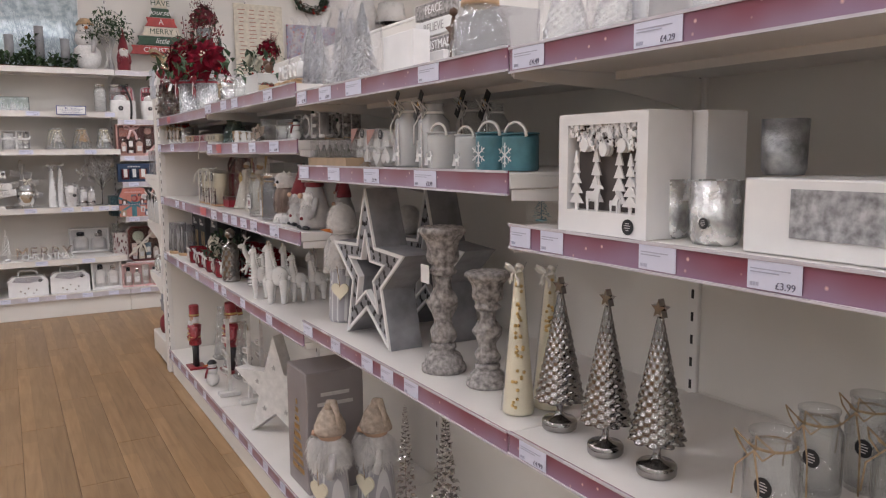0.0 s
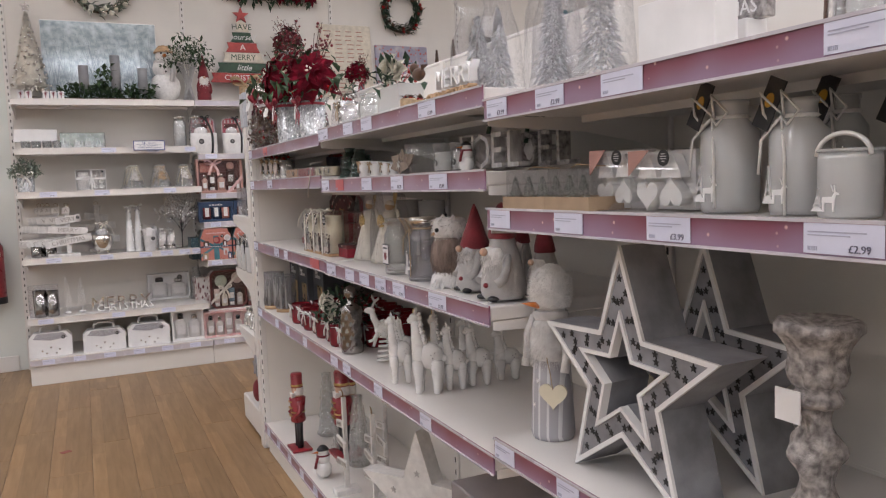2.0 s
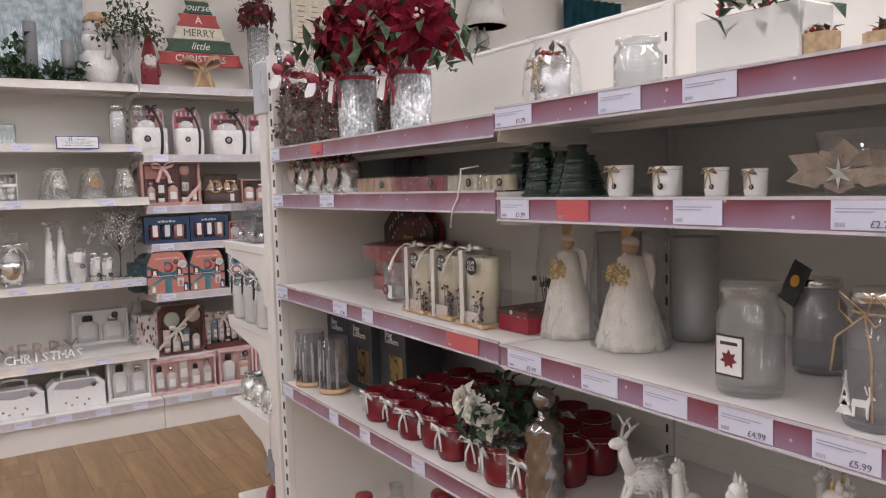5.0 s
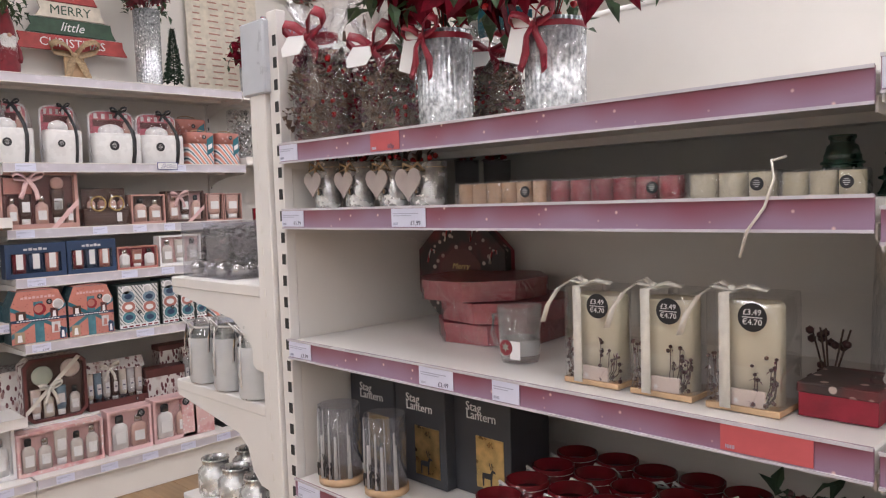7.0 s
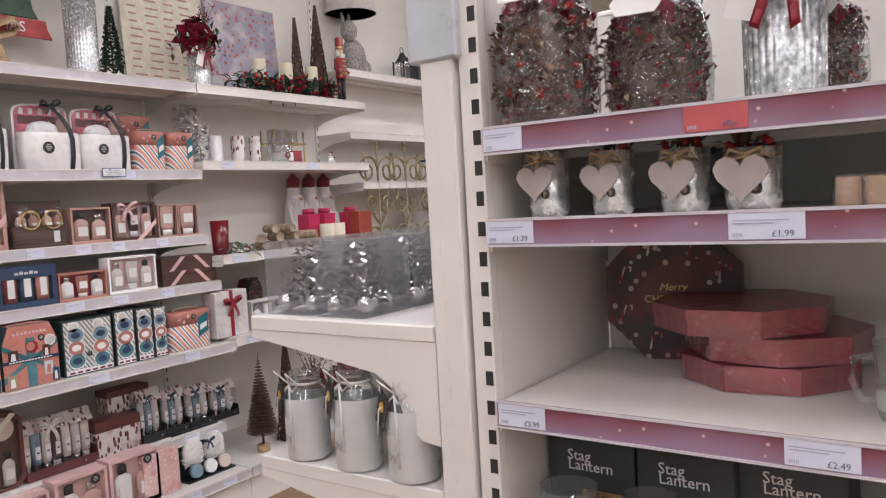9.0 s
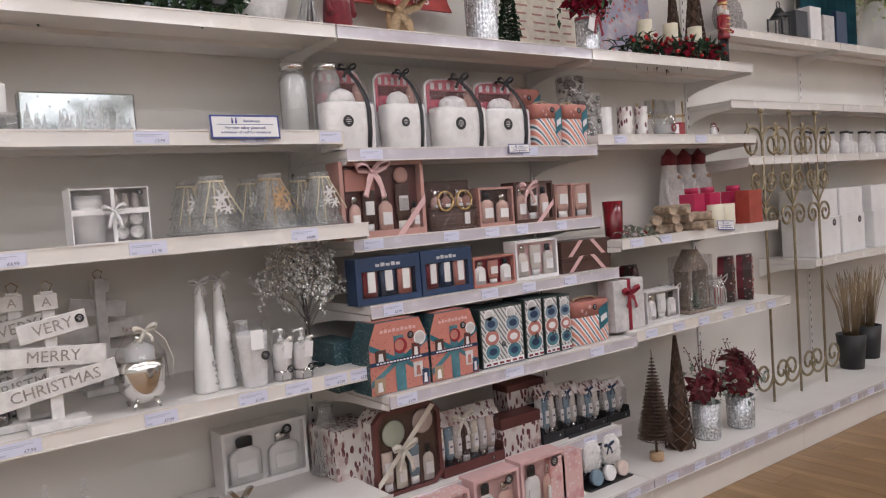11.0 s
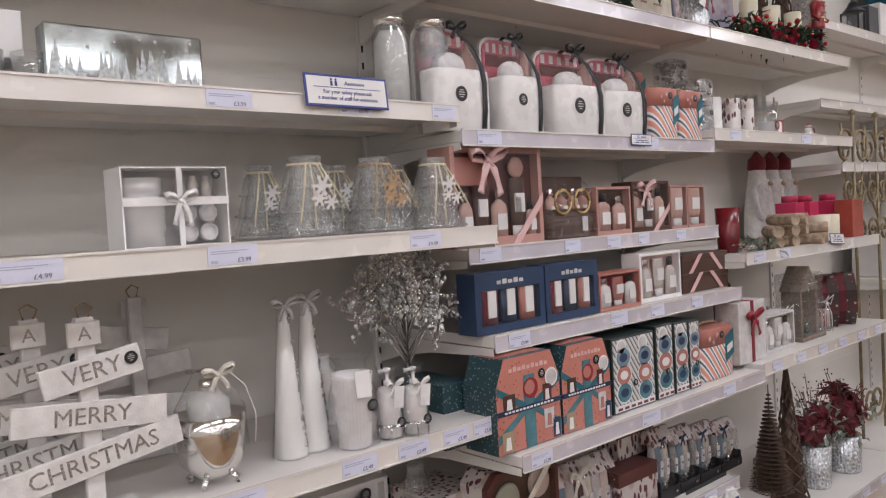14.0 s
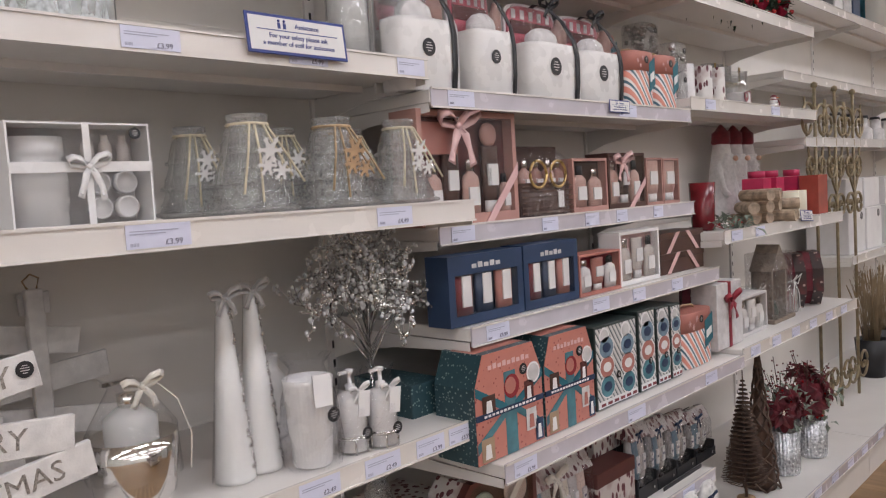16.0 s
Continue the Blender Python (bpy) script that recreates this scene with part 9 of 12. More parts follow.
box(b, -0.07, 0.07, -0.001, 0.0, -0.03, 0.03)
put(tagged(new("picture_label", mesh_of(b, "picture_label", mat("label_grey", (0.34, 0.34, 0.35), 0.5, vary=0.5, scale=70))), "grey printed picture on a white carton", "picture label"), 1.3085, 1.10, 1.24, -90)
put(votive(0.061, 0.075, mat("dull_silver_glass", (0.26, 0.265, 0.27), 0.35, 0.6, vary=0.5, scale=42, bump=0.4), "dull silver glass pot standing on the carton", "mercury votives"), 1.391, 1.243, 1.284, -90)
put(carton("bauble_box", 0.097, 0.070, 0.088, FILM, "clear box of teal glitter baubles"), 1.365, 1.704, 1.186, -90)
put(spiky_tree(0.043, 0.051, TEALC, "teal glitter bauble cluster in a clear box", "bauble_cluster", 80), 1.366, 1.750, 1.186, -90)
put(facet_tree(0.084, 0.291, GUNMETAL, "dark silver quilted glass tree with a star", "silver quilted trees"), 1.362, 1.683, 0.794, -90)
put(facet_tree(0.079, 0.291, GUNMETAL, "dark silver quilted glass tree with a star", "silver quilted trees"), 1.353, 1.544, 0.794, -90)
put(facet_tree(0.082, 0.290, GUNMETAL, "dark silver quilted glass tree with a star", "silver quilted trees"), 1.366, 1.435, 0.794, -90)
put(cone_candle(0.064, 0.307, "cream cone candle with gold dots and a bow"), 1.350, 1.801, 0.794, -90)
put(cone_candle(0.066, 0.296, "cream cone candle with gold dots and a bow"), 1.424, 1.796, 0.794, -90)
put(jar(0.079, 0.136, CLEAR, "clear glass jar with a twine-tied snowflake tag", "clear glass jars", rope=JUTE, neck=0.78, dot=True), 1.379, 1.230, 0.794, -90)
put(jar(0.072, 0.135, CLEAR, "clear glass jar with a twine-tied snowflake tag", "clear glass jars", rope=JUTE, neck=0.78, dot=True), 1.523, 1.259, 0.794, -90)
put(jar(0.069, 0.151, CLEAR, "clear glass jar with a twine-tied snowflake tag", "clear glass jars", rope=JUTE, neck=0.78, dot=True), 1.604, 1.229, 0.794, -90)
put(jar(0.078, 0.132, CLEAR, "clear glass jar with a twine-tied snowflake tag", "clear glass jars", rope=JUTE, neck=0.78, dot=True), 1.547, 1.145, 0.794, -90)
put(bagged(facet_tree(0.096, 0.193, FROSTG, "clear glass tree wrapped in cellophane", "wrapped glass trees", star=False, base=False), 0.096, 0.096, 0.193), 1.408, 1.732, 1.498, -90)
put(bagged(facet_tree(0.093, 0.162, FROSTG, "clear glass tree wrapped in cellophane", "wrapped glass trees", star=False, base=False), 0.093, 0.093, 0.162), 1.406, 1.595, 1.498, -90)
put(votive(0.059, 0.075, mat("grey_felt_pot", (0.33, 0.32, 0.32), 0.8), "grey pot standing near the shelf edge", flare=0.9), 1.349, 1.415, 1.498, -90)
put(bagged(votive(0.151, 0.126, MILK, "frosted bowl wrapped in cellophane"), 0.151, 0.151, 0.126), 1.476, 1.526, 1.498, -90)

# gondola, third bay
put(tree_tray(0.155, 0.09, 0.024, 0.076, "kraft card tray of small frosted trees under clear film"), 1.335, 2.756, 1.282, -90)
put(spiky_tree(0.040, 0.058, FROSTGREEN, "small frosted green tree in a card tray", "frosted_tree", 150, foot=WOODN, group="small frosted trees", lsize=0.16), 1.320, 2.830, 1.288, -90)
put(spiky_tree(0.040, 0.058, FROSTGREEN, "small frosted green tree in a card tray", "frosted_tree", 150, foot=WOODN, group="small frosted trees", lsize=0.16), 1.320, 2.777, 1.288, -90)
put(spiky_tree(0.040, 0.058, FROSTGREEN, "small frosted green tree in a card tray", "frosted_tree", 150, foot=WOODN, group="small frosted trees", lsize=0.16), 1.319, 2.725, 1.288, -90)
put(tree_tray(0.142, 0.09, 0.024, 0.076, "kraft card tray of small frosted trees under clear film"), 1.335, 2.607, 1.282, -90)
put(spiky_tree(0.040, 0.058, FROSTGREEN, "small frosted green tree in a card tray", "frosted_tree", 150, foot=WOODN, group="small frosted trees", lsize=0.16), 1.319, 2.678, 1.288, -90)
put(spiky_tree(0.040, 0.058, FROSTGREEN, "small frosted green tree in a card tray", "frosted_tree", 150, foot=WOODN, group="small frosted trees", lsize=0.16), 1.318, 2.632, 1.288, -90)
put(spiky_tree(0.040, 0.058, FROSTGREEN, "small frosted green tree in a card tray", "frosted_tree", 150, foot=WOODN, group="small frosted trees", lsize=0.16), 1.318, 2.589, 1.288, -90)
put(gnome_candle_box(0.104, 0.060, 0.104, "peach and white box showing white gnome candles"), 1.360, 2.533, 1.282, -90)
put(gnome_candle_box(0.116, 0.060, 0.098, "peach and white box showing white gnome candles"), 1.360, 2.420, 1.282, -90)
put(carton("grey_box", 0.037, 0.100, 0.095, CHARC, "slim dark carton beside the jars"), 1.450, 2.417, 1.282, -90)
put(jar(0.084, 0.162, MILK, "frosted deer jar tied with white cord and a black tag", "large frosted jars", rope=ROPE, tag=True, motif="deer", neck=0.6), 1.372, 2.298, 1.282, -90)
put(jar(0.075, 0.152, MILK, "frosted deer jar tied with white cord and a black tag", "large frosted jars", rope=ROPE, tag=True, motif="deer", neck=0.6), 1.367, 2.174, 1.282, -90)
put(jar(0.071, 0.082, MILK, "grey frosted pot with a deer and rope handle", "rope-handled pots", handle=ROPE, motif="deer", neck=0.96, shoulder=0.85), 1.336, 2.076, 1.282, -90)
put(jar(0.063, 0.074, MILK, "grey frosted pot with a deer and rope handle", "rope-handled pots", handle=ROPE, motif="deer", neck=0.96, shoulder=0.85), 1.332, 1.956, 1.282, -90)
put(jar(0.076, 0.076, TEALC, "teal ceramic pot with a white snowflake and rope handle", "rope-handled pots", handle=ROPE, motif="flake", neck=0.96, shoulder=0.85), 1.338, 1.871, 1.282, -90)
put(jar(0.071, 0.072, TEALC, "teal ceramic pot with a white snowflake and rope handle", "rope-handled pots", handle=ROPE, motif="flake", neck=0.96, shoulder=0.85), 1.336, 1.778, 1.282, -90)
put(jar(0.061, 0.162, CLEAR, "clear jar with a black swing tag behind the pots", "large frosted jars", rope=ROPE, tag=True), 1.490, 2.200, 1.282, -90)
put(jar(0.056, 0.151, CLEAR, "clear jar with a black swing tag behind the pots", "large frosted jars", rope=ROPE, tag=True), 1.488, 2.090, 1.282, -90)
put(star_lantern(0.238, 0.095, "tall grey star lantern with white rims and cut stars"), 1.385, 2.512, 0.793, -89)
put(star_lantern(0.238, 0.095, "tall grey star lantern with white rims standing behind another"), 1.572, 2.505, 0.793, -92)
put(candlestick(0.110, 0.352, "tall weathered grey twisted candlestick with leaf cup"), 1.374, 2.149, 0.791, -90)
put(candlestick(0.100, 0.262, "short weathered grey candlestick with leaf cup"), 1.400, 1.992, 0.791, -90)
put(plush_snowman(0.094, 0.374, "white plush snowman with striped robe and wooden heart"), 1.384, 2.808, 0.791, -70)
t = carton("tree_carton", 0.21, 0.20, 0.43, TAUPE, "tall taupe carton with a printed light tree", bars=GREYL)
b = bm_new()
for k in range(9):
    s = 0.06 * (1 - k / 9)
    box(b, -0.1062, -0.1052, -s, s, 0.06 + 0.03 * k, 0.078 + 0.03 * k)
part("printed_tree", b, GOLD, t)
put(t, 1.41, 3.07, 0.151, 0)
put(plush_snowman(0.127, 0.392 * 0.9, "grey striped gnome with furry beard and jute hat", JUTECAP), 1.336, 2.834, 0.151, -90)
put(plush_snowman(0.130, 0.376 * 0.9, "grey striped gnome with furry beard and jute hat", JUTECAP), 1.488, 2.813, 0.151, -90)
put(spiky_tree(0.085, 0.419, SILVER, "silver leaf tree standing on the base shelf", "silver_leaf_tree", 130, group="silver leaf trees", lsize=0.22), 1.472, 2.561, 0.151, -90)
put(spiky_tree(0.119, 0.377, SILVER, "silver leaf tree standing on the base shelf", "silver_leaf_tree", 130, group="silver leaf trees", lsize=0.22), 1.586, 2.514, 0.151, -90)
put(bagged(spiky_tree(0.135, 0.250, GLITTER, "silver glitter tree in cellophane", "glitter_tree", 1100, group="wrapped trees", lsize=0.055), 0.135, 0.135, 0.250), 1.427, 3.175, 1.503, -90)
put(bagged(spiky_tree(0.103, 0.252, GLITTER, "silver glitter tree in cellophane", "glitter_tree", 1100, group="wrapped trees", lsize=0.055), 0.103, 0.103, 0.252), 1.431, 3.079, 1.503, -90)
put(bagged(spiky_tree(0.105, 0.250, GLITTER, "silver glitter tree in cellophane", "glitter_tree", 1100, group="wrapped trees", lsize=0.055), 0.105, 0.105, 0.250), 1.393, 2.790, 1.503, -90)
put(bagged(spiky_tree(0.11, 0.240, GLITTER, "silver glitter tree in cellophane", "glitter_tree", 1100, group="wrapped trees", lsize=0.055), 0.11, 0.11, 0.240), 1.384, 2.619, 1.503, -90)
put(bagged(spiky_tree(0.10, 0.245, GLITTER, "silver glitter tree in cellophane", "glitter_tree", 1100, group="wrapped trees", lsize=0.055), 0.10, 0.10, 0.245), 1.455, 2.865, 1.503, -90)
put(carton("white_card_box", 0.182, 0.050, 0.135, PAPERW, "white card box with a hanging wooden star"), 1.445, 2.467, 1.503, -90)
b = bm_new()
prism(b, star_pts(0.035), -0.004, 0.004, Matrix.Translation((0, 0, 0.10)))
tube(b, [(-0.012, 0, 0.08), (-0.014, 0, 0.02), (-0.014, 0, 0)], 0.003, 5)
tube(b, [(0.012, 0, 0.08), (0.014, 0, 0.02), (0.014, 0, 0)], 0.003, 5)
ball(b, (0, 0, 0.142), 0.012, 6)
put(solid("hanging_star", b, WOODD, "small wooden star figure with dangling legs", "ornament"), 1.415, 2.16, 1.503, -90)
put(bagged(jar(0.127, 0.164, CLEAR, "clear jar wrapped in cellophane", "wrapped jars", lid=WOODN), 0.127, 0.127, 0.164), 1.464, 2.121, 1.503, -90)
t = thing("word_board_stack", "stacked grey and white word boards", "board sign")
for z, text, m, ink in ((0.115, "CHRISTMAS", WOODG, PAPERW), (0.165, "BELIEVE", PAPERW, GREY), (0.215, "PEACE", WOODG, PAPERW)):
    b = bm_new()
    box(b, -0.11, 0.11, -0.01, 0.01, -0.022, 0.022, 0.002)
    o = part("board", b, m, t)
    o.matrix_basis = pose(0, 0, z)
    words(text, 0.034, ink, o, pose(0, -0.0108, 0))
b = bm_new()
box(b, -0.08, 0.08, -0.025, 0.025, 0, 0.095, 0.002)
part("base", b, PAPERW, t)
put(t, 1.56, 2.50, 1.503, -90)
put(carton("glass_scene_box", 0.179, 0.100, 0.105, SMOKE, "glass box with a printed winter forest scene"), 1.400, 1.958, 1.503, -90)

# gondola, second bay
put(bagged(votive(0.075, 0.092, MERCURY, "silver pot with red berries and twine in film", "berry pots", twine=JUTE, berries=True, dot=True), 0.1, 0.1, 0.12), 1.356, 4.005, 1.534, -90)
put(jar(0.083, 0.092, CLEAR, "white candle in a lidded glass jar", "candle jars", fill=WAXW, lid=CLEAR, neck=0.8), 1.366, 3.796, 1.534, -90)
put(carton("flower_glass_box", 0.168, 0.080, 0.089, MILK, "frosted glass box holding a white flower arrangement"), 1.370, 3.564, 1.534, -90)
t = thing("flower_posy", "white rose posy with red berries and fir", "flower arrangement")
sprays(t, 0.0, 0.07, 0.07, PINEG, 40, 0.045, BERRY, 16)
bracts(t, 0, -0.035, 0.05, 0.05, PETALW, 14, wide=1.9)
bracts(t, 0.045, -0.02, 0.04, 0.035, PETALW, 12, wide=1.9)
put(t, 1.37, 3.565, 1.622, -90)
put(votive(0.047, 0.042, JUTE, "small twig nest pot with red berries", "berry pots", berries=True), 1.354, 3.463, 1.534, -90)
put(votive(0.047, 0.029, JUTE, "small twig nest pot with red berries", "berry pots", berries=True), 1.353, 3.382, 1.534, -90)
put(letters("CHRISTMAS", 0.259 / 7.7, 0.020, WOODN, "pale wooden cut-out word in capital letters"), 1.350, 3.183, 1.534, -90)
put(letters("MERRY", 0.210 / 4.3, 0.020, PAPERW, "white painted cut-out word in capital letters"), 1.350, 3.145, 1.570, -90)
b = bm_new()
ball(b, (0, 0, 0.02), 1, 8, (0.03, 0.015, 0.018))
ball(b, (-0.028, 0, 0.04), 0.013)
leaf(b, (0.02, 0, 0.025), (1, 0, 0.3), 0.04, 0.02)
put(solid("robin_ornament", b, WOODD, "small carved robin on a wooden word", "bird ornament"), 1.33, 3.33, 1.605, -90)
put(tier_tree(0.059 * 1.35, 0.094, GREENG, "dark green glass tree jar", "green tree jars"), 1.390, 4.147, 1.362, -90)
put(tier_tree(0.059 * 1.35, 0.089, GREENG, "dark green glass tree jar", "green tree jars"), 1.389, 4.014, 1.362, -90)
put(tier_tree(0.063 * 1.35, 0.078, GREENG, "dark green glass tree jar", "green tree jars"), 1.391, 3.952, 1.362, -90)
put(tier_tree(0.066 * 1.35, 0.108, GREENG, "dark green glass tree jar", "green tree jars"), 1.373, 4.060, 1.362, -90)
put(tier_tree(0.066 * 1.35, 0.098, GREENG, "dark green glass tree jar", "green tree jars"), 1.373, 3.955, 1.362, -90)
put(votive(0.045, 0.054, CERAM, "small white pot candle tied with twine", "small white pots", twine=JUTE, dot=True), 1.343, 3.815, 1.362, -90)
put(votive(0.048, 0.049, CERAM, "small white pot candle tied with twine", "small white pots", twine=JUTE, dot=True), 1.344, 3.714, 1.362, -90)
put(votive(0.036, 0.044, CERAM, "small white pot candle tied with twine", "small white pots", twine=JUTE, dot=True), 1.338, 3.615, 1.362, -90)
put(votive(0.033, 0.040, CERAM, "small white pot candle tied with twine", "small white pots", twine=JUTE, dot=True), 1.336, 3.547, 1.362, -90)
t = thing("twig_bow_basket", "brown bark bow with a silver snowflake round a glass bowl", "bowl")
b = bm_new()
lathe(b, [(0.0, 0), (0.07, 0), (0.085, 0.085), (0.08, 0.085), (0.065, 0.01)], 24)
part("bowl", b, CLEAR, t)
b = bm_new()
for k in range(12):
    a = math.pi * 2 * k / 12
    c, s = math.cos(a), math.sin(a) * 0.4
    q = 0.085 if k % 2 else 0.06
    prism(b, [(0, 0.035), (c * q * 0.6 - s * 0.05, 0.035 + s * q * 0.6 + c * 0.014), (c * q, 0.035 + s * q + 0.004), (c * q * 0.6 + s * 0.05, 0.035 + s * q * 0.6 - c * 0.014)], -0.094 - 0.0015 * k, -0.092 - 0.0015 * k)
tagged(part("bark_bow", b, FELTB, t), kind="stuff")
b = bm_new()
prism(b, star_pts(0.02, 0.3, 6), -0.11, -0.106, Matrix.Translation((0, 0, 0.03)))
part("snowflake", b, SILVER, t)
put(t, 1.40, 3.40, 1.361, -90)
put(votive(0.069, 0.075, CLEAR, "white candle in a tall glass with frosted fir print", "candles in glass", wax=WAXW, dot=True, flare=1.0), 1.355, 3.231, 1.362, -90)
put(votive(0.066, 0.073, CLEAR, "white candle in a tall glass with frosted fir print", "candles in glass", wax=WAXW, dot=True, flare=1.0), 1.353, 3.125, 1.362, -90)
put(letters("NOEL", 0.085, 0.030, WOODN2, "whitewashed wooden NOEL letters with snow animals"), 1.385, 3.036, 1.362, -90)
put(letters("NOEL", 0.085, 0.030, WOODG, "grey wooden NOEL letters standing behind"), 1.465, 2.961, 1.362, -90)
put(snowman(0.078, 0.185, "snowman figure with green scarf and red hat", GREENW, REDF), 1.435, 3.105, 1.362, -90)
put(snowman(0.074, 0.18, "snowman figure with green scarf and red hat", GREENW, REDF), 1.493, 3.025, 1.362, -90)
put(snowman(0.045, 0.075, "small penguin-like snow figure in front of letters", REDF, BLACK, True), 1.345, 3.10, 1.361, -90)
put(angel(0.120, 0.231, "cream tulle angel with gold beads in a clear bag"), 1.436, 4.057, 1.074, -90)
put(angel(0.134, 0.230, "cream tulle angel with gold beads in a clear bag"), 1.451, 3.898, 1.074, -90)
put(votive(0.098, 0.204, MILK, "tall frosted glass cylinder with faint dots", "frosted cylinders", flare=1.0), 1.599, 4.072, 1.074, -90)
put(votive(0.093, 0.203, MILK, "tall frosted glass cylinder with faint dots", "frosted cylinders", flare=1.0), 1.597, 3.869, 1.074, -90)
put(jar(0.096, 0.160, CLEAR, "glass cookie jar with metal lid and printed label", "cookie jars", lid=CLEAR, neck=0.8, badge=True), 1.353, 3.567, 1.074, -90)
put(jar(0.091, 0.169, SMOKE, "frosted glass jar with white deer print and lid", "cookie jars", lid=CHROME, neck=0.72, rope=JUTE, motif="deer"), 1.343, 3.370, 1.074, -90)
put(jar(0.080, 0.148, SMOKE, "smoky glass jar with black tag and lid", "cookie jars", lid=CHROME, neck=0.72, tag=True), 1.540, 3.573, 1.074, -90)
put(owl(0.103, 0.185, "furry white and brown owl figure"), 1.349, 3.213, 1.074, -90)
put(gnome(0.090, 0.211, "grey gnome with tall red felt hat", REDF, GREY, GREYL, "red-hatted gnomes"), 1.355, 3.088, 1.074, -90)
put(gnome(0.100, 0.218, "large grey gnome with white beard and red hat", REDF, GREY, FUR, "red-hatted gnomes", tall_hat=False), 1.345, 2.936, 1.074, -90)
put(gnome(0.053, 0.206, "small gnome with tall red hat standing behind", REDF, GREY, FUR, "red-hatted gnomes"), 1.527, 3.156, 1.074, -90)
put(gnome(0.076, 0.161, "grey gnome with white beard and red hat", REDF, GREY, FUR, "red-hatted gnomes", tall_hat=False), 1.435, 2.905, 1.074, -90)
put(plush_snowman(0.10, 0.36, "white plush snowman standing behind the star"), 1.60, 2.78, 0.793, -80)
put(carton("mirror_planter", 0.14, 0.10, 0.088, MERCURY, "square mirrored planter holding white flowers"), 1.37, 4.19, 0.749, -90)
t = thing("winter_posy", "white flowers with fir sprigs and berries", "flower arrangement")
sprays(t, 0.0, 0.09, 0.13, PINEG, 160, 0.045, DBERRY, 26)
for q in (-0.05, 0.0, -0.09):
    bracts(t, q, -0.05, 0.04 + abs(q) * 0.3, 0.045, PETALW, 14, wide=1.9)
put(t, 1.37, 4.19, 0.835, -90)
put(quilted_bottle(0.079, 0.240, "silver quilted mercury-glass bottle with round stopper"), 1.338, 4.024, 0.749, -90)
put(reindeer(0.125, 0.226, "white feather reindeer on a coiled stand"), 1.378, 3.804, 0.749, -20)
put(llama(0.067 * 1.15, 0.213, "white glazed ceramic llama standing", False), 1.326, 3.549, 0.749, -15)
put(llama(0.088 * 1.15, 0.242, "white glazed ceramic llama standing", True), 1.351, 3.406, 0.749, -35)
put(llama(0.061 * 1.15, 0.227, "white glazed ceramic llama standing", True), 1.410, 3.435, 0.749, -35)
put(llama(0.064 * 1.15, 0.194, "white glazed ceramic llama standing", False), 1.432, 3.395, 0.749, -15)
put(llama(0.072 * 1.15, 0.184, "white glazed ceramic llama standing", False), 1.512, 3.403, 0.749, -15)
put(llama(0.076 * 1.15, 0.158, "white glazed ceramic llama standing", False), 1.613, 3.414, 0.749, -15)
put(llama(0.060 * 1.15, 0.172, "white glazed ceramic llama standing", False), 1.563, 3.564, 0.749, -15)
put(llama(0.058 * 1.15, 0.161, "white glazed ceramic llama standing", False), 1.421, 3.743, 0.749, -15)
put(nutcracker(0.084 * 1.35, 0.352, "red-coated wooden nutcracker soldier"), 1.324, 4.825, 0.151, -90)
put(nutcracker(0.104 * 1.35, 0.381, "red-coated wooden nutcracker with a drum"), 1.480, 4.646, 0.151, -90)
put(nutcracker(0.070 * 1.35, 0.373, "red-coated wooden nutcracker soldier"), 1.524, 4.657, 0.151, -90)
put(snowman(0.082, 0.136, "round white snowman pot with red scarf and black hat", REDF, BLACK, True), 1.322, 4.434, 0.151, -90)
put(plank_sign([("VERY", 0.085, 0.028, 0.408 * 0.68, -9, 0), ("MERRY", 0.095, 0.028, 0.408 * 0.5, 7, 0), ("CHRISTMAS", 0.11, 0.03, 0.408 * 0.3, -8, 0)], 0.1, 0.408, "small white wooden Christmas sign post"), 1.356, 4.235, 0.151, -90)
put(plank_sign([("VERY", 0.085, 0.028, 0.375 * 0.68, -9, 0), ("MERRY", 0.095, 0.028, 0.375 * 0.5, 7, 0), ("CHRISTMAS", 0.11, 0.03, 0.375 * 0.3, -8, 0)], 0.1, 0.375, "small white wooden Christmas sign post"), 1.412, 4.071, 0.151, -90)
put(plank_sign([("VERY", 0.085, 0.028, 0.366 * 0.68, -9, 0), ("MERRY", 0.095, 0.028, 0.366 * 0.5, 7, 0), ("CHRISTMAS", 0.11, 0.03, 0.366 * 0.3, -8, 0)], 0.1, 0.366, "small white wooden Christmas sign post"), 1.513, 4.216, 0.151, -90)
t = thing("white_star_ornament", "tall white five-pointed star ornament", "star ornament")
b = bm_new()
prism(b, star_pts(0.235, 0.4), -0.03, 0.03, Matrix.Translation((0, 0, 0.19)))
part("star_body", b, WOODW, t)
b = bm_new()
for k in range(5):
    prism(b, star_pts(0.012), -0.033, -0.029, Matrix.Translation((0.1 * math.sin(k * 1.257), 0, 0.19 + 0.1 * math.cos(k * 1.257))))
part("cut_stars", b, GREY, t)
put(t, 1.41, 3.60, 0.151, -60)
put(tier_tree(0.11, 0.30, EMBOSS, "tall clear glass tree on the base shelf", "tall glass trees"), 1.50, 4.95, 0.151, -90)
put(tier_tree(0.11, 0.30, EMBOSS, "tall clear glass tree on the base shelf", "tall glass trees"), 1.50, 4.72, 0.151, -90)
put(tier_tree(0.11, 0.30, EMBOSS, "tall clear glass tree on the base shelf", "tall glass trees"), 1.50, 4.50, 0.151, -90)

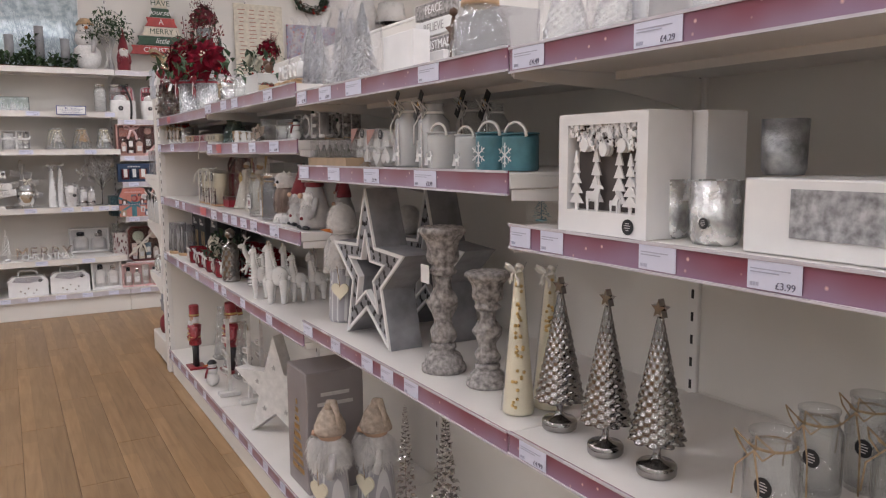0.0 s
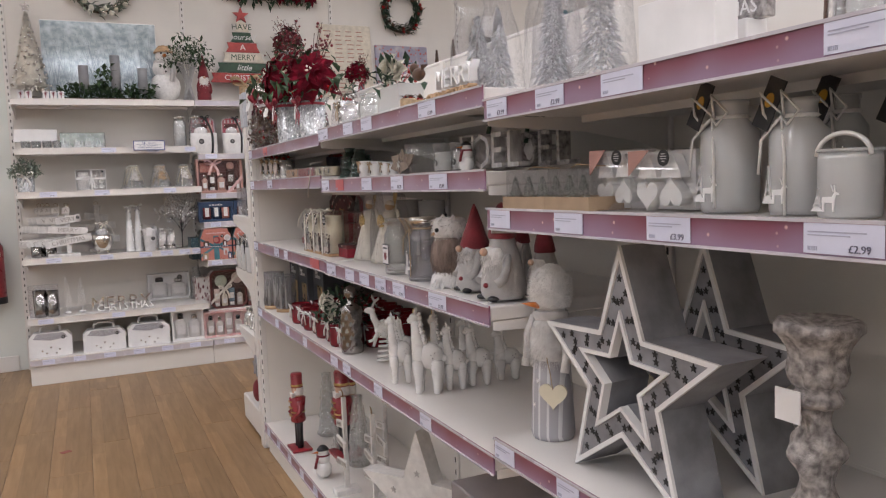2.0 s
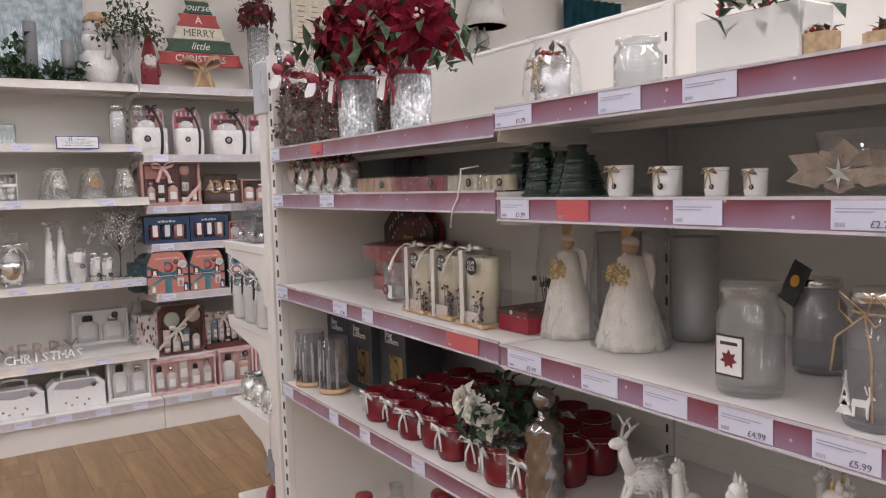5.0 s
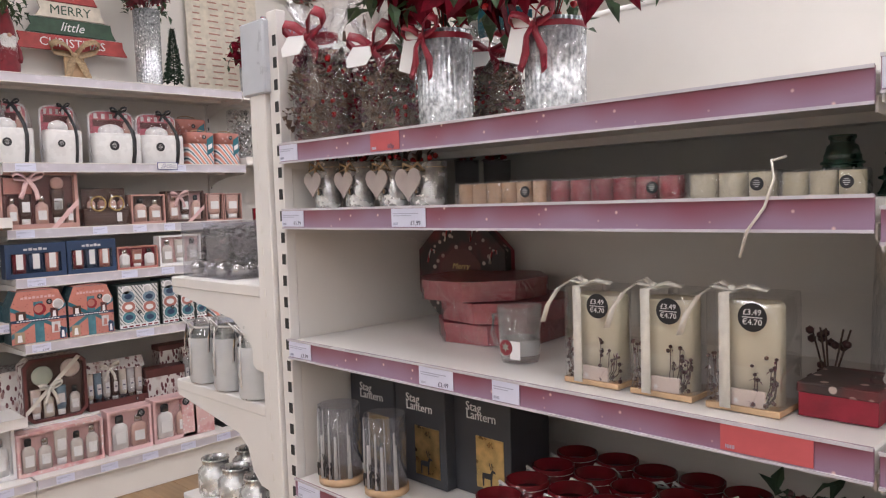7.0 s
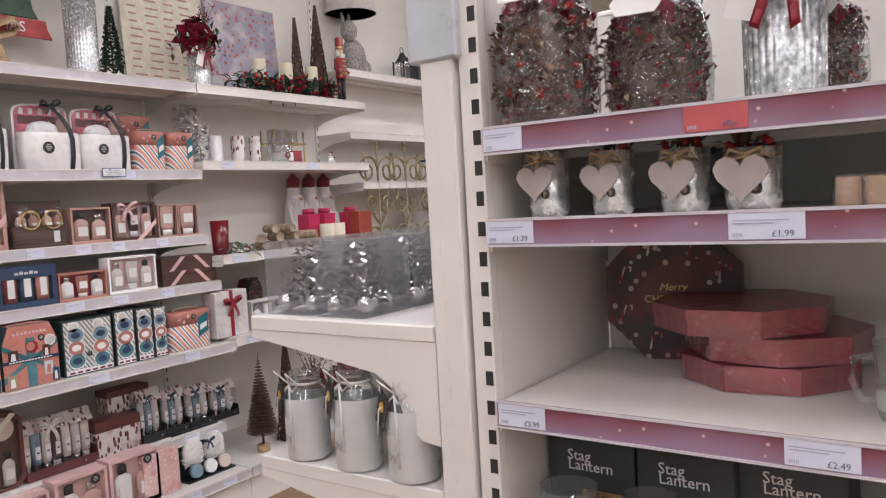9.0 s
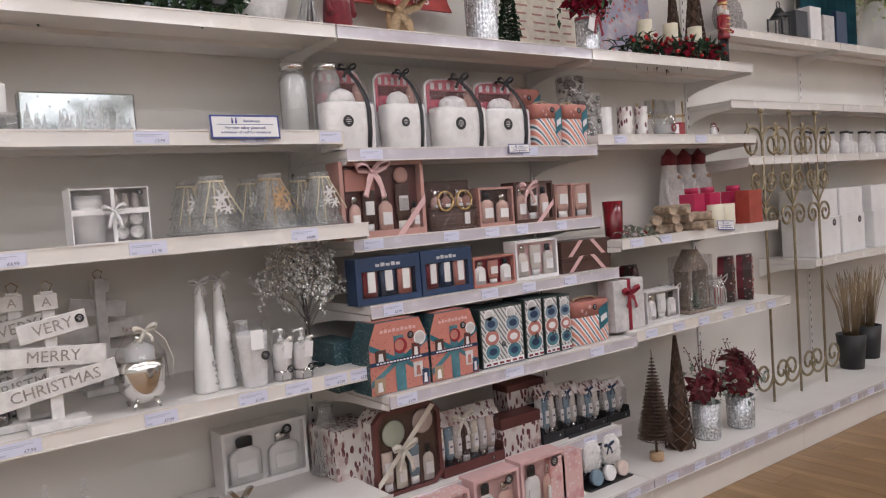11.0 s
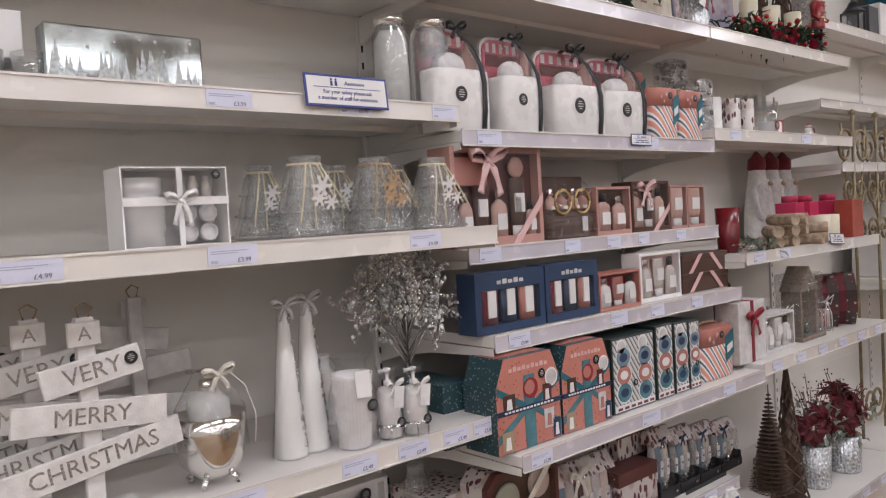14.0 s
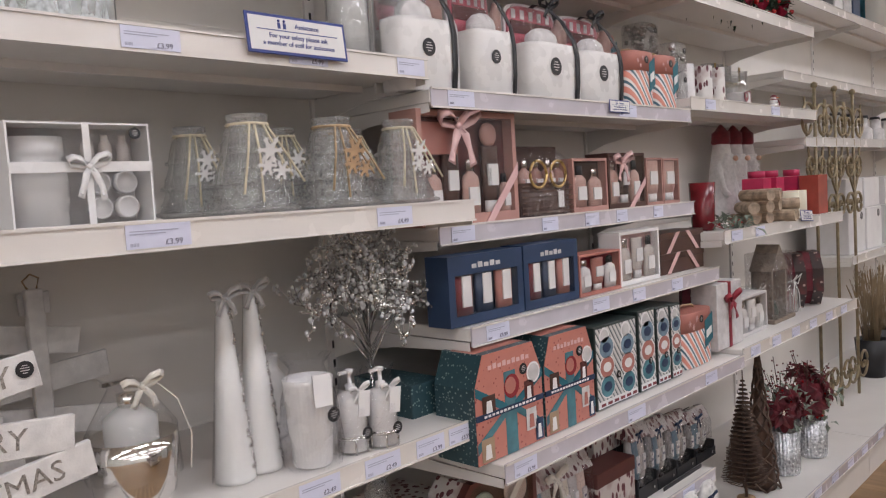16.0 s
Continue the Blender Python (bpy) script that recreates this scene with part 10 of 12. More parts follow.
# gondola, end bay
put(potpourri_bag(0.134 * 1.22, 0.310 * 0.9, "cellophane bag of pine cones and berries with a red bow"), 1.338, 5.212, 1.5235, -90)
put(potpourri_bag(0.127 * 1.22, 0.246 * 0.9, "cellophane bag of pine cones and berries with a red bow"), 1.380, 5.045, 1.5235, -90)
put(potpourri_bag(0.093 * 1.22, 0.207 * 0.9, "cellophane bag of pine cones and berries with a red bow"), 1.487, 4.828, 1.524, -90)
put(potpourri_bag(0.135, 0.205, "cellophane bag of pine cones and berries behind the vases"), 1.52, 5.09, 1.524, -90)
put(poinsettia(0.109, 0.186, 0.186 + 0.30, "dark red poinsettias in a ribbed silver vase", 3, 0.12), 1.365, 4.860, 1.524, -90)
put(poinsettia(0.109, 0.170, 0.170 + 0.30, "dark red poinsettias in a ribbed silver vase", 3, 0.12), 1.404, 4.624, 1.524, -90)
put(votive(0.069, 0.106, MERCURY, "silver crackle pot with wooden heart and berries", "heart pots", twine=JUTE, heart=mat("heart_wood", (0.43, 0.37, 0.345), 0.7) if "heart_wood" not in bpy.data.materials else bpy.data.materials["heart_wood"], berries=True, dot=True), 1.344, 5.222, 1.376, -90)
put(votive(0.069, 0.099, MERCURY, "silver crackle pot with wooden heart and berries", "heart pots", twine=JUTE, heart=mat("heart_wood", (0.43, 0.37, 0.345), 0.7) if "heart_wood" not in bpy.data.materials else bpy.data.materials["heart_wood"], berries=True, dot=True), 1.345, 5.111, 1.376, -90)
put(votive(0.074, 0.093, MERCURY, "silver crackle pot with wooden heart and berries", "heart pots", twine=JUTE, heart=mat("heart_wood", (0.43, 0.37, 0.345), 0.7) if "heart_wood" not in bpy.data.materials else bpy.data.materials["heart_wood"], berries=True, dot=True), 1.347, 4.999, 1.376, -90)
put(votive(0.080, 0.087, MERCURY, "silver crackle pot with wooden heart and berries", "heart pots", twine=JUTE, heart=mat("heart_wood", (0.43, 0.37, 0.345), 0.7) if "heart_wood" not in bpy.data.materials else bpy.data.materials["heart_wood"], berries=True, dot=True), 1.350, 4.903, 1.376, -90)
put(candle_tray(6, 0.209, 0.050, 0.041, mat("sand_wax", (0.52, 0.33, 0.20), 0.6), "row of sandy glitter candles in film"), 1.335, 4.694, 1.376, -90)
put(candle_tray(6, 0.241, 0.050, 0.039, REDB, "row of red glitter candles in film"), 1.335, 4.465, 1.376, -90)
put(candle_tray(3, 0.128, 0.050, 0.038, mat("cream_glitter", (0.58, 0.52, 0.38), 0.5), "row of cream glitter candles in film"), 1.335, 4.271, 1.376, -90)
put(candle_tray(3, 0.105, 0.050, 0.035, mat("pale_gold_glitter", (0.55, 0.48, 0.33), 0.5), "row of pale gold candles with cream ribbon"), 1.335, 4.152, 1.376, -90)
b = bm_new()
tube(b, [(0, 0.045, 0.094), (0, 0, 0.088), (0.004, -0.002, 0.066), (-0.008, -0.003, 0.03), (-0.03, -0.004, 0.0), (-0.041, -0.002, -0.035)], 0.0019, 6)
put(solid("ribbon_end", b, CREAMF, "loose cream ribbon hanging over the shelf edge", "ribbon"), 1.264, 4.19, 1.335, -90)
put(votive(0.059, 0.102, SMOKE, "dark glass votive behind the candle row", "smoky votives", berries=True), 1.609, 5.039, 1.376, -90)
put(votive(0.063, 0.096, SMOKE, "dark glass votive behind the candle row", "smoky votives", berries=True), 1.611, 4.947, 1.376, -90)
put(octagon_box(0.150, 0.042, "octagonal red gift box in film lying in a stack"), 1.605, 4.94, 1.076, -84)
put(octagon_box(0.150, 0.042, "octagonal red gift box in film lying in a stack"), 1.61, 4.93, 1.1215, -100)
put(octagon_box(0.152, 0.042, "octagonal red gift box in film topping a stack"), 1.595, 4.985, 1.167, -88)
put(octagon_box(0.140, 0.05, "octagonal box with candy-cane lid and gold words stood upright", True), 1.70, 5.135, 1.076, -80)
put(mug(0.086, 0.106, "clear glass mug with a printed red badge"), 1.404, 4.722, 1.077, -90)
put(candle_box(0.105, 0.085, 0.161, "cream pillar candle in a clear box with berries"), 1.365, 4.508, 1.077, -90)
put(candle_box(0.104, 0.085, 0.163, "cream pillar candle in a clear box with berries"), 1.365, 4.383, 1.077, -90)
put(candle_box(0.106, 0.085, 0.166, "cream pillar candle in a clear box with berries"), 1.362, 4.256, 1.077, -90)
put(carton("red_gift_box", 0.100, 0.120, 0.045, REDB, "flat red gift box with patterned lid", lid=CANDYP), 1.417, 4.143, 1.077, -90)
t = thing("berry_spray", "dark berry twig spray lying by the candles", "berry spray")
b = bm_new()
for k in range(16):
    ball(b, (random.uniform(-0.03, 0.03), random.uniform(-0.02, 0.02), random.uniform(0.02, 0.11)), 0.007, 4)
tagged(part("berry", b, DBERRY, t), kind="stuff")
b = bm_new()
for k in range(5):
    tube(b, [(0, 0, 0), (random.uniform(-0.03, 0.03), 0, 0.1)], 0.0015, 4)
part("twig_spray", b, TWIG, t)
put(t, 1.50, 4.20, 1.076, -90)
put(stag_box(0.162, 0.13, 0.222, "charcoal carton printed with a stag lantern"), 1.500, 5.212, 0.749, -90)
put(stag_box(0.162, 0.13, 0.222, "charcoal carton printed with a stag lantern"), 1.500, 5.045, 0.749, -90)
put(stag_box(0.162, 0.13, 0.222, "charcoal carton printed with a stag lantern"), 1.530, 4.885, 0.749, -90)
put(deer_glass(0.103, 0.178, "frosted glass lantern with a black stag print"), 1.333, 5.207, 0.749, -90)
put(deer_glass(0.099, 0.173, "frosted glass lantern with a black stag print"), 1.358, 5.076, 0.749, -90)
first = votive(0.088, 0.085, REDG, "dark red glass candle pot tied with white twine", "red twine pots", twine=ROPE, wax=BLACKRED)
put(first, 1.34, 4.73, 0.748, -90)
for j in range(4):
    for k in range(8):
        if (j, k) != (0, 0) and not (j > 2 and k > 6):
            copy_thing(first, pose(1.34 + 0.098 * j + 0.012 * (k % 2), 4.73 - 0.094 * k + 0.01 * j, 0.748, 0, 0, -90 + 20 * (k % 3 - 1)))

# end cap
first = None
for j in range(4):
    for k in range(2):
        m = pose(GX + 0.10 + 0.16 * j, SEAM[0] + 0.50 - 0.14 * k, 1.196, 0, 0, -90)
        if first is None:
            first = thing("boxed_silver_ornament", "silver pine-cone ornament in a clear plastic box", "boxed ornament", "boxed silver ornaments")
            b = bm_new()
            box(b, -0.062, 0.062, -0.075, 0.075, 0, 0.15)
            part("clear_box", b, SMOKE, first, "clear plastic box")
            b = bm_new()
            for q in range(40):
                a = q * 2.399
                leaf(b, (0.02 * math.cos(a), 0.02 * math.sin(a), 0.012 + 0.125 * q / 40), (math.cos(a), math.sin(a), 0.2), 0.042 * (1.1 - q / 60), 0.034)
            part("silver_cone", b, GUNMETAL, first)
            b = bm_new()
            for q in range(8):
                ball(b, (random.uniform(-0.04, 0.04), random.uniform(-0.05, 0.05), 0.022), 0.02, 8)
            tagged(part("silver_balls", b, CHROME, first), kind="stuff")
            first.matrix_basis = m
        else:
            copy_thing(first, m)
put(churn(0.091, 0.177, "large frosted white churn jar with cord and black tag"), 1.309, 5.782, 0.903, -100)
put(churn(0.093, 0.195, "large frosted white churn jar with cord and black tag"), 1.308, 5.643, 0.903, -100)
put(churn(0.097, 0.185, "large frosted white churn jar with cord and black tag"), 1.307, 5.507, 0.903, -100)
put(churn(0.15, 0.27, "large frosted white churn jar with cord and black tag"), 1.58, 5.74, 0.902, -90)
put(churn(0.15, 0.27, "large frosted white churn jar with cord and black tag"), 1.74, 5.70, 0.902, -90)
put(churn(0.15, 0.27, "large frosted white churn jar with cord and black tag"), 1.90, 5.68, 0.902, -90)
put(churn(0.15, 0.27, "large frosted white churn jar with cord and black tag"), 1.66, 5.52, 0.902, -90)
put(churn(0.15, 0.27, "large frosted white churn jar with cord and black tag"), 1.82, 5.50, 0.902, -90)
first = jar(0.10, 0.10, MERCURY, "squat mercury-glass jar with an open neck", "mercury jars", "mercury_jar", neck=0.74, shoulder=0.68)
put(first, GX + 0.07, SEAM[0] + 0.52, 0.566, -90)
for j in range(4):
    for k in range(3):
        if j + k:
            copy_thing(first, pose(GX + 0.07 + 0.11 * j, SEAM[0] + 0.52 - 0.115 * k, 0.566, 0, 0, -90))
t = thing("hanging_gnome", "red fabric gnome hanging on a grey star", "hanging ornament")
b = bm_new()
prism(b, star_pts(0.06), -0.008, 0.008, Matrix.Translation((0, 0, 0.19)))
part("star", b, STARG, t)
b = bm_new()
tube(b, [(0, 0, 0.25), (0, 0, 0.45)], 0.002, 5)
part("cord", b, ROPE, t)
b = bm_new()
ball(b, (0, 0, 0.06), 1, 8, (0.03, 0.025, 0.06))
part("gnome_body", b, REDF, t)
put(t, GX + 0.0, SEAM[0] + 0.16, 0.22, -90)

# back wall, first bay
t = spiky_tree(0.272, 0.681, CREAMF, "cream bottle-brush tree hung with silver balls", "bauble_tree", 900, foot=SILVER, lsize=0.07)
b = bm_new()
lathe(b, [(0, 0.12), (0.105, 0.12), (0.004, 0.65), (0, 0.65)], 20)
part("cone_core", b, CREAMF, t)
b = bm_new()
prism(b, star_pts(0.04), -0.004, 0.004, Matrix.Translation((0, 0, 0.70)))
part("star", b, SILVER, t)
put(t, 0.224, 7.979, 2.035, 0)
b = bm_new()
for k in range(110):
    f = random.random() ** 1.3
    a = random.uniform(0, 6.28)
    r = 0.128 * (1 - f) + 0.004
    ball(b, (r * math.cos(a), r * math.sin(a), 0.12 + 0.52 * f), 0.0115, 6)
put(solid("silver_balls", b, CHROME, "small silver balls hung on a cream tree", "baubles", kind="stuff"), 0.224, 7.979, 2.04)
put(carton("tiny_gift", 0.04, 0.04, 0.06, PAPERW, "tiny white gift box with a red ribbon", "tiny gifts", ribbon=REDB), 0.16, 7.76, 2.034)
put(carton("tiny_gift", 0.04, 0.04, 0.06, PAPERW, "tiny white gift box with a red ribbon", "tiny gifts", ribbon=REDB), 0.21, 7.76, 2.034)
put(carton("tiny_gift", 0.04, 0.04, 0.06, PAPERW, "tiny white gift box with a red ribbon", "tiny gifts", ribbon=REDB), 0.32, 7.76, 2.034)
put(carton("tiny_gift", 0.04, 0.04, 0.06, PAPERW, "tiny white gift box with a red ribbon", "tiny gifts", ribbon=REDB), 0.37, 7.76, 2.034)
put(carton("tiny_gift", 0.04, 0.04, 0.06, PAPERW, "tiny white gift box with a red ribbon", "tiny gifts", ribbon=REDB), 0.42, 7.76, 2.034)
t = thing("frosted_mirror", "frameless mirror printed with frosted bare trees", "mirror")
b = bm_new()
box(b, 0, 0.83, -0.008, 0.0, 0, 0.64, 0.003)
part("backing", b, PAPERW, t)
b = bm_new()
box(b, 0.006, 0.824, -0.010, -0.0085, 0.006, 0.634)
part("mirror_face", b, mat("frosted_mirror", (0.42, 0.52, 0.57), 0.12, 0.12, vary=0.3, scale=22, bump=0.0, col2=(0.60, 0.68, 0.71)), t)
b = bm_new()
for k in range(150):
    x = random.uniform(0.02, 0.8)
    z = random.uniform(0.0, 0.25)
    a = random.uniform(-0.35, 0.35)
    hgt = random.uniform(0.2, 0.36)
    w0 = random.uniform(0.0015, 0.005)
    prism(b, [(x, z), (x + w0, z), (min(0.82, max(0.01, x + a * hgt + 0.001)), z + hgt), (min(0.82, max(0.01, x + a * hgt)), z + hgt)], -0.0112, -0.0102)
part("tree_print", b, mat("frost_print", (0.22, 0.27, 0.30), 0.6, vary=0.2, scale=60), t)
put(t, 0.30, 8.06, 2.035, 0, -4)
t = thing("candle_greenery", "three grey candles set in leafy greenery", "candle arrangement")
for x, hh in ((-0.16, 0.26), (0.06, 0.34), (0.25, 0.25)):
    b = bm_new()
    lathe(b, [(0, 0.06), (0.035, 0.06), (0.035, hh), (0.03, hh), (0, hh - 0.005)], 16, (x, 0, 0))
    part("candle", b, mat("grey_wax", (0.24, 0.24, 0.25), 0.6) if "grey_wax" not in bpy.data.materials else bpy.data.materials["grey_wax"], t)
b = bm_new()
for k in range(420):
    x = random.uniform(-0.33, 0.33)
    leaf(b, (x, random.uniform(-0.07, 0.06), random.uniform(0.01, 0.10)), rand_dir(0.3), 0.055, 0.03)
tagged(part("foliage", b, LEAFG, t), kind="stuff")
b = bm_new()
for k in range(40):
    leaf(b, (-0.02 + random.uniform(-0.05, 0.05), -0.03, random.uniform(0.08, 0.25)), rand_dir(0.4), 0.06, 0.035)
part("tall_leaves", b, LEAFG, t)
b = bm_new()
box(b, -0.3, 0.3, -0.04, 0.04, 0, 0.02, 0.004)
part("base", b, WOODD, t)
put(t, 0.74, 7.82, 2.034)
put(snowman(0.246, 0.450, "white snowman figure with a wreath and tall hat", GREYL, WOODN), 1.164, 7.923, 2.035, 0)
t = thing("berry_bundle", "grey twig bundle with frosted leaves and white berries", "dried bouquet")
b = bm_new()
for k in range(40):
    a = random.uniform(0, 6.28)
    tube(b, [(0.05 * math.cos(a), 0.04 * math.sin(a), 0), (0.015 * math.cos(a + 1), 0.012 * math.sin(a), 0.14), (0.08 * math.cos(a + 2), 0.05 * math.sin(a), 0.34)], 0.0045, 5)
tagged(part("stem", b, GREY, t), kind="stuff")
sprays(t, 0.26, 0.17, 0.27, LEAFG, 420, 0.045, PETALW, 90)
put(t, 1.33, 7.86, 2.034)
put(gnome(0.105, 0.380, "slim white gnome with red hat and robe", REDF, REDF, FUR, "slim gnomes", feet=False), 1.446, 7.853, 2.035, 0)
put(tree_sign(0.56, 0.80, "painted wooden tree sign with lettered boards"), 1.80, 7.99, 2.034, 0, -3)
put(wreath(0.235, "frosted leaf wreath with white flowers on the wall", LEAFP, [(PETALW, 26, 0.022), (SILVER, 14, 0.02)]), 0.75, 8.09, 2.95)
put(wreath(0.20, "green fir wreath with red berries on the wall", PINEG, [(BERRY, 14, 0.016), (WOODD, 10, 0.018)], thick=0.34), 3.26, 8.09, 2.89)
t = thing("garland", "dark green garland with burgundy flowers on the wall", "garland")
b = bm_new()
for k in range(260):
    x = random.uniform(-0.36, 0.36)
    leaf(b, (x, random.uniform(-0.05, 0.0), random.uniform(-0.05, 0.06) + 0.06 * abs(x)), rand_dir(), 0.09, 0.03)
tagged(part("foliage", b, PINEG, t), kind="stuff")
for x in (-0.28, -0.12, 0.05, 0.2, 0.33):
    bracts(t, x, -0.05, 0.02, 0.075, DEEPRED)
put(t, 2.08, 8.085, 2.945)
put(extinguisher("red foam fire extinguisher on a wall bracket"), -0.14, 8.03, 0.55)
t = thing("safety_notice", "small white and red safety notice on the wall", "notice")
b = bm_new()
box(b, -0.05, 0.05, -0.003, 0, -0.035, 0.035)
part("plate", b, PAPERW, t)
b = bm_new()
box(b, -0.045, -0.01, -0.004, -0.003, -0.025, 0.025)
part("red_field", b, RED, t)
put(t, -0.10, 8.148, 1.62)

b = bm_new()
box(b, -0.025, 0.025, -0.018, 0.018, 0, 0.0015)
put(solid("paper_scrap", b, RED, "small red paper scrap lying on the floor", "litter"), 0.334, 5.847, 0.0005, 25)

# second to fifth shelves
put(carton("white_carton", 0.283, 0.100, 0.09, PAPERW, "white carton with a grey label on glass pots"), 0.229, 7.880, 1.736, 0)
first = votive(0.06, 0.06, CLEAR, "small clear glass tealight cup", "clear tealight cups")
put(first, 0.16, 7.80, 1.681)
for k in range(1, 10):
    copy_thing(first, pose(0.16 + 0.07 * (k % 5), 7.80 + 0.09 * (k // 5), 1.681))
put(village_block(0.304, 0.050, 0.115, "mirrored glass block with an engraved winter village"), 0.541, 7.795, 1.682, 0)
put(jar(0.097, 0.236, CLEAR, "clear mason jar of white cotton with a silver lid", "mason jars", lid=CHROME, neck=0.74, shoulder=0.8, fill=FUR), 1.236, 7.829, 1.682, 0)
put(jar(0.097, 0.237, EMBOSS, "etched mason jar with a silver lid", "mason jars", lid=CHROME, neck=0.74, shoulder=0.8), 1.355, 7.809, 1.682, 0)
put(burner_set(0.205, 0.090, 0.152, "white boxed oil burner and tealight gift set"), 0.574, 7.705, 1.369, 0)
put(tier_tree(0.140 * 1.22, 0.185 * 0.95, EMBOSS, "clear glass tree jar with twine and snowflake tag", "glass tree jars", cord=True), 0.872, 7.690, 1.369, 0)
put(tier_tree(0.143 * 1.22, 0.185 * 0.95, EMBOSS, "clear glass tree jar with twine and snowflake tag", "glass tree jars", cord=WOODN), 1.060, 7.692, 1.369, 0)
put(tier_tree(0.127 * 1.22, 0.185 * 0.95, EMBOSS, "clear glass tree jar with twine and snowflake tag", "glass tree jars", cord=True), 1.230, 7.683, 1.369, 0)
put(tier_tree(0.116 * 1.22, 0.180 * 0.95, EMBOSS, "clear glass tree jar behind the front row", "glass tree jars", cord=True), 0.851, 7.858, 1.369, 0)
put(tier_tree(0.119 * 1.22, 0.182 * 0.95, EMBOSS, "clear glass tree jar behind the front row", "glass tree jars", cord=True), 1.055, 7.859, 1.369, 0)
put(tier_tree(0.106 * 1.22, 0.184 * 0.95, EMBOSS, "clear glass tree jar behind the front row", "glass tree jars", cord=True), 1.240, 7.853, 1.369, 0)
t = thing("frosted_floral_pot", "frosted fir and white flowers in a silver pot", "flower arrangement")
ribbed_vase(t, 0.11, 0.13, STREAK)
sprays(t, 0.12, 0.09, 0.11, LEAFP, 420, 0.035, PETALW, 60)
bow(t, 0, -0.06, 0.11, 0.1, ROPE)
put(t, 0.15, 7.70, 1.368)
first = votive(0.075, 0.08, GUNMETAL, "polished silver candle cup", "silver candle cups")
put(first, 0.18, 7.72, 0.894)
for x, y in ((0.26, 7.74), (0.20, 7.82), (0.29, 7.83)):
    copy_thing(first, pose(x, y, 0.894))
put(plank_sign([("A", 0.055, 0.042, 0.335, 0, -0.005), ("VERY", 0.17, 0.052, 0.268, -9, 0.005), ("MERRY", 0.26, 0.052, 0.19, 5, 0.0), ("CHRISTMAS", 0.31, 0.052, 0.112, -9, 0.0)], 0.26, 0.39, "white wooden post sign with glittered lettered boards"), 0.395, 7.672, 0.894, 0)
put(plank_sign([("A", 0.055, 0.042, 0.335, 0, -0.005), ("VERY", 0.17, 0.052, 0.268, -9, 0.005), ("MERRY", 0.26, 0.052, 0.19, 5, 0.0), ("CHRISTMAS", 0.31, 0.052, 0.112, -9, 0.0)], 0.26, 0.39, "white wooden post sign standing behind another"), 0.325, 7.752, 0.894, 0)
put(plank_sign([("A", 0.055, 0.042, 0.335, 0, -0.005), ("VERY", 0.17, 0.052, 0.268, -9, 0.005), ("MERRY", 0.26, 0.052, 0.19, 5, 0.0), ("CHRISTMAS", 0.31, 0.052, 0.112, -9, 0.0)], 0.26, 0.39, "white wooden post sign in a row of several"), 0.268, 7.83, 0.894, 0)
put(plank_sign([("A", 0.055, 0.042, 0.335, 0, -0.005), ("VERY", 0.17, 0.052, 0.268, -9, 0.005), ("MERRY", 0.26, 0.052, 0.19, 5, 0.0), ("CHRISTMAS", 0.31, 0.052, 0.112, -9, 0.0)], 0.26, 0.39, "white wooden post sign in a row of several"), 0.232, 7.905, 0.894, 0)
put(plank_sign([("A", 0.055, 0.042, 0.335, 0, -0.005), ("VERY", 0.17, 0.052, 0.268, -9, 0.005), ("MERRY", 0.26, 0.052, 0.19, 5, 0.0), ("CHRISTMAS", 0.31, 0.052, 0.112, -9, 0.0)], 0.26, 0.39, "white wooden post sign in a row of several"), 0.205, 7.98, 0.894, 0)
put(plank_sign([("A", 0.055, 0.042, 0.335, 0, -0.005), ("VERY", 0.17, 0.052, 0.268, -9, 0.005), ("MERRY", 0.26, 0.052, 0.19, 5, 0.0), ("CHRISTMAS", 0.31, 0.052, 0.112, -9, 0.0)], 0.26, 0.39, "white wooden post sign with its back turned"), 0.60, 8.02, 0.894, 180)
put(dispenser(0.136, 0.236, "silver footed pot with a soap dispenser in film"), 0.620, 7.690, 0.895, 0)
put(cone_candle(0.073, 0.350, "white cone candle with silver dots and a ribbon", WAXW, GREY), 0.815, 7.726, 0.895, 0)
put(cone_candle(0.076, 0.355, "white cone candle with silver dots and a ribbon", WAXW, GREY), 0.878, 7.736, 0.895, 0)
t = thing("ceramic_tumbler", "white ribbed ceramic tumbler wrapped in film with a tag", "tumbler", "white bath jars")
b = bm_new()
lathe(b, [(0, 0), (0.034, 0), (0.037, 0.004), (0.046, 0.155), (0.047, 0.165), (0.043, 0.165), (0.040, 0.15), (0, 0.14)], 96, wobble=lambda a, z: 1 + 0.012 * math.cos(32 * a))
part("cup", b, CERAM, t)
b = bm_new()
box(b, -0.02, 0.02, -0.001, 0.001, -0.032, 0.026)
part("gift_tag", b, PAPERW, t).matrix_basis = pose(-0.004, -0.05, 0.15, -8, 3, 0)
sticker(t, 0.022, -0.044, 0.095, 0.014)
put(bagged(t, 0.106, 0.106, 0.185), 0.949, 7.674, 0.895, 0)
put(pump_bottle(0.064, 0.170, "white pump bottle in a chrome stand"), 1.040, 7.664, 0.895, 0)
put(pump_bottle(0.065, 0.165, "white pump bottle in a chrome stand with a sticker"), 1.100, 7.643, 0.895, 0)
put(jar(0.069, 0.176, CERAM, "white bath jar behind the tumblers", "white bath jars", neck=0.6), 1.002, 7.889, 0.895, 0)
put(wire_tree(0.308, 0.416, "silver wire tree hung with crystal beads"), 1.196, 7.785, 0.895, 0)
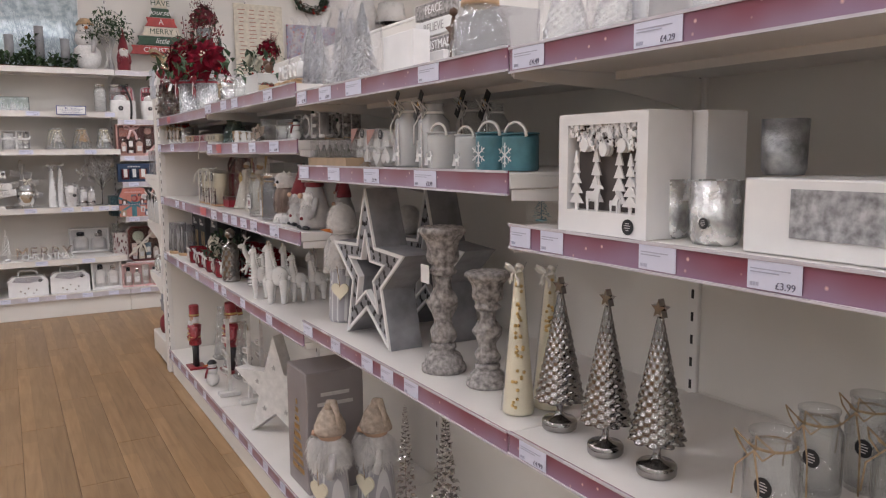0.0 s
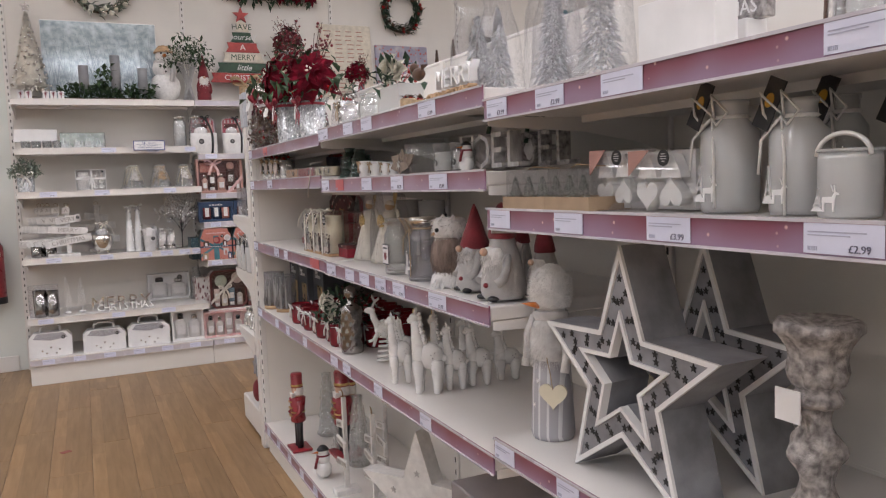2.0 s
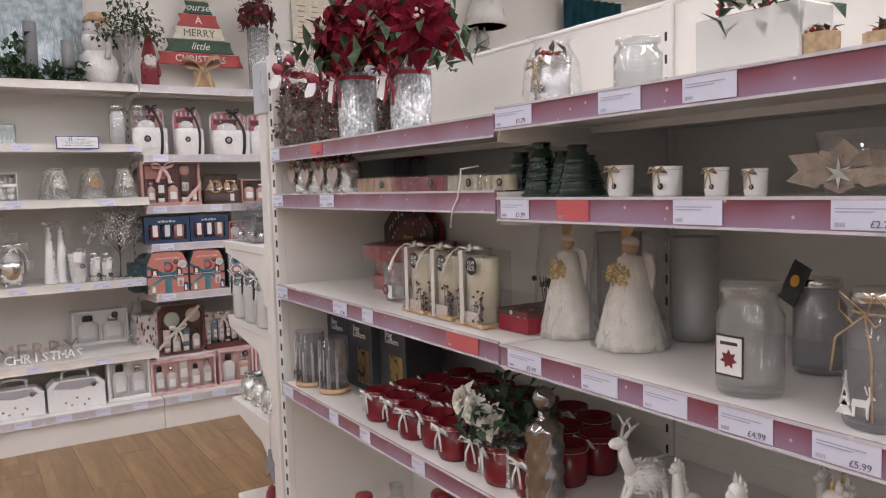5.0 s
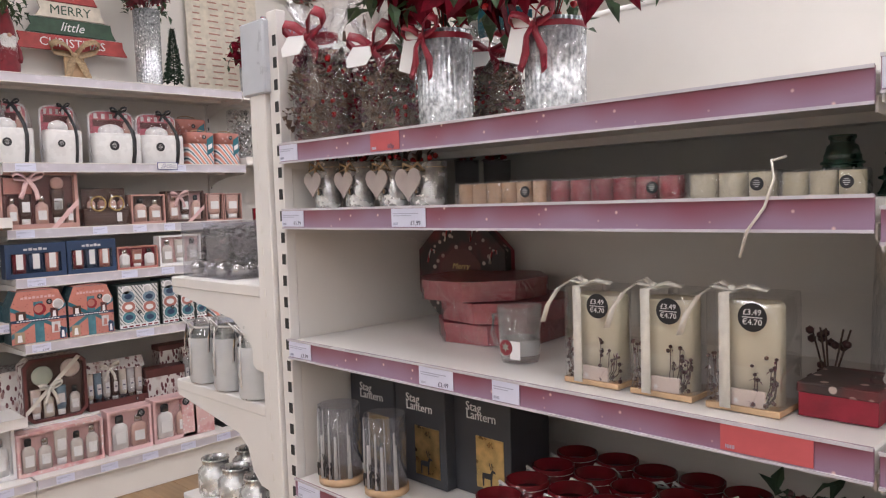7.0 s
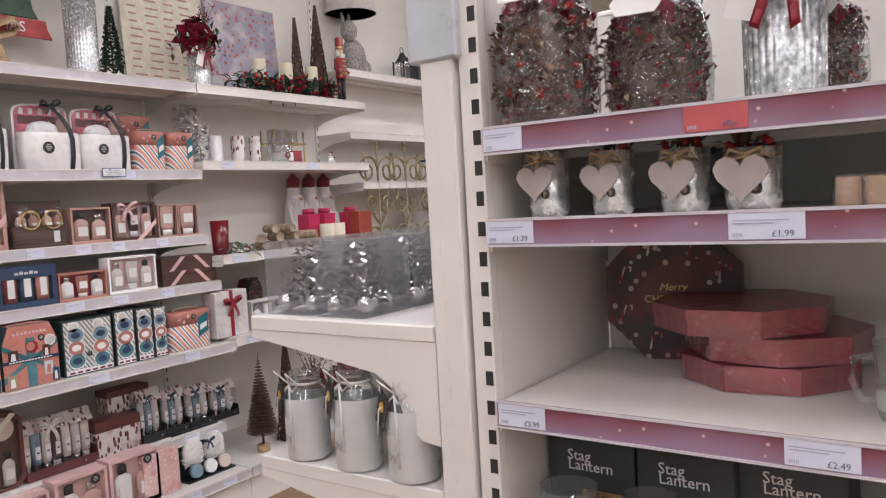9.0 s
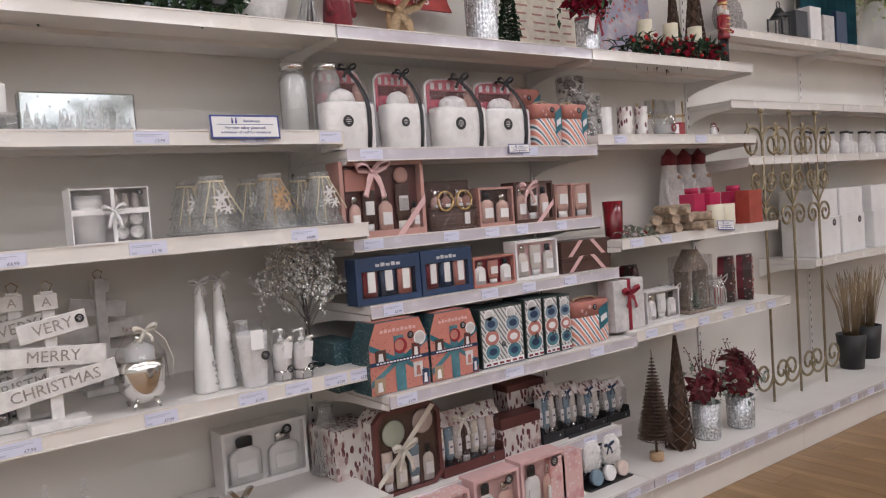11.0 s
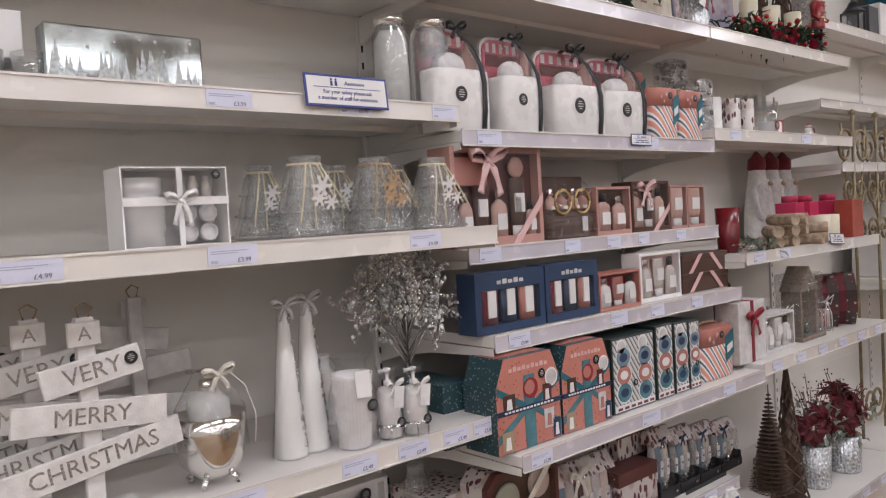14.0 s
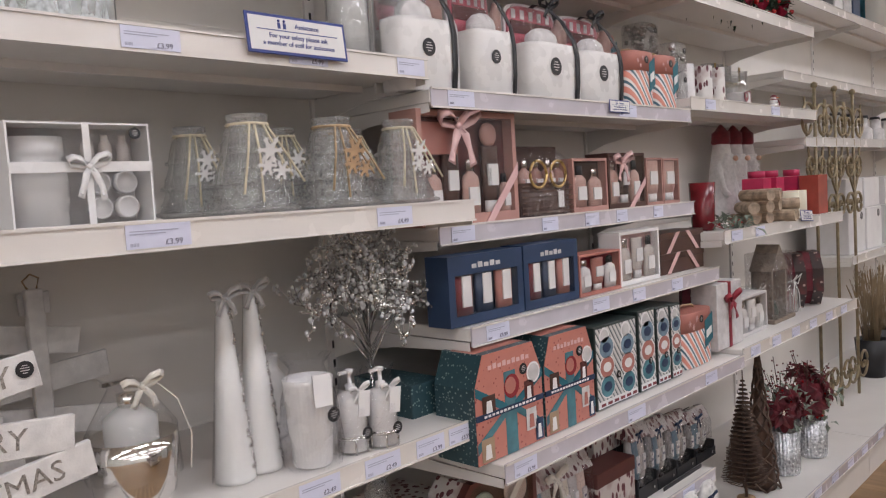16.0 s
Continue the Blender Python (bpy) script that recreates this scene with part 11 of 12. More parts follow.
put(carton("silver_glassware", 0.196, 0.060, 0.229, SMOKE, "boxed silver glassware on the shelf"), 0.203, 7.690, 0.467, 0)
put(votive(0.091, 0.194, GUNMETAL, "small dark silver glass cup", "dark silver cups"), 0.179, 7.665, 0.467, 0)
put(votive(0.084, 0.187, GUNMETAL, "small dark silver glass cup", "dark silver cups"), 0.257, 7.662, 0.467, 0)
put(spiky_tree(0.097, 0.273, FUR, "small white feather ornamental tree", "feather_tree", 140, group="feather trees"), 0.353, 7.728, 0.467, 0)
put(spiky_tree(0.097, 0.264, FUR, "small white feather ornamental tree", "feather_tree", 140, group="feather trees"), 0.449, 7.729, 0.467, 0)
put(letters("MERRY", 0.417 / 4.3, 0.020, SILVER, "silver MERRY word standing on the shelf"), 0.726, 7.730, 0.467, 0)
put(letters("CHRISTMAS", 0.402 / 7.8, 0.020, PAPERW, "white CHRISTMAS word standing on the shelf"), 0.750, 7.650, 0.467, 0)
put(carton("bottle_gift_box", 0.320, 0.100, 0.21, PAPERW, "white box with two white bottles behind a window", window=PAPERW, items=2, item=[CERAM], dot=True), 1.095, 8.038, 0.467, 0)
put(tier_tree(0.132, 0.252, EMBOSS, "tall clear glass tree decanter", "glass tree jars"), 1.301, 7.914, 0.467, 0)
put(gift_bag(0.279, 0.110, 0.224, "white handbag-shaped gift set with silver motifs"), 0.228, 7.635, 0.187, 0)
put(gift_bag(0.289, 0.110, 0.203, "white handbag-shaped gift set with silver motifs"), 0.583, 7.635, 0.187, 0)
put(gift_bag(0.296, 0.110, 0.218, "white handbag-shaped gift set with silver motifs"), 0.892, 7.635, 0.187, 0)
put(carton("white_bottle_box", 0.235, 0.090, 0.244, PAPERW, "white gift box with pale bottles", window=PAPERW, items=2, item=[CERAM]), 1.177, 7.645, 0.187, 0)
t = thing("assistance_notice", "white plastic notice with a blue border on the shelf edge", "notice")
b = bm_new()
box(b, -0.112, 0.112, -0.003, 0, -0.037, 0.037, 0.001)
part("plate", b, BLUE, t)
b = bm_new()
box(b, -0.106, 0.106, -0.0038, -0.003, -0.031, 0.031)
o = part("face", b, PAPERW, t)
words("Assistance", 0.013, BLUE, o, pose(0.02, -0.0042, 0.018))
words("For your safety please ask", 0.0125, BLUE, o, pose(0, -0.0042, -0.003))
words("a member of staff for assistance", 0.0125, BLUE, o, pose(0, -0.0042, -0.017))
b = bm_new()
box(b, -0.09, 0.09, -0.0044, -0.0038, 0.0065, 0.008)
for x in (-0.042, -0.03):
    box(b, x - 0.003, x + 0.003, -0.0044, -0.0038, 0.011, 0.022)
    ball(b, (x, -0.004, 0.0255), 0.003, 4)
part("pictogram", b, BLUE, o)
put(t, 0.993, 7.686, 1.692, 0, -6)
copy_thing(t, pose(2.13, 7.689, 1.612) @ Matrix.Scale(0.5, 4))
t2 = copy_thing(t, pose(3.36, 7.588, 1.215, -8, 4, 0) @ Matrix.Scale(0.62, 4))
tagged(t2, "blue and white notice clipped to the shelf edge")

# back wall, second bay
put(spa_set(0.170 * 1.2, 0.110, 0.297, "white tub gift set with pink header and black ribbon"), 1.408, 7.785, 1.622, 0)
put(spa_set(0.144 * 1.2, 0.110, 0.294, "white tub gift set with pink header and black ribbon"), 1.642, 7.785, 1.622, 0)
put(spa_set(0.204 * 1.2, 0.110, 0.282, "white tub gift set with pink header and black ribbon"), 1.904, 7.785, 1.622, 0)
put(spa_set(0.194 * 1.2, 0.110, 0.278, "white tub gift set with pink header and black ribbon"), 2.143, 7.785, 1.622, 0)
put(hat_box(0.160, 0.12, 0.195, "coral lidded gift box with diagonal stripes and handle"), 2.36, 7.785, 1.622, 0)
put(hat_box(0.20, 0.15, 0.29, "taller coral striped gift box at the back"), 2.38, 7.955, 1.622, 0)
put(hat_box(0.150, 0.12, 0.195, "coral lidded gift box with diagonal stripes and handle"), 2.522, 7.785, 1.622, 0)
put(rose_set(0.352, 0.090, 0.269, "large rose-gold boxed bath gift set with ribbon"), 1.507, 7.775, 1.312, 0)
t = thing("gift_basket", "dark brown gift basket with two gold rings in film", "gift set")
b = bm_new()
loft(b, [(0.105, 0.042, 0.0, 0, 0), (0.115, 0.045, 0.004, 0, 0), (0.118, 0.045, 0.09, 0, 0)], 40, 7)
part("basket", b, BROWNC, t, "dark woven card basket")
b = bm_new()
for k in range(6):
    box(b, -0.116, 0.116, -0.0462, -0.0445, 0.008 + 0.014 * k, 0.012 + 0.014 * k)
tagged(part("weave_line", b, WOODD, t), kind="stuff")
b = bm_new()
box(b, -0.11, 0.11, 0.0, 0.004, 0.09, 0.19, 0.002)
part("backing_card", b, BROWNC, t)
for x in (-0.045, 0.045):
    b = bm_new()
    tube(b, [(x + 0.036 * math.cos(a), -0.05, 0.112 + 0.036 * math.sin(a)) for a in [math.pi * k / 10 for k in range(21)]], 0.004, 6)
    part("ring_handle", b, GOLD, t, "gold ring handle")
for x, m in ((-0.07, LOTION), (-0.02, PEACH), (0.035, LOTION), (0.08, PEACH)):
    bottle(t, x, -0.02, 0.05, 0.02, 0.11, m, 0, 0.018)
b = bm_new()
box(b, 0.045, 0.07, -0.049, -0.047, 0.02, 0.065)
part("price_tag", b, PAPERW, t)
b = bm_new()
loft(b, [(0.119, 0.05, 0.002, 0, 0), (0.119, 0.05, 0.15, 0, 0), (0.09, 0.02, 0.19, 0, 0.01)], 32, 5)
part("film_wrap", b, WRAP, t, "clear film wrap")
put(t, 1.825, 7.785, 1.312, 0)
put(carton("rose_gift_box", 0.181, 0.080, 0.154, PEACH, "small rose-gold gift box with dark bottles", "rose gift boxes", window=BROWNC, items=2, item=[LOTION]), 2.038, 7.780, 1.312, 0)
put(carton("rose_gift_box", 0.217, 0.080, 0.169, BROWNC, "small dark gift box with pink tubes and a bow", "rose gift boxes", window=PINK, items=3, item=[LOTION, BROWNC], diag=PINK), 2.244, 7.780, 1.312, 0)
put(carton("rose_mini_box", 0.106, 0.060, 0.153, PEACH, "tiny rose-gold box with one pink tube", "rose mini boxes", window=BROWNC, items=1, item=[LOTION]), 2.417, 7.770, 1.312, 0)
put(carton("rose_mini_box", 0.111, 0.060, 0.150, PEACH, "tiny rose-gold box with one pink tube", "rose mini boxes", window=BROWNC, items=1, item=[LOTION]), 2.530, 7.770, 1.312, 0)
put(tube_trio(0.262, 0.070, 0.158, "navy gift box with three red and blue tubes"), 1.451, 7.685, 1.089, 0)
put(tube_trio(0.231, 0.070, 0.160, "navy gift box with three red and blue tubes"), 1.703, 7.685, 1.089, 0)
put(carton("red_mini_set", 0.207, 0.070, 0.113, CORAL, "small red floral gift box with a bow", window=REDB, items=3, item=[PAPERW, CORAL]), 1.928, 7.685, 1.089, 0)
put(carton("pale_gift_box", 0.231, 0.070, 0.157, PAPERW, "white and pink gift box with pale bottles", window=PINK, items=3, item=[PALEGLASS]), 2.163, 7.695, 1.089, 0)
for z in (1.0885, 1.1545):
    t = carton("brown_ribbon_box", 0.30, 0.110, 0.064, BROWNC, "brown box with pink diagonal ribbons", "brown ribbon boxes", lid=BROWNC)
    for q in (-1, 1):
        print_shape(t, [(q * 0.02, 0.066), (q * 0.045, 0.066), (q * 0.115, 0.001), (q * 0.09, 0.001)], -0.0575, PINK, "ribbon")
    put(t, 2.471, 7.735, z)
put(house_box(0.236, 0.120, 0.253, "house-shaped coral and teal gift box"), 1.424, 7.640, 0.797, 0)
put(house_box(0.208, 0.120, 0.251, "house-shaped coral and teal gift box"), 1.657, 7.640, 0.797, 0)
put(carton("dotted_box", 0.102, 0.200, 0.17, TEALDOT, "dark teal dotted box behind the houses"), 1.305, 7.820, 0.797, 0)
put(medallion_box(0.212, 0.120, 0.221, "black and white patterned gift box with round prints", 2), 1.893, 7.650, 0.797, 0)
put(medallion_box(0.095, 0.120, 0.230, "black and white patterned gift box with round prints", 1), 2.056, 7.650, 0.797, 0)
put(medallion_box(0.080, 0.120, 0.226, "black and white patterned gift box with round prints", 1), 2.150, 7.650, 0.797, 0)
put(medallion_box(0.066, 0.120, 0.222, "black and white patterned gift box with round prints", 1), 2.227, 7.650, 0.797, 0)
put(hat_box(0.235, 0.110, 0.19, "coral striped gift box with a rope handle"), 2.401, 7.650, 0.797, 0)
put(hexagon_set(0.285, 0.110, 0.305, "burgundy gift set with soaps, tubes and cream ribbon"), 1.518, 7.760, 0.392, 0)
put(carton("print_box", 0.183, 0.200, 0.25, FLORAL, "white box printed with burgundy leaves", "printed boxes"), 1.361, 7.900, 0.392, 0)
put(tube_row(0.30, 0.110, 0.235, "printed tray of small brown and cream tubes with bows", 7, [CREAMW, SLATEBLUE, PALEGLASS, BROWNC, CREAMW, GREYL, PINKSOAP], BURG, FLORAL), 1.816, 7.765, 0.392, 0)
put(carton("printed_tin", 0.210, 0.090, 0.152, FLORAL, "printed burgundy and white gift tin", "printed boxes", lid=BURG), 2.070, 7.765, 0.392, 0)
put(carton("printed_tin", 0.205, 0.090, 0.10, FLORAL, "printed burgundy and white gift tin stacked on another", "printed boxes", lid=BURG), 2.179, 7.845, 0.546, 0)
put(tube_row(0.120, 0.095, 0.240, "black tray of tubes with printed top and bow", 3, [GREY, SLATEBLUE, PALEGLASS], BLACK, FLORAL, ribbon=NAVY), 2.241, 7.760, 0.392, 0)
put(tube_row(0.123, 0.095, 0.218, "black tray of tubes with printed top and bow", 3, [GREY, SLATEBLUE, PALEGLASS], BLACK, FLORAL, ribbon=NAVY), 2.367, 7.760, 0.392, 0)
put(tube_row(0.137, 0.095, 0.199, "black tray of tubes with printed top and bow", 3, [GREY, SLATEBLUE, PALEGLASS], BLACK, FLORAL, ribbon=NAVY), 2.503, 7.760, 0.392, 0)
put(tube_row(0.149, 0.095, 0.178, "black tray of tubes with printed top and bow", 3, [GREY, SLATEBLUE, PALEGLASS], BLACK, FLORAL, ribbon=NAVY), 2.652, 7.760, 0.392, 0)
put(carton("gingham_gift_set", 0.381, 0.090, 0.199, PINKP, "pink gift set with gingham awning and bottles", window=PINK, items=5, item=[PALEGLASS], lid=None), 1.487, 7.625, 0.187, 0)
put(carton("pink_gift_box", 0.219, 0.090, 0.216, PINK, "pink gift box with a rose candle and black bow", "pink gift boxes", window=PINK, items=2, item=[PAPERW, LOTION], dot=True), 1.809, 7.625, 0.187, 0)
put(carton("pink_gift_box", 0.232, 0.090, 0.225, PINK, "pink gift box with a rose candle and black bow", "pink gift boxes", window=PINK, items=2, item=[PAPERW, LOTION], dot=True), 2.045, 7.625, 0.187, 0)
put(carton("pink_print_box", 0.180, 0.090, 0.2, PINKP, "pale pink floral gift box", "pink gift boxes"), 2.172, 7.625, 0.187, 0)
put(slipper_set(0.268, 0.11, 0.215, "white plush slipper gift set in a black tray"), 2.446, 7.645, 0.187, 0)

# top of the second bay
put(poinsettia(0.136, 0.423, 0.423 + 0.26, "tall silver vase of burgundy flowers and fern", 4, 0.10, "wall poinsettias", ribbon=False, petal=DEEPREDD), 2.151, 7.888, 2.035, 0)
put(spiky_tree(0.129, 0.345, PINEG, "dark green felt cone tree", "felt_tree", 320, lsize=0.3), 2.280, 7.865, 2.035, 0)
t = thing("carol_board", "cream board printed with lines of red script", "wall sign")
b = bm_new()
box(b, -0.24, 0.24, -0.008, 0.0, 0, 0.72, 0.002)
part("board", b, CREAMW, t)
b = bm_new()
for k in range(17):
    for j in range(4):
        x0 = -0.2 + 0.1 * j + random.uniform(0, 0.02)
        box(b, x0, x0 + random.uniform(0.04, 0.075), -0.0095, -0.008, 0.05 + 0.038 * k, 0.058 + 0.038 * k)
tagged(part("faded_script", b, mat("faded_red_ink", (0.42, 0.22, 0.18), 0.7), t), kind="stuff")
put(t, 2.72, 8.07, 2.034, 0, -3)
put(poinsettia(0.109, 0.181, 0.181 + 0.22, "small silver vase of dark red poinsettias", 4, 0.085, "wall poinsettias", petal=DEEPRED), 2.734, 7.834, 2.035, 0)
t = thing("village_picture", "printed picture of a snowy village with red figures", "picture")
b = bm_new()
box(b, -0.26, 0.26, -0.02, 0.0, 0, 0.56, 0.006)
part("canvas", b, VILLAGE, t)
put(t, 3.26, 8.09, 2.034, 0, -3)
t = thing("candle_centrepiece", "three cream candles in fir, berries and cones", "candle arrangement")
for x in (-0.2, 0.0, 0.2):
    b = bm_new()
    lathe(b, [(0, 0.05), (0.036, 0.05), (0.036, 0.19), (0, 0.185)], 16, (x, 0, 0))
    part("candle", b, WAX, t)
b = bm_new()
for k in range(420):
    x = random.uniform(-0.36, 0.36)
    leaf(b, (x, random.uniform(-0.07, 0.06), random.uniform(0.01, 0.09)), rand_dir(0.2), 0.075, 0.022)
tagged(part("fir", b, PINEG, t), kind="stuff")
b = bm_new()
for k in range(70):
    ball(b, (random.uniform(-0.36, 0.36), random.uniform(-0.1, 0.03), random.uniform(0.02, 0.12)), 0.011, 4)
tagged(part("berry", b, BERRY, t), kind="stuff")
b = bm_new()
for k in range(12):
    leaf(b, (random.uniform(-0.3, 0.3), -0.08, 0.06), rand_dir(), 0.06, 0.05)
tagged(part("red_petals", b, DEEPRED, t), kind="stuff")
b = bm_new()
box(b, -0.34, 0.34, -0.05, 0.05, 0, 0.02, 0.004)
part("base", b, WOODD, t)
put(t, 3.30, 7.80, 2.034)
put(twig_cone(0.094, 0.512, "brown woven twig cone tree"), 3.557, 7.967, 2.035, 0)
put(twig_cone(0.137, 0.610, "tall brown woven twig cone tree"), 3.719, 7.948, 2.035, 0)
put(nutcracker(0.108, 0.391, "red nutcracker soldier on the top shelf"), 3.748, 7.794, 2.035, 0)

# back wall, third bay
put(votive(0.070, 0.134, CERAM, "small printed candle cup", "printed candle cups", flare=1.0), 2.767, 7.795, 1.666, 0)
put(votive(0.072, 0.139, FLORAL, "small printed candle cup", "printed candle cups", flare=1.0), 2.912, 7.796, 1.666, 0)
put(votive(0.061, 0.142, FLORAL, "small printed candle cup", "printed candle cups", flare=1.0), 3.024, 7.791, 1.666, 0)
put(mug(0.116, 0.143, "red glass mug on the shelf"), 3.234, 7.818, 1.666, 0)
put(votive(0.085, 0.075, RED, "red glazed mug with white snow print", "printed candle cups", flare=1.0), 3.36, 7.84, 1.665)
t = thing("gold_tray_stand", "gold two-tier stand of glass candle cups", "tray stand")
b = bm_new()
box(b, -0.13, 0.13, -0.06, 0.06, 0.12, 0.128)
for x in (-0.12, 0.12):
    for y in (-0.05, 0.05):
        tube(b, [(x, y, 0), (x, y, 0.2)], 0.004, 5)
part("frame", b, GOLD, t)
for x in (-0.08, 0.0, 0.08):
    b = bm_new()
    lathe(b, cup_profile(0.03, 0.08, 0.002), 16, (x, 0, 0.128))
    part("glass_cup", b, CLEAR, t)
put(t, 3.38, 7.95, 1.665)
put(snowman(0.05, 0.075, "tiny white snow figure with a red berry", REDF, REDF, True), 3.62, 7.80, 1.665)
for x, y, z in ((2.655, 7.80, 1.666), (2.655, 7.80, 1.766), (2.70, 7.93, 1.666), (2.70, 7.93, 1.766), (2.70, 7.93, 1.866)):
    put(silver_pack(0.115, 0.10, 0.098, "silver decorations in a shiny film pack"), x, y, z)
put(votive(0.090, 0.167, REDG, "dark red glass goblet", flare=1.15), 2.681, 7.705, 1.207, 0)
t = thing("fir_sprig", "fir sprig with red berries lying by a goblet", "fir sprig")
sprays(t, 0.0, 0.09, 0.04, LEAFP, 60, 0.05, BERRY, 10)
put(t, 2.77, 7.67, 1.206)
first = solid("birch_log", lathe(bm_new(), [(0, 0), (0.021, 0), (0.022, 0.13), (0, 0.13)], 12, smooth=False), BIRCH, "cut birch log with pale ends", "log", "birch logs")
put(first, 2.90, 7.70, 1.229, 60, 90)
for k in range(1, 14):
    j, i = k // 6, k % 6
    copy_thing(first, pose(2.90 + 0.075 * i + 0.03 * j, 7.68 + 0.02 * (k % 3), 1.229 + 0.043 * j, 90, 0, -70 + 25 * (k % 5)))
first = thing("pink_candle_box", "bright pink boxed pillar candle", "boxed candle", "pink candle boxes")
b = bm_new()
box(b, -0.045, 0.045, -0.045, 0.045, 0, 0.17, 0.002)
part("box", b, mat("magenta_card", (0.52, 0.03, 0.10), 0.4), first)
b = bm_new()
lathe(b, [(0, 0.171), (0.035, 0.171), (0.035, 0.2), (0, 0.2)], 14)
part("candle_top", b, mat("magenta_wax", (0.42, 0.02, 0.08), 0.5), first)
put(first, 3.40, 7.80, 1.206)
for x, y in ((3.52, 7.79), (3.72, 7.77)):
    copy_thing(first, pose(x, y, 1.206))
for x in (3.42, 3.51):
    put(votive(0.085, 0.11, WAX, "cream pillar candle on the shelf", "cream pillars", flare=1.0), x, 7.68, 1.206)
put(carton("amber_bottle_set", 0.12, 0.08, 0.17, mat("amber_glass", (0.36, 0.07, 0.05), 0.2), "amber and red bottle set in film"), 3.70, 7.67, 1.206)
put(gnome(0.13, 0.42, "white fluffy gnome with a small red hat", REDF, FUR, FUR, "white gnomes", feet=False, split=0.7, tall_hat=False), 3.47, 7.98, 1.206)
put(gnome(0.13, 0.42, "white fluffy gnome with a small red hat", REDF, FUR, FUR, "white gnomes", feet=False, split=0.7, tall_hat=False), 3.60, 7.98, 1.206)
put(gnome(0.13, 0.42, "white fluffy gnome with a small red hat", REDF, FUR, FUR, "white gnomes", feet=False, split=0.7, tall_hat=False), 3.73, 7.98, 1.206)
put(carton("silver_gift_box", 0.197, 0.090, 0.220, GREYL, "grey gift box with a red ribbon bow", ribbon=REDB), 2.634, 7.645, 0.814, 0)
put(carton("white_tube_set", 0.234, 0.080, 0.143, GREYL, "grey boxed set of white tubes", window=GREY, items=3, item=[PAPERW]), 2.891, 7.660, 0.814, 0)
t = thing("wooden_lantern_house", "pale wooden lantern arch with small trees", "ornament")
b = bm_new()
for x in (-0.07, 0.07):
    box(b, x - 0.008, x + 0.008, -0.04, 0.04, 0, 0.2)
prism(b, [(-0.085, 0.2), (0.085, 0.2), (0.0, 0.30)], -0.045, 0.045)
box(b, -0.11, 0.11, -0.06, 0.06, 0, 0.015, 0.002)
part("frame", b, FELTB, t)
b = bm_new()
for x in (-0.03, 0.03):
    lathe(b, [(0.02, 0.016), (0.024, 0.03), (0, 0.1)], 8, (x, 0, 0))
part("small_tree", b, PINEG, t)
b = bm_new()
box(b, -0.1, 0.1, -0.055, 0.055, 0.016, 0.27)
part("film_wrap", b, WRAPS, t, "clear film wrap")
put(t, 3.19, 7.68, 0.813)
put(jar(0.11, 0.15, CLEAR, "glass jar of red and white sweets with cord", "sweet jars", rope=ROPE, fill=KNIT), 3.02, 7.70, 0.813)
put(jar(0.11, 0.15, CLEAR, "glass jar of red and white sweets with cord", "sweet jars", rope=ROPE, fill=KNIT), 3.40, 7.70, 0.813)
put(octagon_box(0.125, 0.07, "octagonal burgundy gift box standing upright", True, DEEPREDD), 3.54, 7.72, 0.813, 30)
put(octagon_box(0.125, 0.07, "octagonal burgundy gift box standing upright", True, DEEPREDD), 3.66, 7.69, 0.813, 30)
put(octagon_box(0.125, 0.07, "octagonal burgundy gift box standing upright", True, DEEPREDD), 3.05, 7.95, 0.813, 30)
put(ring_tree(0.161, 0.506, TWIG, "brown slatted wooden tree on a log foot"), 2.805, 7.638, 0.187, 0)
put(twig_cone(0.131, 0.533, "dark brown woven twig cone tree"), 3.021, 7.669, 0.187, 0)
put(poinsettia(0.131, 0.176, 0.176 + 0.26, "burgundy poinsettia with grey leaves in a silver pot", 3, 0.085, "potted poinsettias", petal=DEEPREDD, leafm=LEAFP, ribbon=False), 3.222, 7.658, 0.187, 0)
put(poinsettia(0.137, 0.161, 0.161 + 0.27, "burgundy poinsettia with grey leaves in a silver pot", 4, 0.095, "potted poinsettias", petal=DEEPREDD, leafm=LEAFP, ribbon=False), 3.486, 7.641, 0.187, 0)
put(scroll_rack(0.58, 1.60, "aged gold wrought scroll rack standing on the base shelf"), 4.28, 7.75, 0.186)

# beyond the third bay
t = thing("rabbit_lamp", "table lamp with a seated grey rabbit base", "table lamp")
b = bm_new()
ball(b, (0, 0, 0.12), 1, 8, (0.10, 0.08, 0.12))
ball(b, (-0.05, -0.02, 0.28), 1, 8, (0.06, 0.055, 0.07))
for s in (-1, 1):
    tube(b, [(-0.05 + s * 0.025, 0, 0.32), (-0.045 + s * 0.04, 0.01, 0.43)], 0.018, 6, 0.4)
ball(b, (0.1, 0, 0.06), 1, 8, (0.06, 0.05, 0.06))
part("rabbit_base", b, WOODG, t)
b = bm_new()
lathe(b, [(0.17, 0.40), (0.13, 0.60), (0.125, 0.60), (0.165, 0.40)], 24)
part("shade", b, CERAM, t)
put(t, 4.10, 7.99, 2.261)
t = thing("lantern", "small black metal lantern with a ring handle", "lantern")
b = bm_new()
box(b, -0.05, 0.05, -0.05, 0.05, 0, 0.015)
for x in (-0.045, 0.045):
    for y in (-0.045, 0.045):
        box(b, x - 0.004, x + 0.004, y - 0.004, y + 0.004, 0.015, 0.14)
lathe(b, [(0.07, 0.14), (0.03, 0.18), (0.02, 0.2), (0, 0.2)], 4)
tube(b, [(0.02 * math.cos(a), 0, 0.22 + 0.02 * math.sin(a)) for a in [k * 0.52 for k in range(13)]], 0.003, 5)
part("frame", b, BLACK, t)
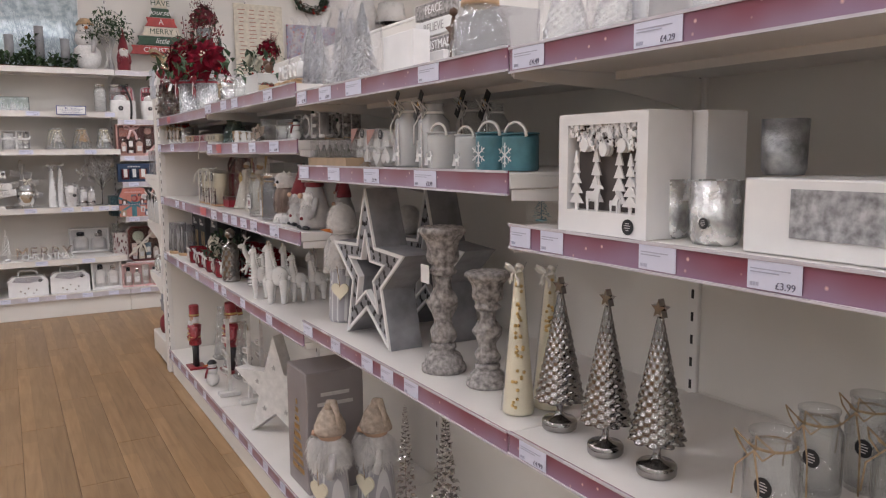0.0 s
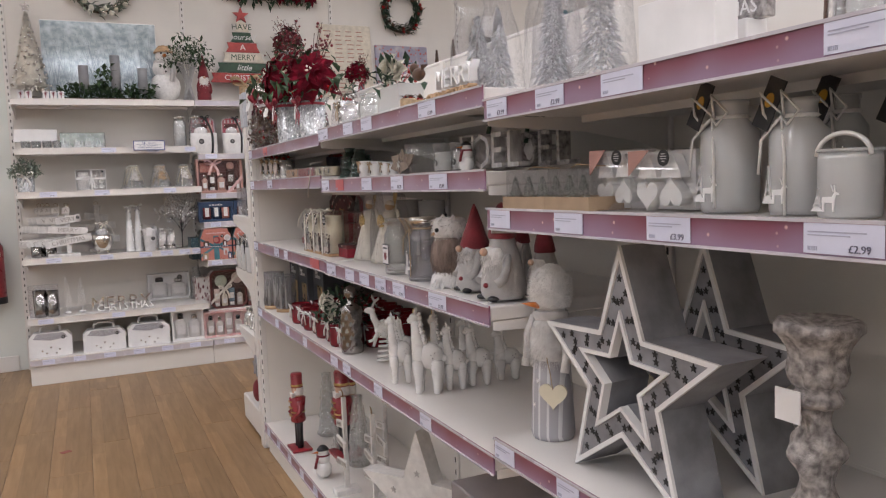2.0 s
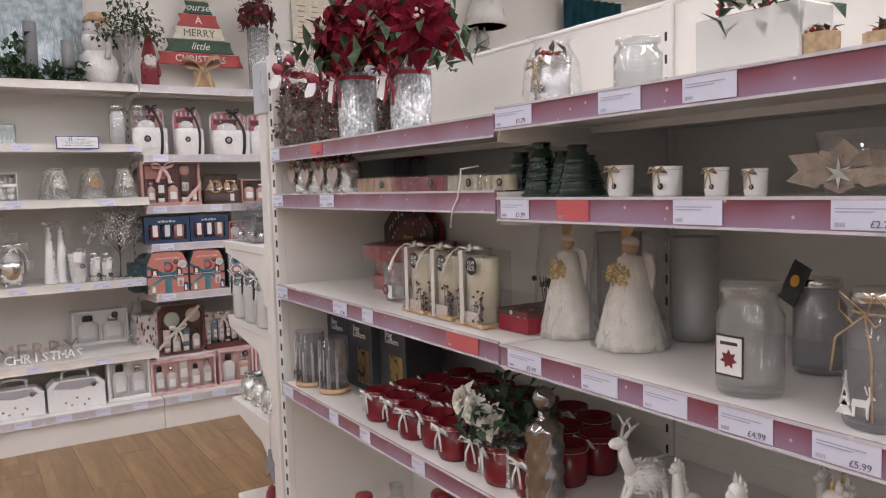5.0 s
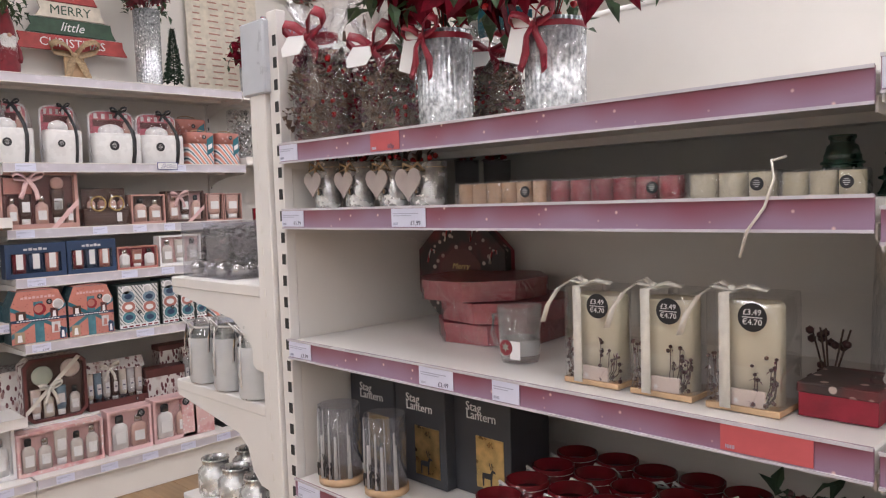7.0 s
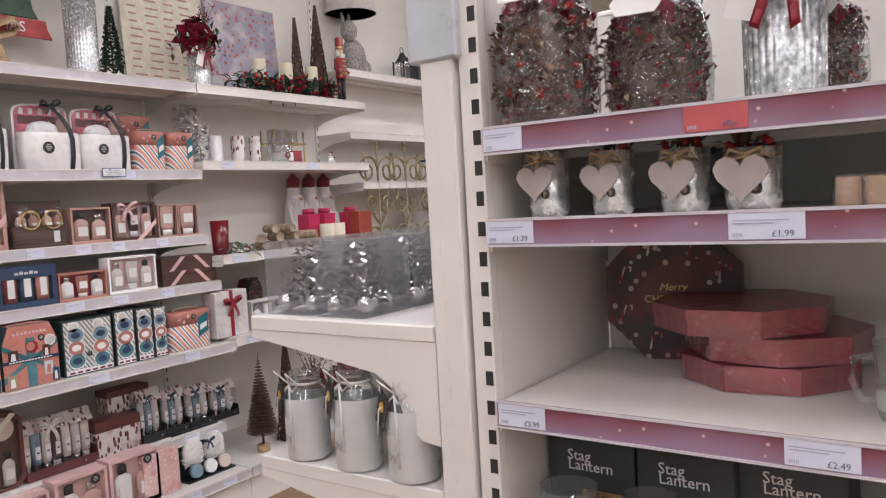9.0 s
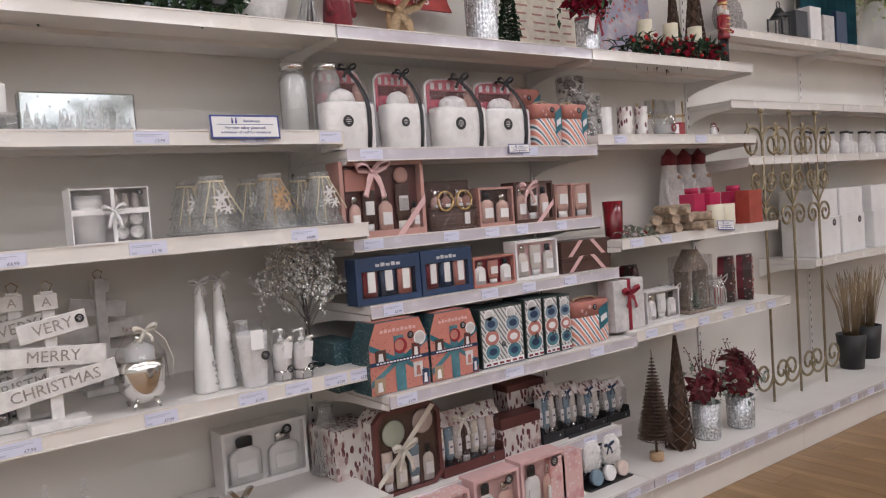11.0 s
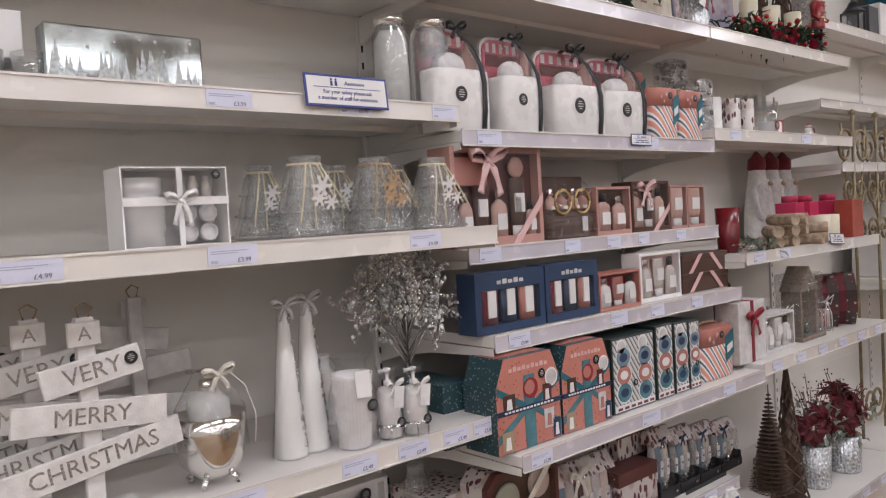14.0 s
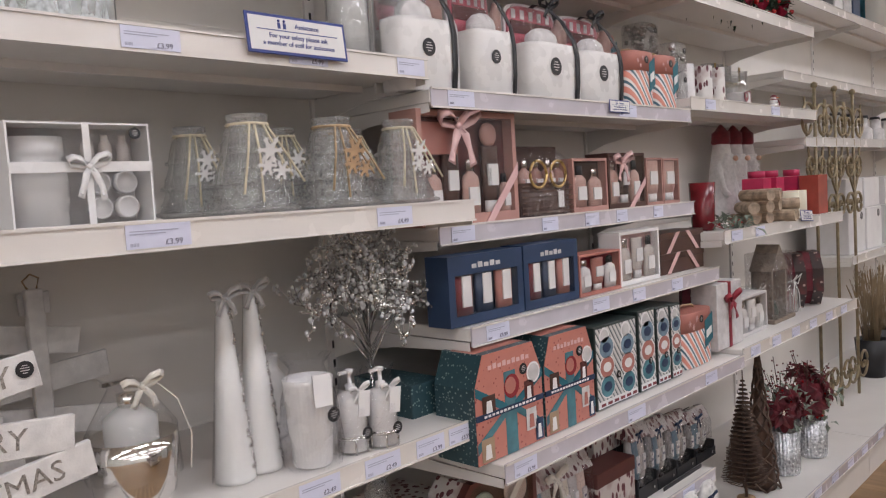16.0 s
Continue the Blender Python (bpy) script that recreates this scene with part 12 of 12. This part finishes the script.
b = bm_new()
box(b, -0.042, 0.042, -0.042, 0.042, 0.015, 0.14)
part("panes", b, CLEAR, t)
put(t, 4.58, 7.95, 2.261)
t = thing("hanging_teal_curtain", "teal cloth hanging from a rail", "curtain")
b = bm_new()
n = 40
top = [b.verts.new((-0.35 + 0.7 * k / n, 0.03 * math.sin(k * 1.3), 0.72)) for k in range(n + 1)]
bot = [b.verts.new((-0.32 + 0.64 * k / n, 0.045 * math.sin(k * 1.3 + 0.3), 0)) for k in range(n + 1)]
for k in range(n):
    f = b.faces.new((bot[k], bot[k + 1], top[k + 1], top[k]))
    f.smooth = True
bmesh.ops.solidify(b, geom=list(b.faces), thickness=0.006)
part("cloth", b, TEALCL, t)
b = bm_new()
tube(b, [(-0.4, 0, 0.73), (0.4, 0, 0.73)], 0.01, 8)
part("rail", b, PAPERW, t)
put(t, 5.28, 7.98, 2.27)
for x, m in ((6.28, YELLOW), (5.92, MILK), (6.62, MERCURY)):
    t = thing("blossom_vase", "glazed vase of drooping pale blossom", "flower arrangement", "blossom vases")
    b = bm_new()
    lathe(b, [(0, 0), (0.08, 0), (0.12, 0.13), (0.09, 0.29), (0.055, 0.34), (0.06, 0.37)], 20)
    part("vase", b, m, t)
    b = bm_new()
    for k in range(700):
        a = random.uniform(0, 6.28)
        f = random.random()
        r = 0.04 + 0.24 * f
        leaf(b, (r * math.cos(a), r * 0.6 * math.sin(a), 0.60 - 0.42 * f * random.random() + 0.08 * (1 - f)), rand_dir(-0.3), 0.05, 0.032)
    part("blossom", b, FERN, t)
    put(t, x, 7.98, 2.261)
for x, hh in ((6.95, 0.62), (7.12, 0.78), (7.3, 0.66)):
    b = bm_new()
    lathe(b, [(0, 0), (0.055, 0), (0.05, 0.015), (0.012, 0.04), (0.016, hh * 0.4), (0.01, hh * 0.7), (0.04, hh * 0.95), (0.04, hh), (0, hh)], 16)
    put(solid("silver_candlestick", b, SILVER, "tall silver candlestick on the top shelf", "candlestick", "silver candlesticks"), x, 7.97, 2.261)
for k in range(4):
    put(carton("display_box", 0.14, 0.12, 0.2 + 0.04 * (k % 2), (CHARC, PAPERW, GREYL, NAVY)[k], ("charcoal", "white", "grey", "navy")[k] + " boxed goods on the high shelf", "high shelf boxes"), 4.8 + 0.17 * k, 7.98, 2.261)
first = jar(0.10, 0.15, GREYL, "grey diffuser bottle with a black stopper", "diffuser bottles", "diffuser_bottle", lid=BLACK, neck=0.5, shoulder=0.5)
put(first, 4.65, 7.86, 1.551)
for k in range(1, 16):
    copy_thing(first, pose(4.65 + 0.125 * k, 7.86 + 0.03 * (k % 2), 1.551))
for k, (x, ww) in enumerate(((4.55, 0.3), (4.88, 0.3), (5.3, 0.28), (5.65, 0.3))):
    put(carton("white_carton", ww, 0.22, 0.24, PAPERW, "plain white carton with a printed motif", "white storage cartons", dot=True), x + 0.2, 7.90, 0.931)
    put(carton("white_carton", ww, 0.22, 0.17, PAPERW, "plain white carton stacked on another", "white storage cartons"), x + 0.2, 7.91, 1.172)
for x0 in (3.845, 5.10):
    shelf("wall_shelf", WL, 1.25, 0.36, STRIPW, [], pose(x0 + 0.65 if x0 < 4 else x0 + 0.65, 7.75, 0.93), group="wall shelves")
first = None
for x, y in ((5.0, 7.80), (5.35, 7.86), (5.7, 7.78)):
    t = thing("dried_grass_pot", "dried grass stems in a dark pot", "dried grass", "dried grass pots")
    b = bm_new()
    lathe(b, [(0, 0), (0.07, 0), (0.09, 0.22), (0.08, 0.22), (0.06, 0.02)], 18)
    part("pot", b, BLACK, t)
    b = bm_new()
    for k in range(90):
        a = random.uniform(0, 6.28)
        r = random.uniform(0.05, 0.2)
        tube(b, [(0.03 * math.cos(a), 0.03 * math.sin(a), 0.15), (r * 0.5 * math.cos(a), r * 0.4 * math.sin(a), 0.4), (r * math.cos(a), r * 0.6 * math.sin(a), random.uniform(0.5, 0.62))], 0.0018, 3)
    part("stems", b, mat("dry_straw", (0.30, 0.22, 0.13), 0.8) if "dry_straw" not in bpy.data.materials else bpy.data.materials["dry_straw"], t)
    put(t, x, y, 0.186)
t = thing("grey_cabinet", "tall pale grey two-door cabinet beyond the end cap", "cabinet")
b = bm_new()
box(b, 0.02, 0.5, -1.35, 0, 0, 1.89, 0.004)
part("body", b, GREYCAB, t)
for y0 in (-0.67, -1.345):
    for z0, z1 in ((0.08, 1.38), (1.386, 1.885)):
        b = bm_new()
        box(b, 0, 0.018, y0 + 0.004, y0 + 0.665, z0, z1, 0.003)
        part("door", b, GREYCAB, t)
put(t, 3.60, 6.36, 0.001)


# ---- floor planks ----
b = bm_new()
box(b, -6.2, 14.2, -5.2, BACK + 0.25, -0.12, -0.012)
floor = setting("floor", b, mat("underlay", (0.12, 0.075, 0.045), 0.8, bump=0))
PW, PL = 0.19, 1.25
b = bm_new()
box(b, 0.0006, PL - 0.0006, 0.0006, PW - 0.0006, -0.012, 0.0, 0.0012)
plank = mesh_of(b, "plank", OAK)
rest = []
for j in range(106):
    x = -6.0 + PW * j
    off = (j * 0.431) % PL
    for i in range(-5, 7):
        y = i * PL + off
        near = (-2.6 < x < 1.5 and 0.8 < y + PL or 1.5 <= x < 5.6 and 5.4 < y + PL) and y + PL < BACK + 0.2
        if near:
            share("plank", plank, floor, pose(x + PW, y, 0, 0, 0, 90))
        elif -5.15 < y < BACK:
            rest.append((x, y))
vs, fs = [], []
for x, y in rest:
    k = len(vs)
    g = 0.0006
    vs += [(x + g, y + g, 0), (x + PW - g, y + g, 0), (x + PW - g, min(y + PL, BACK + 0.2) - g, 0), (x + g, min(y + PL, BACK + 0.2) - g, 0)]
    vs += [(a, c, -0.012) for a, c, _ in vs[-4:]]
    fs += [(k, k + 1, k + 2, k + 3)] + [(k + a, k + 4 + a, k + 4 + (a + 1) % 4, k + (a + 1) % 4) for a in range(4)]
me = bpy.data.meshes.new("plank_field")
vs = [(c, -a, z) for a, c, z in vs]
me.from_pydata(vs, [], fs)
me.materials.append(OAK)
o = tagged(new("plank_field", me), kind="stuff")
o.parent = floor
o.matrix_basis = pose(0, 0, 0, 0, 0, 90)
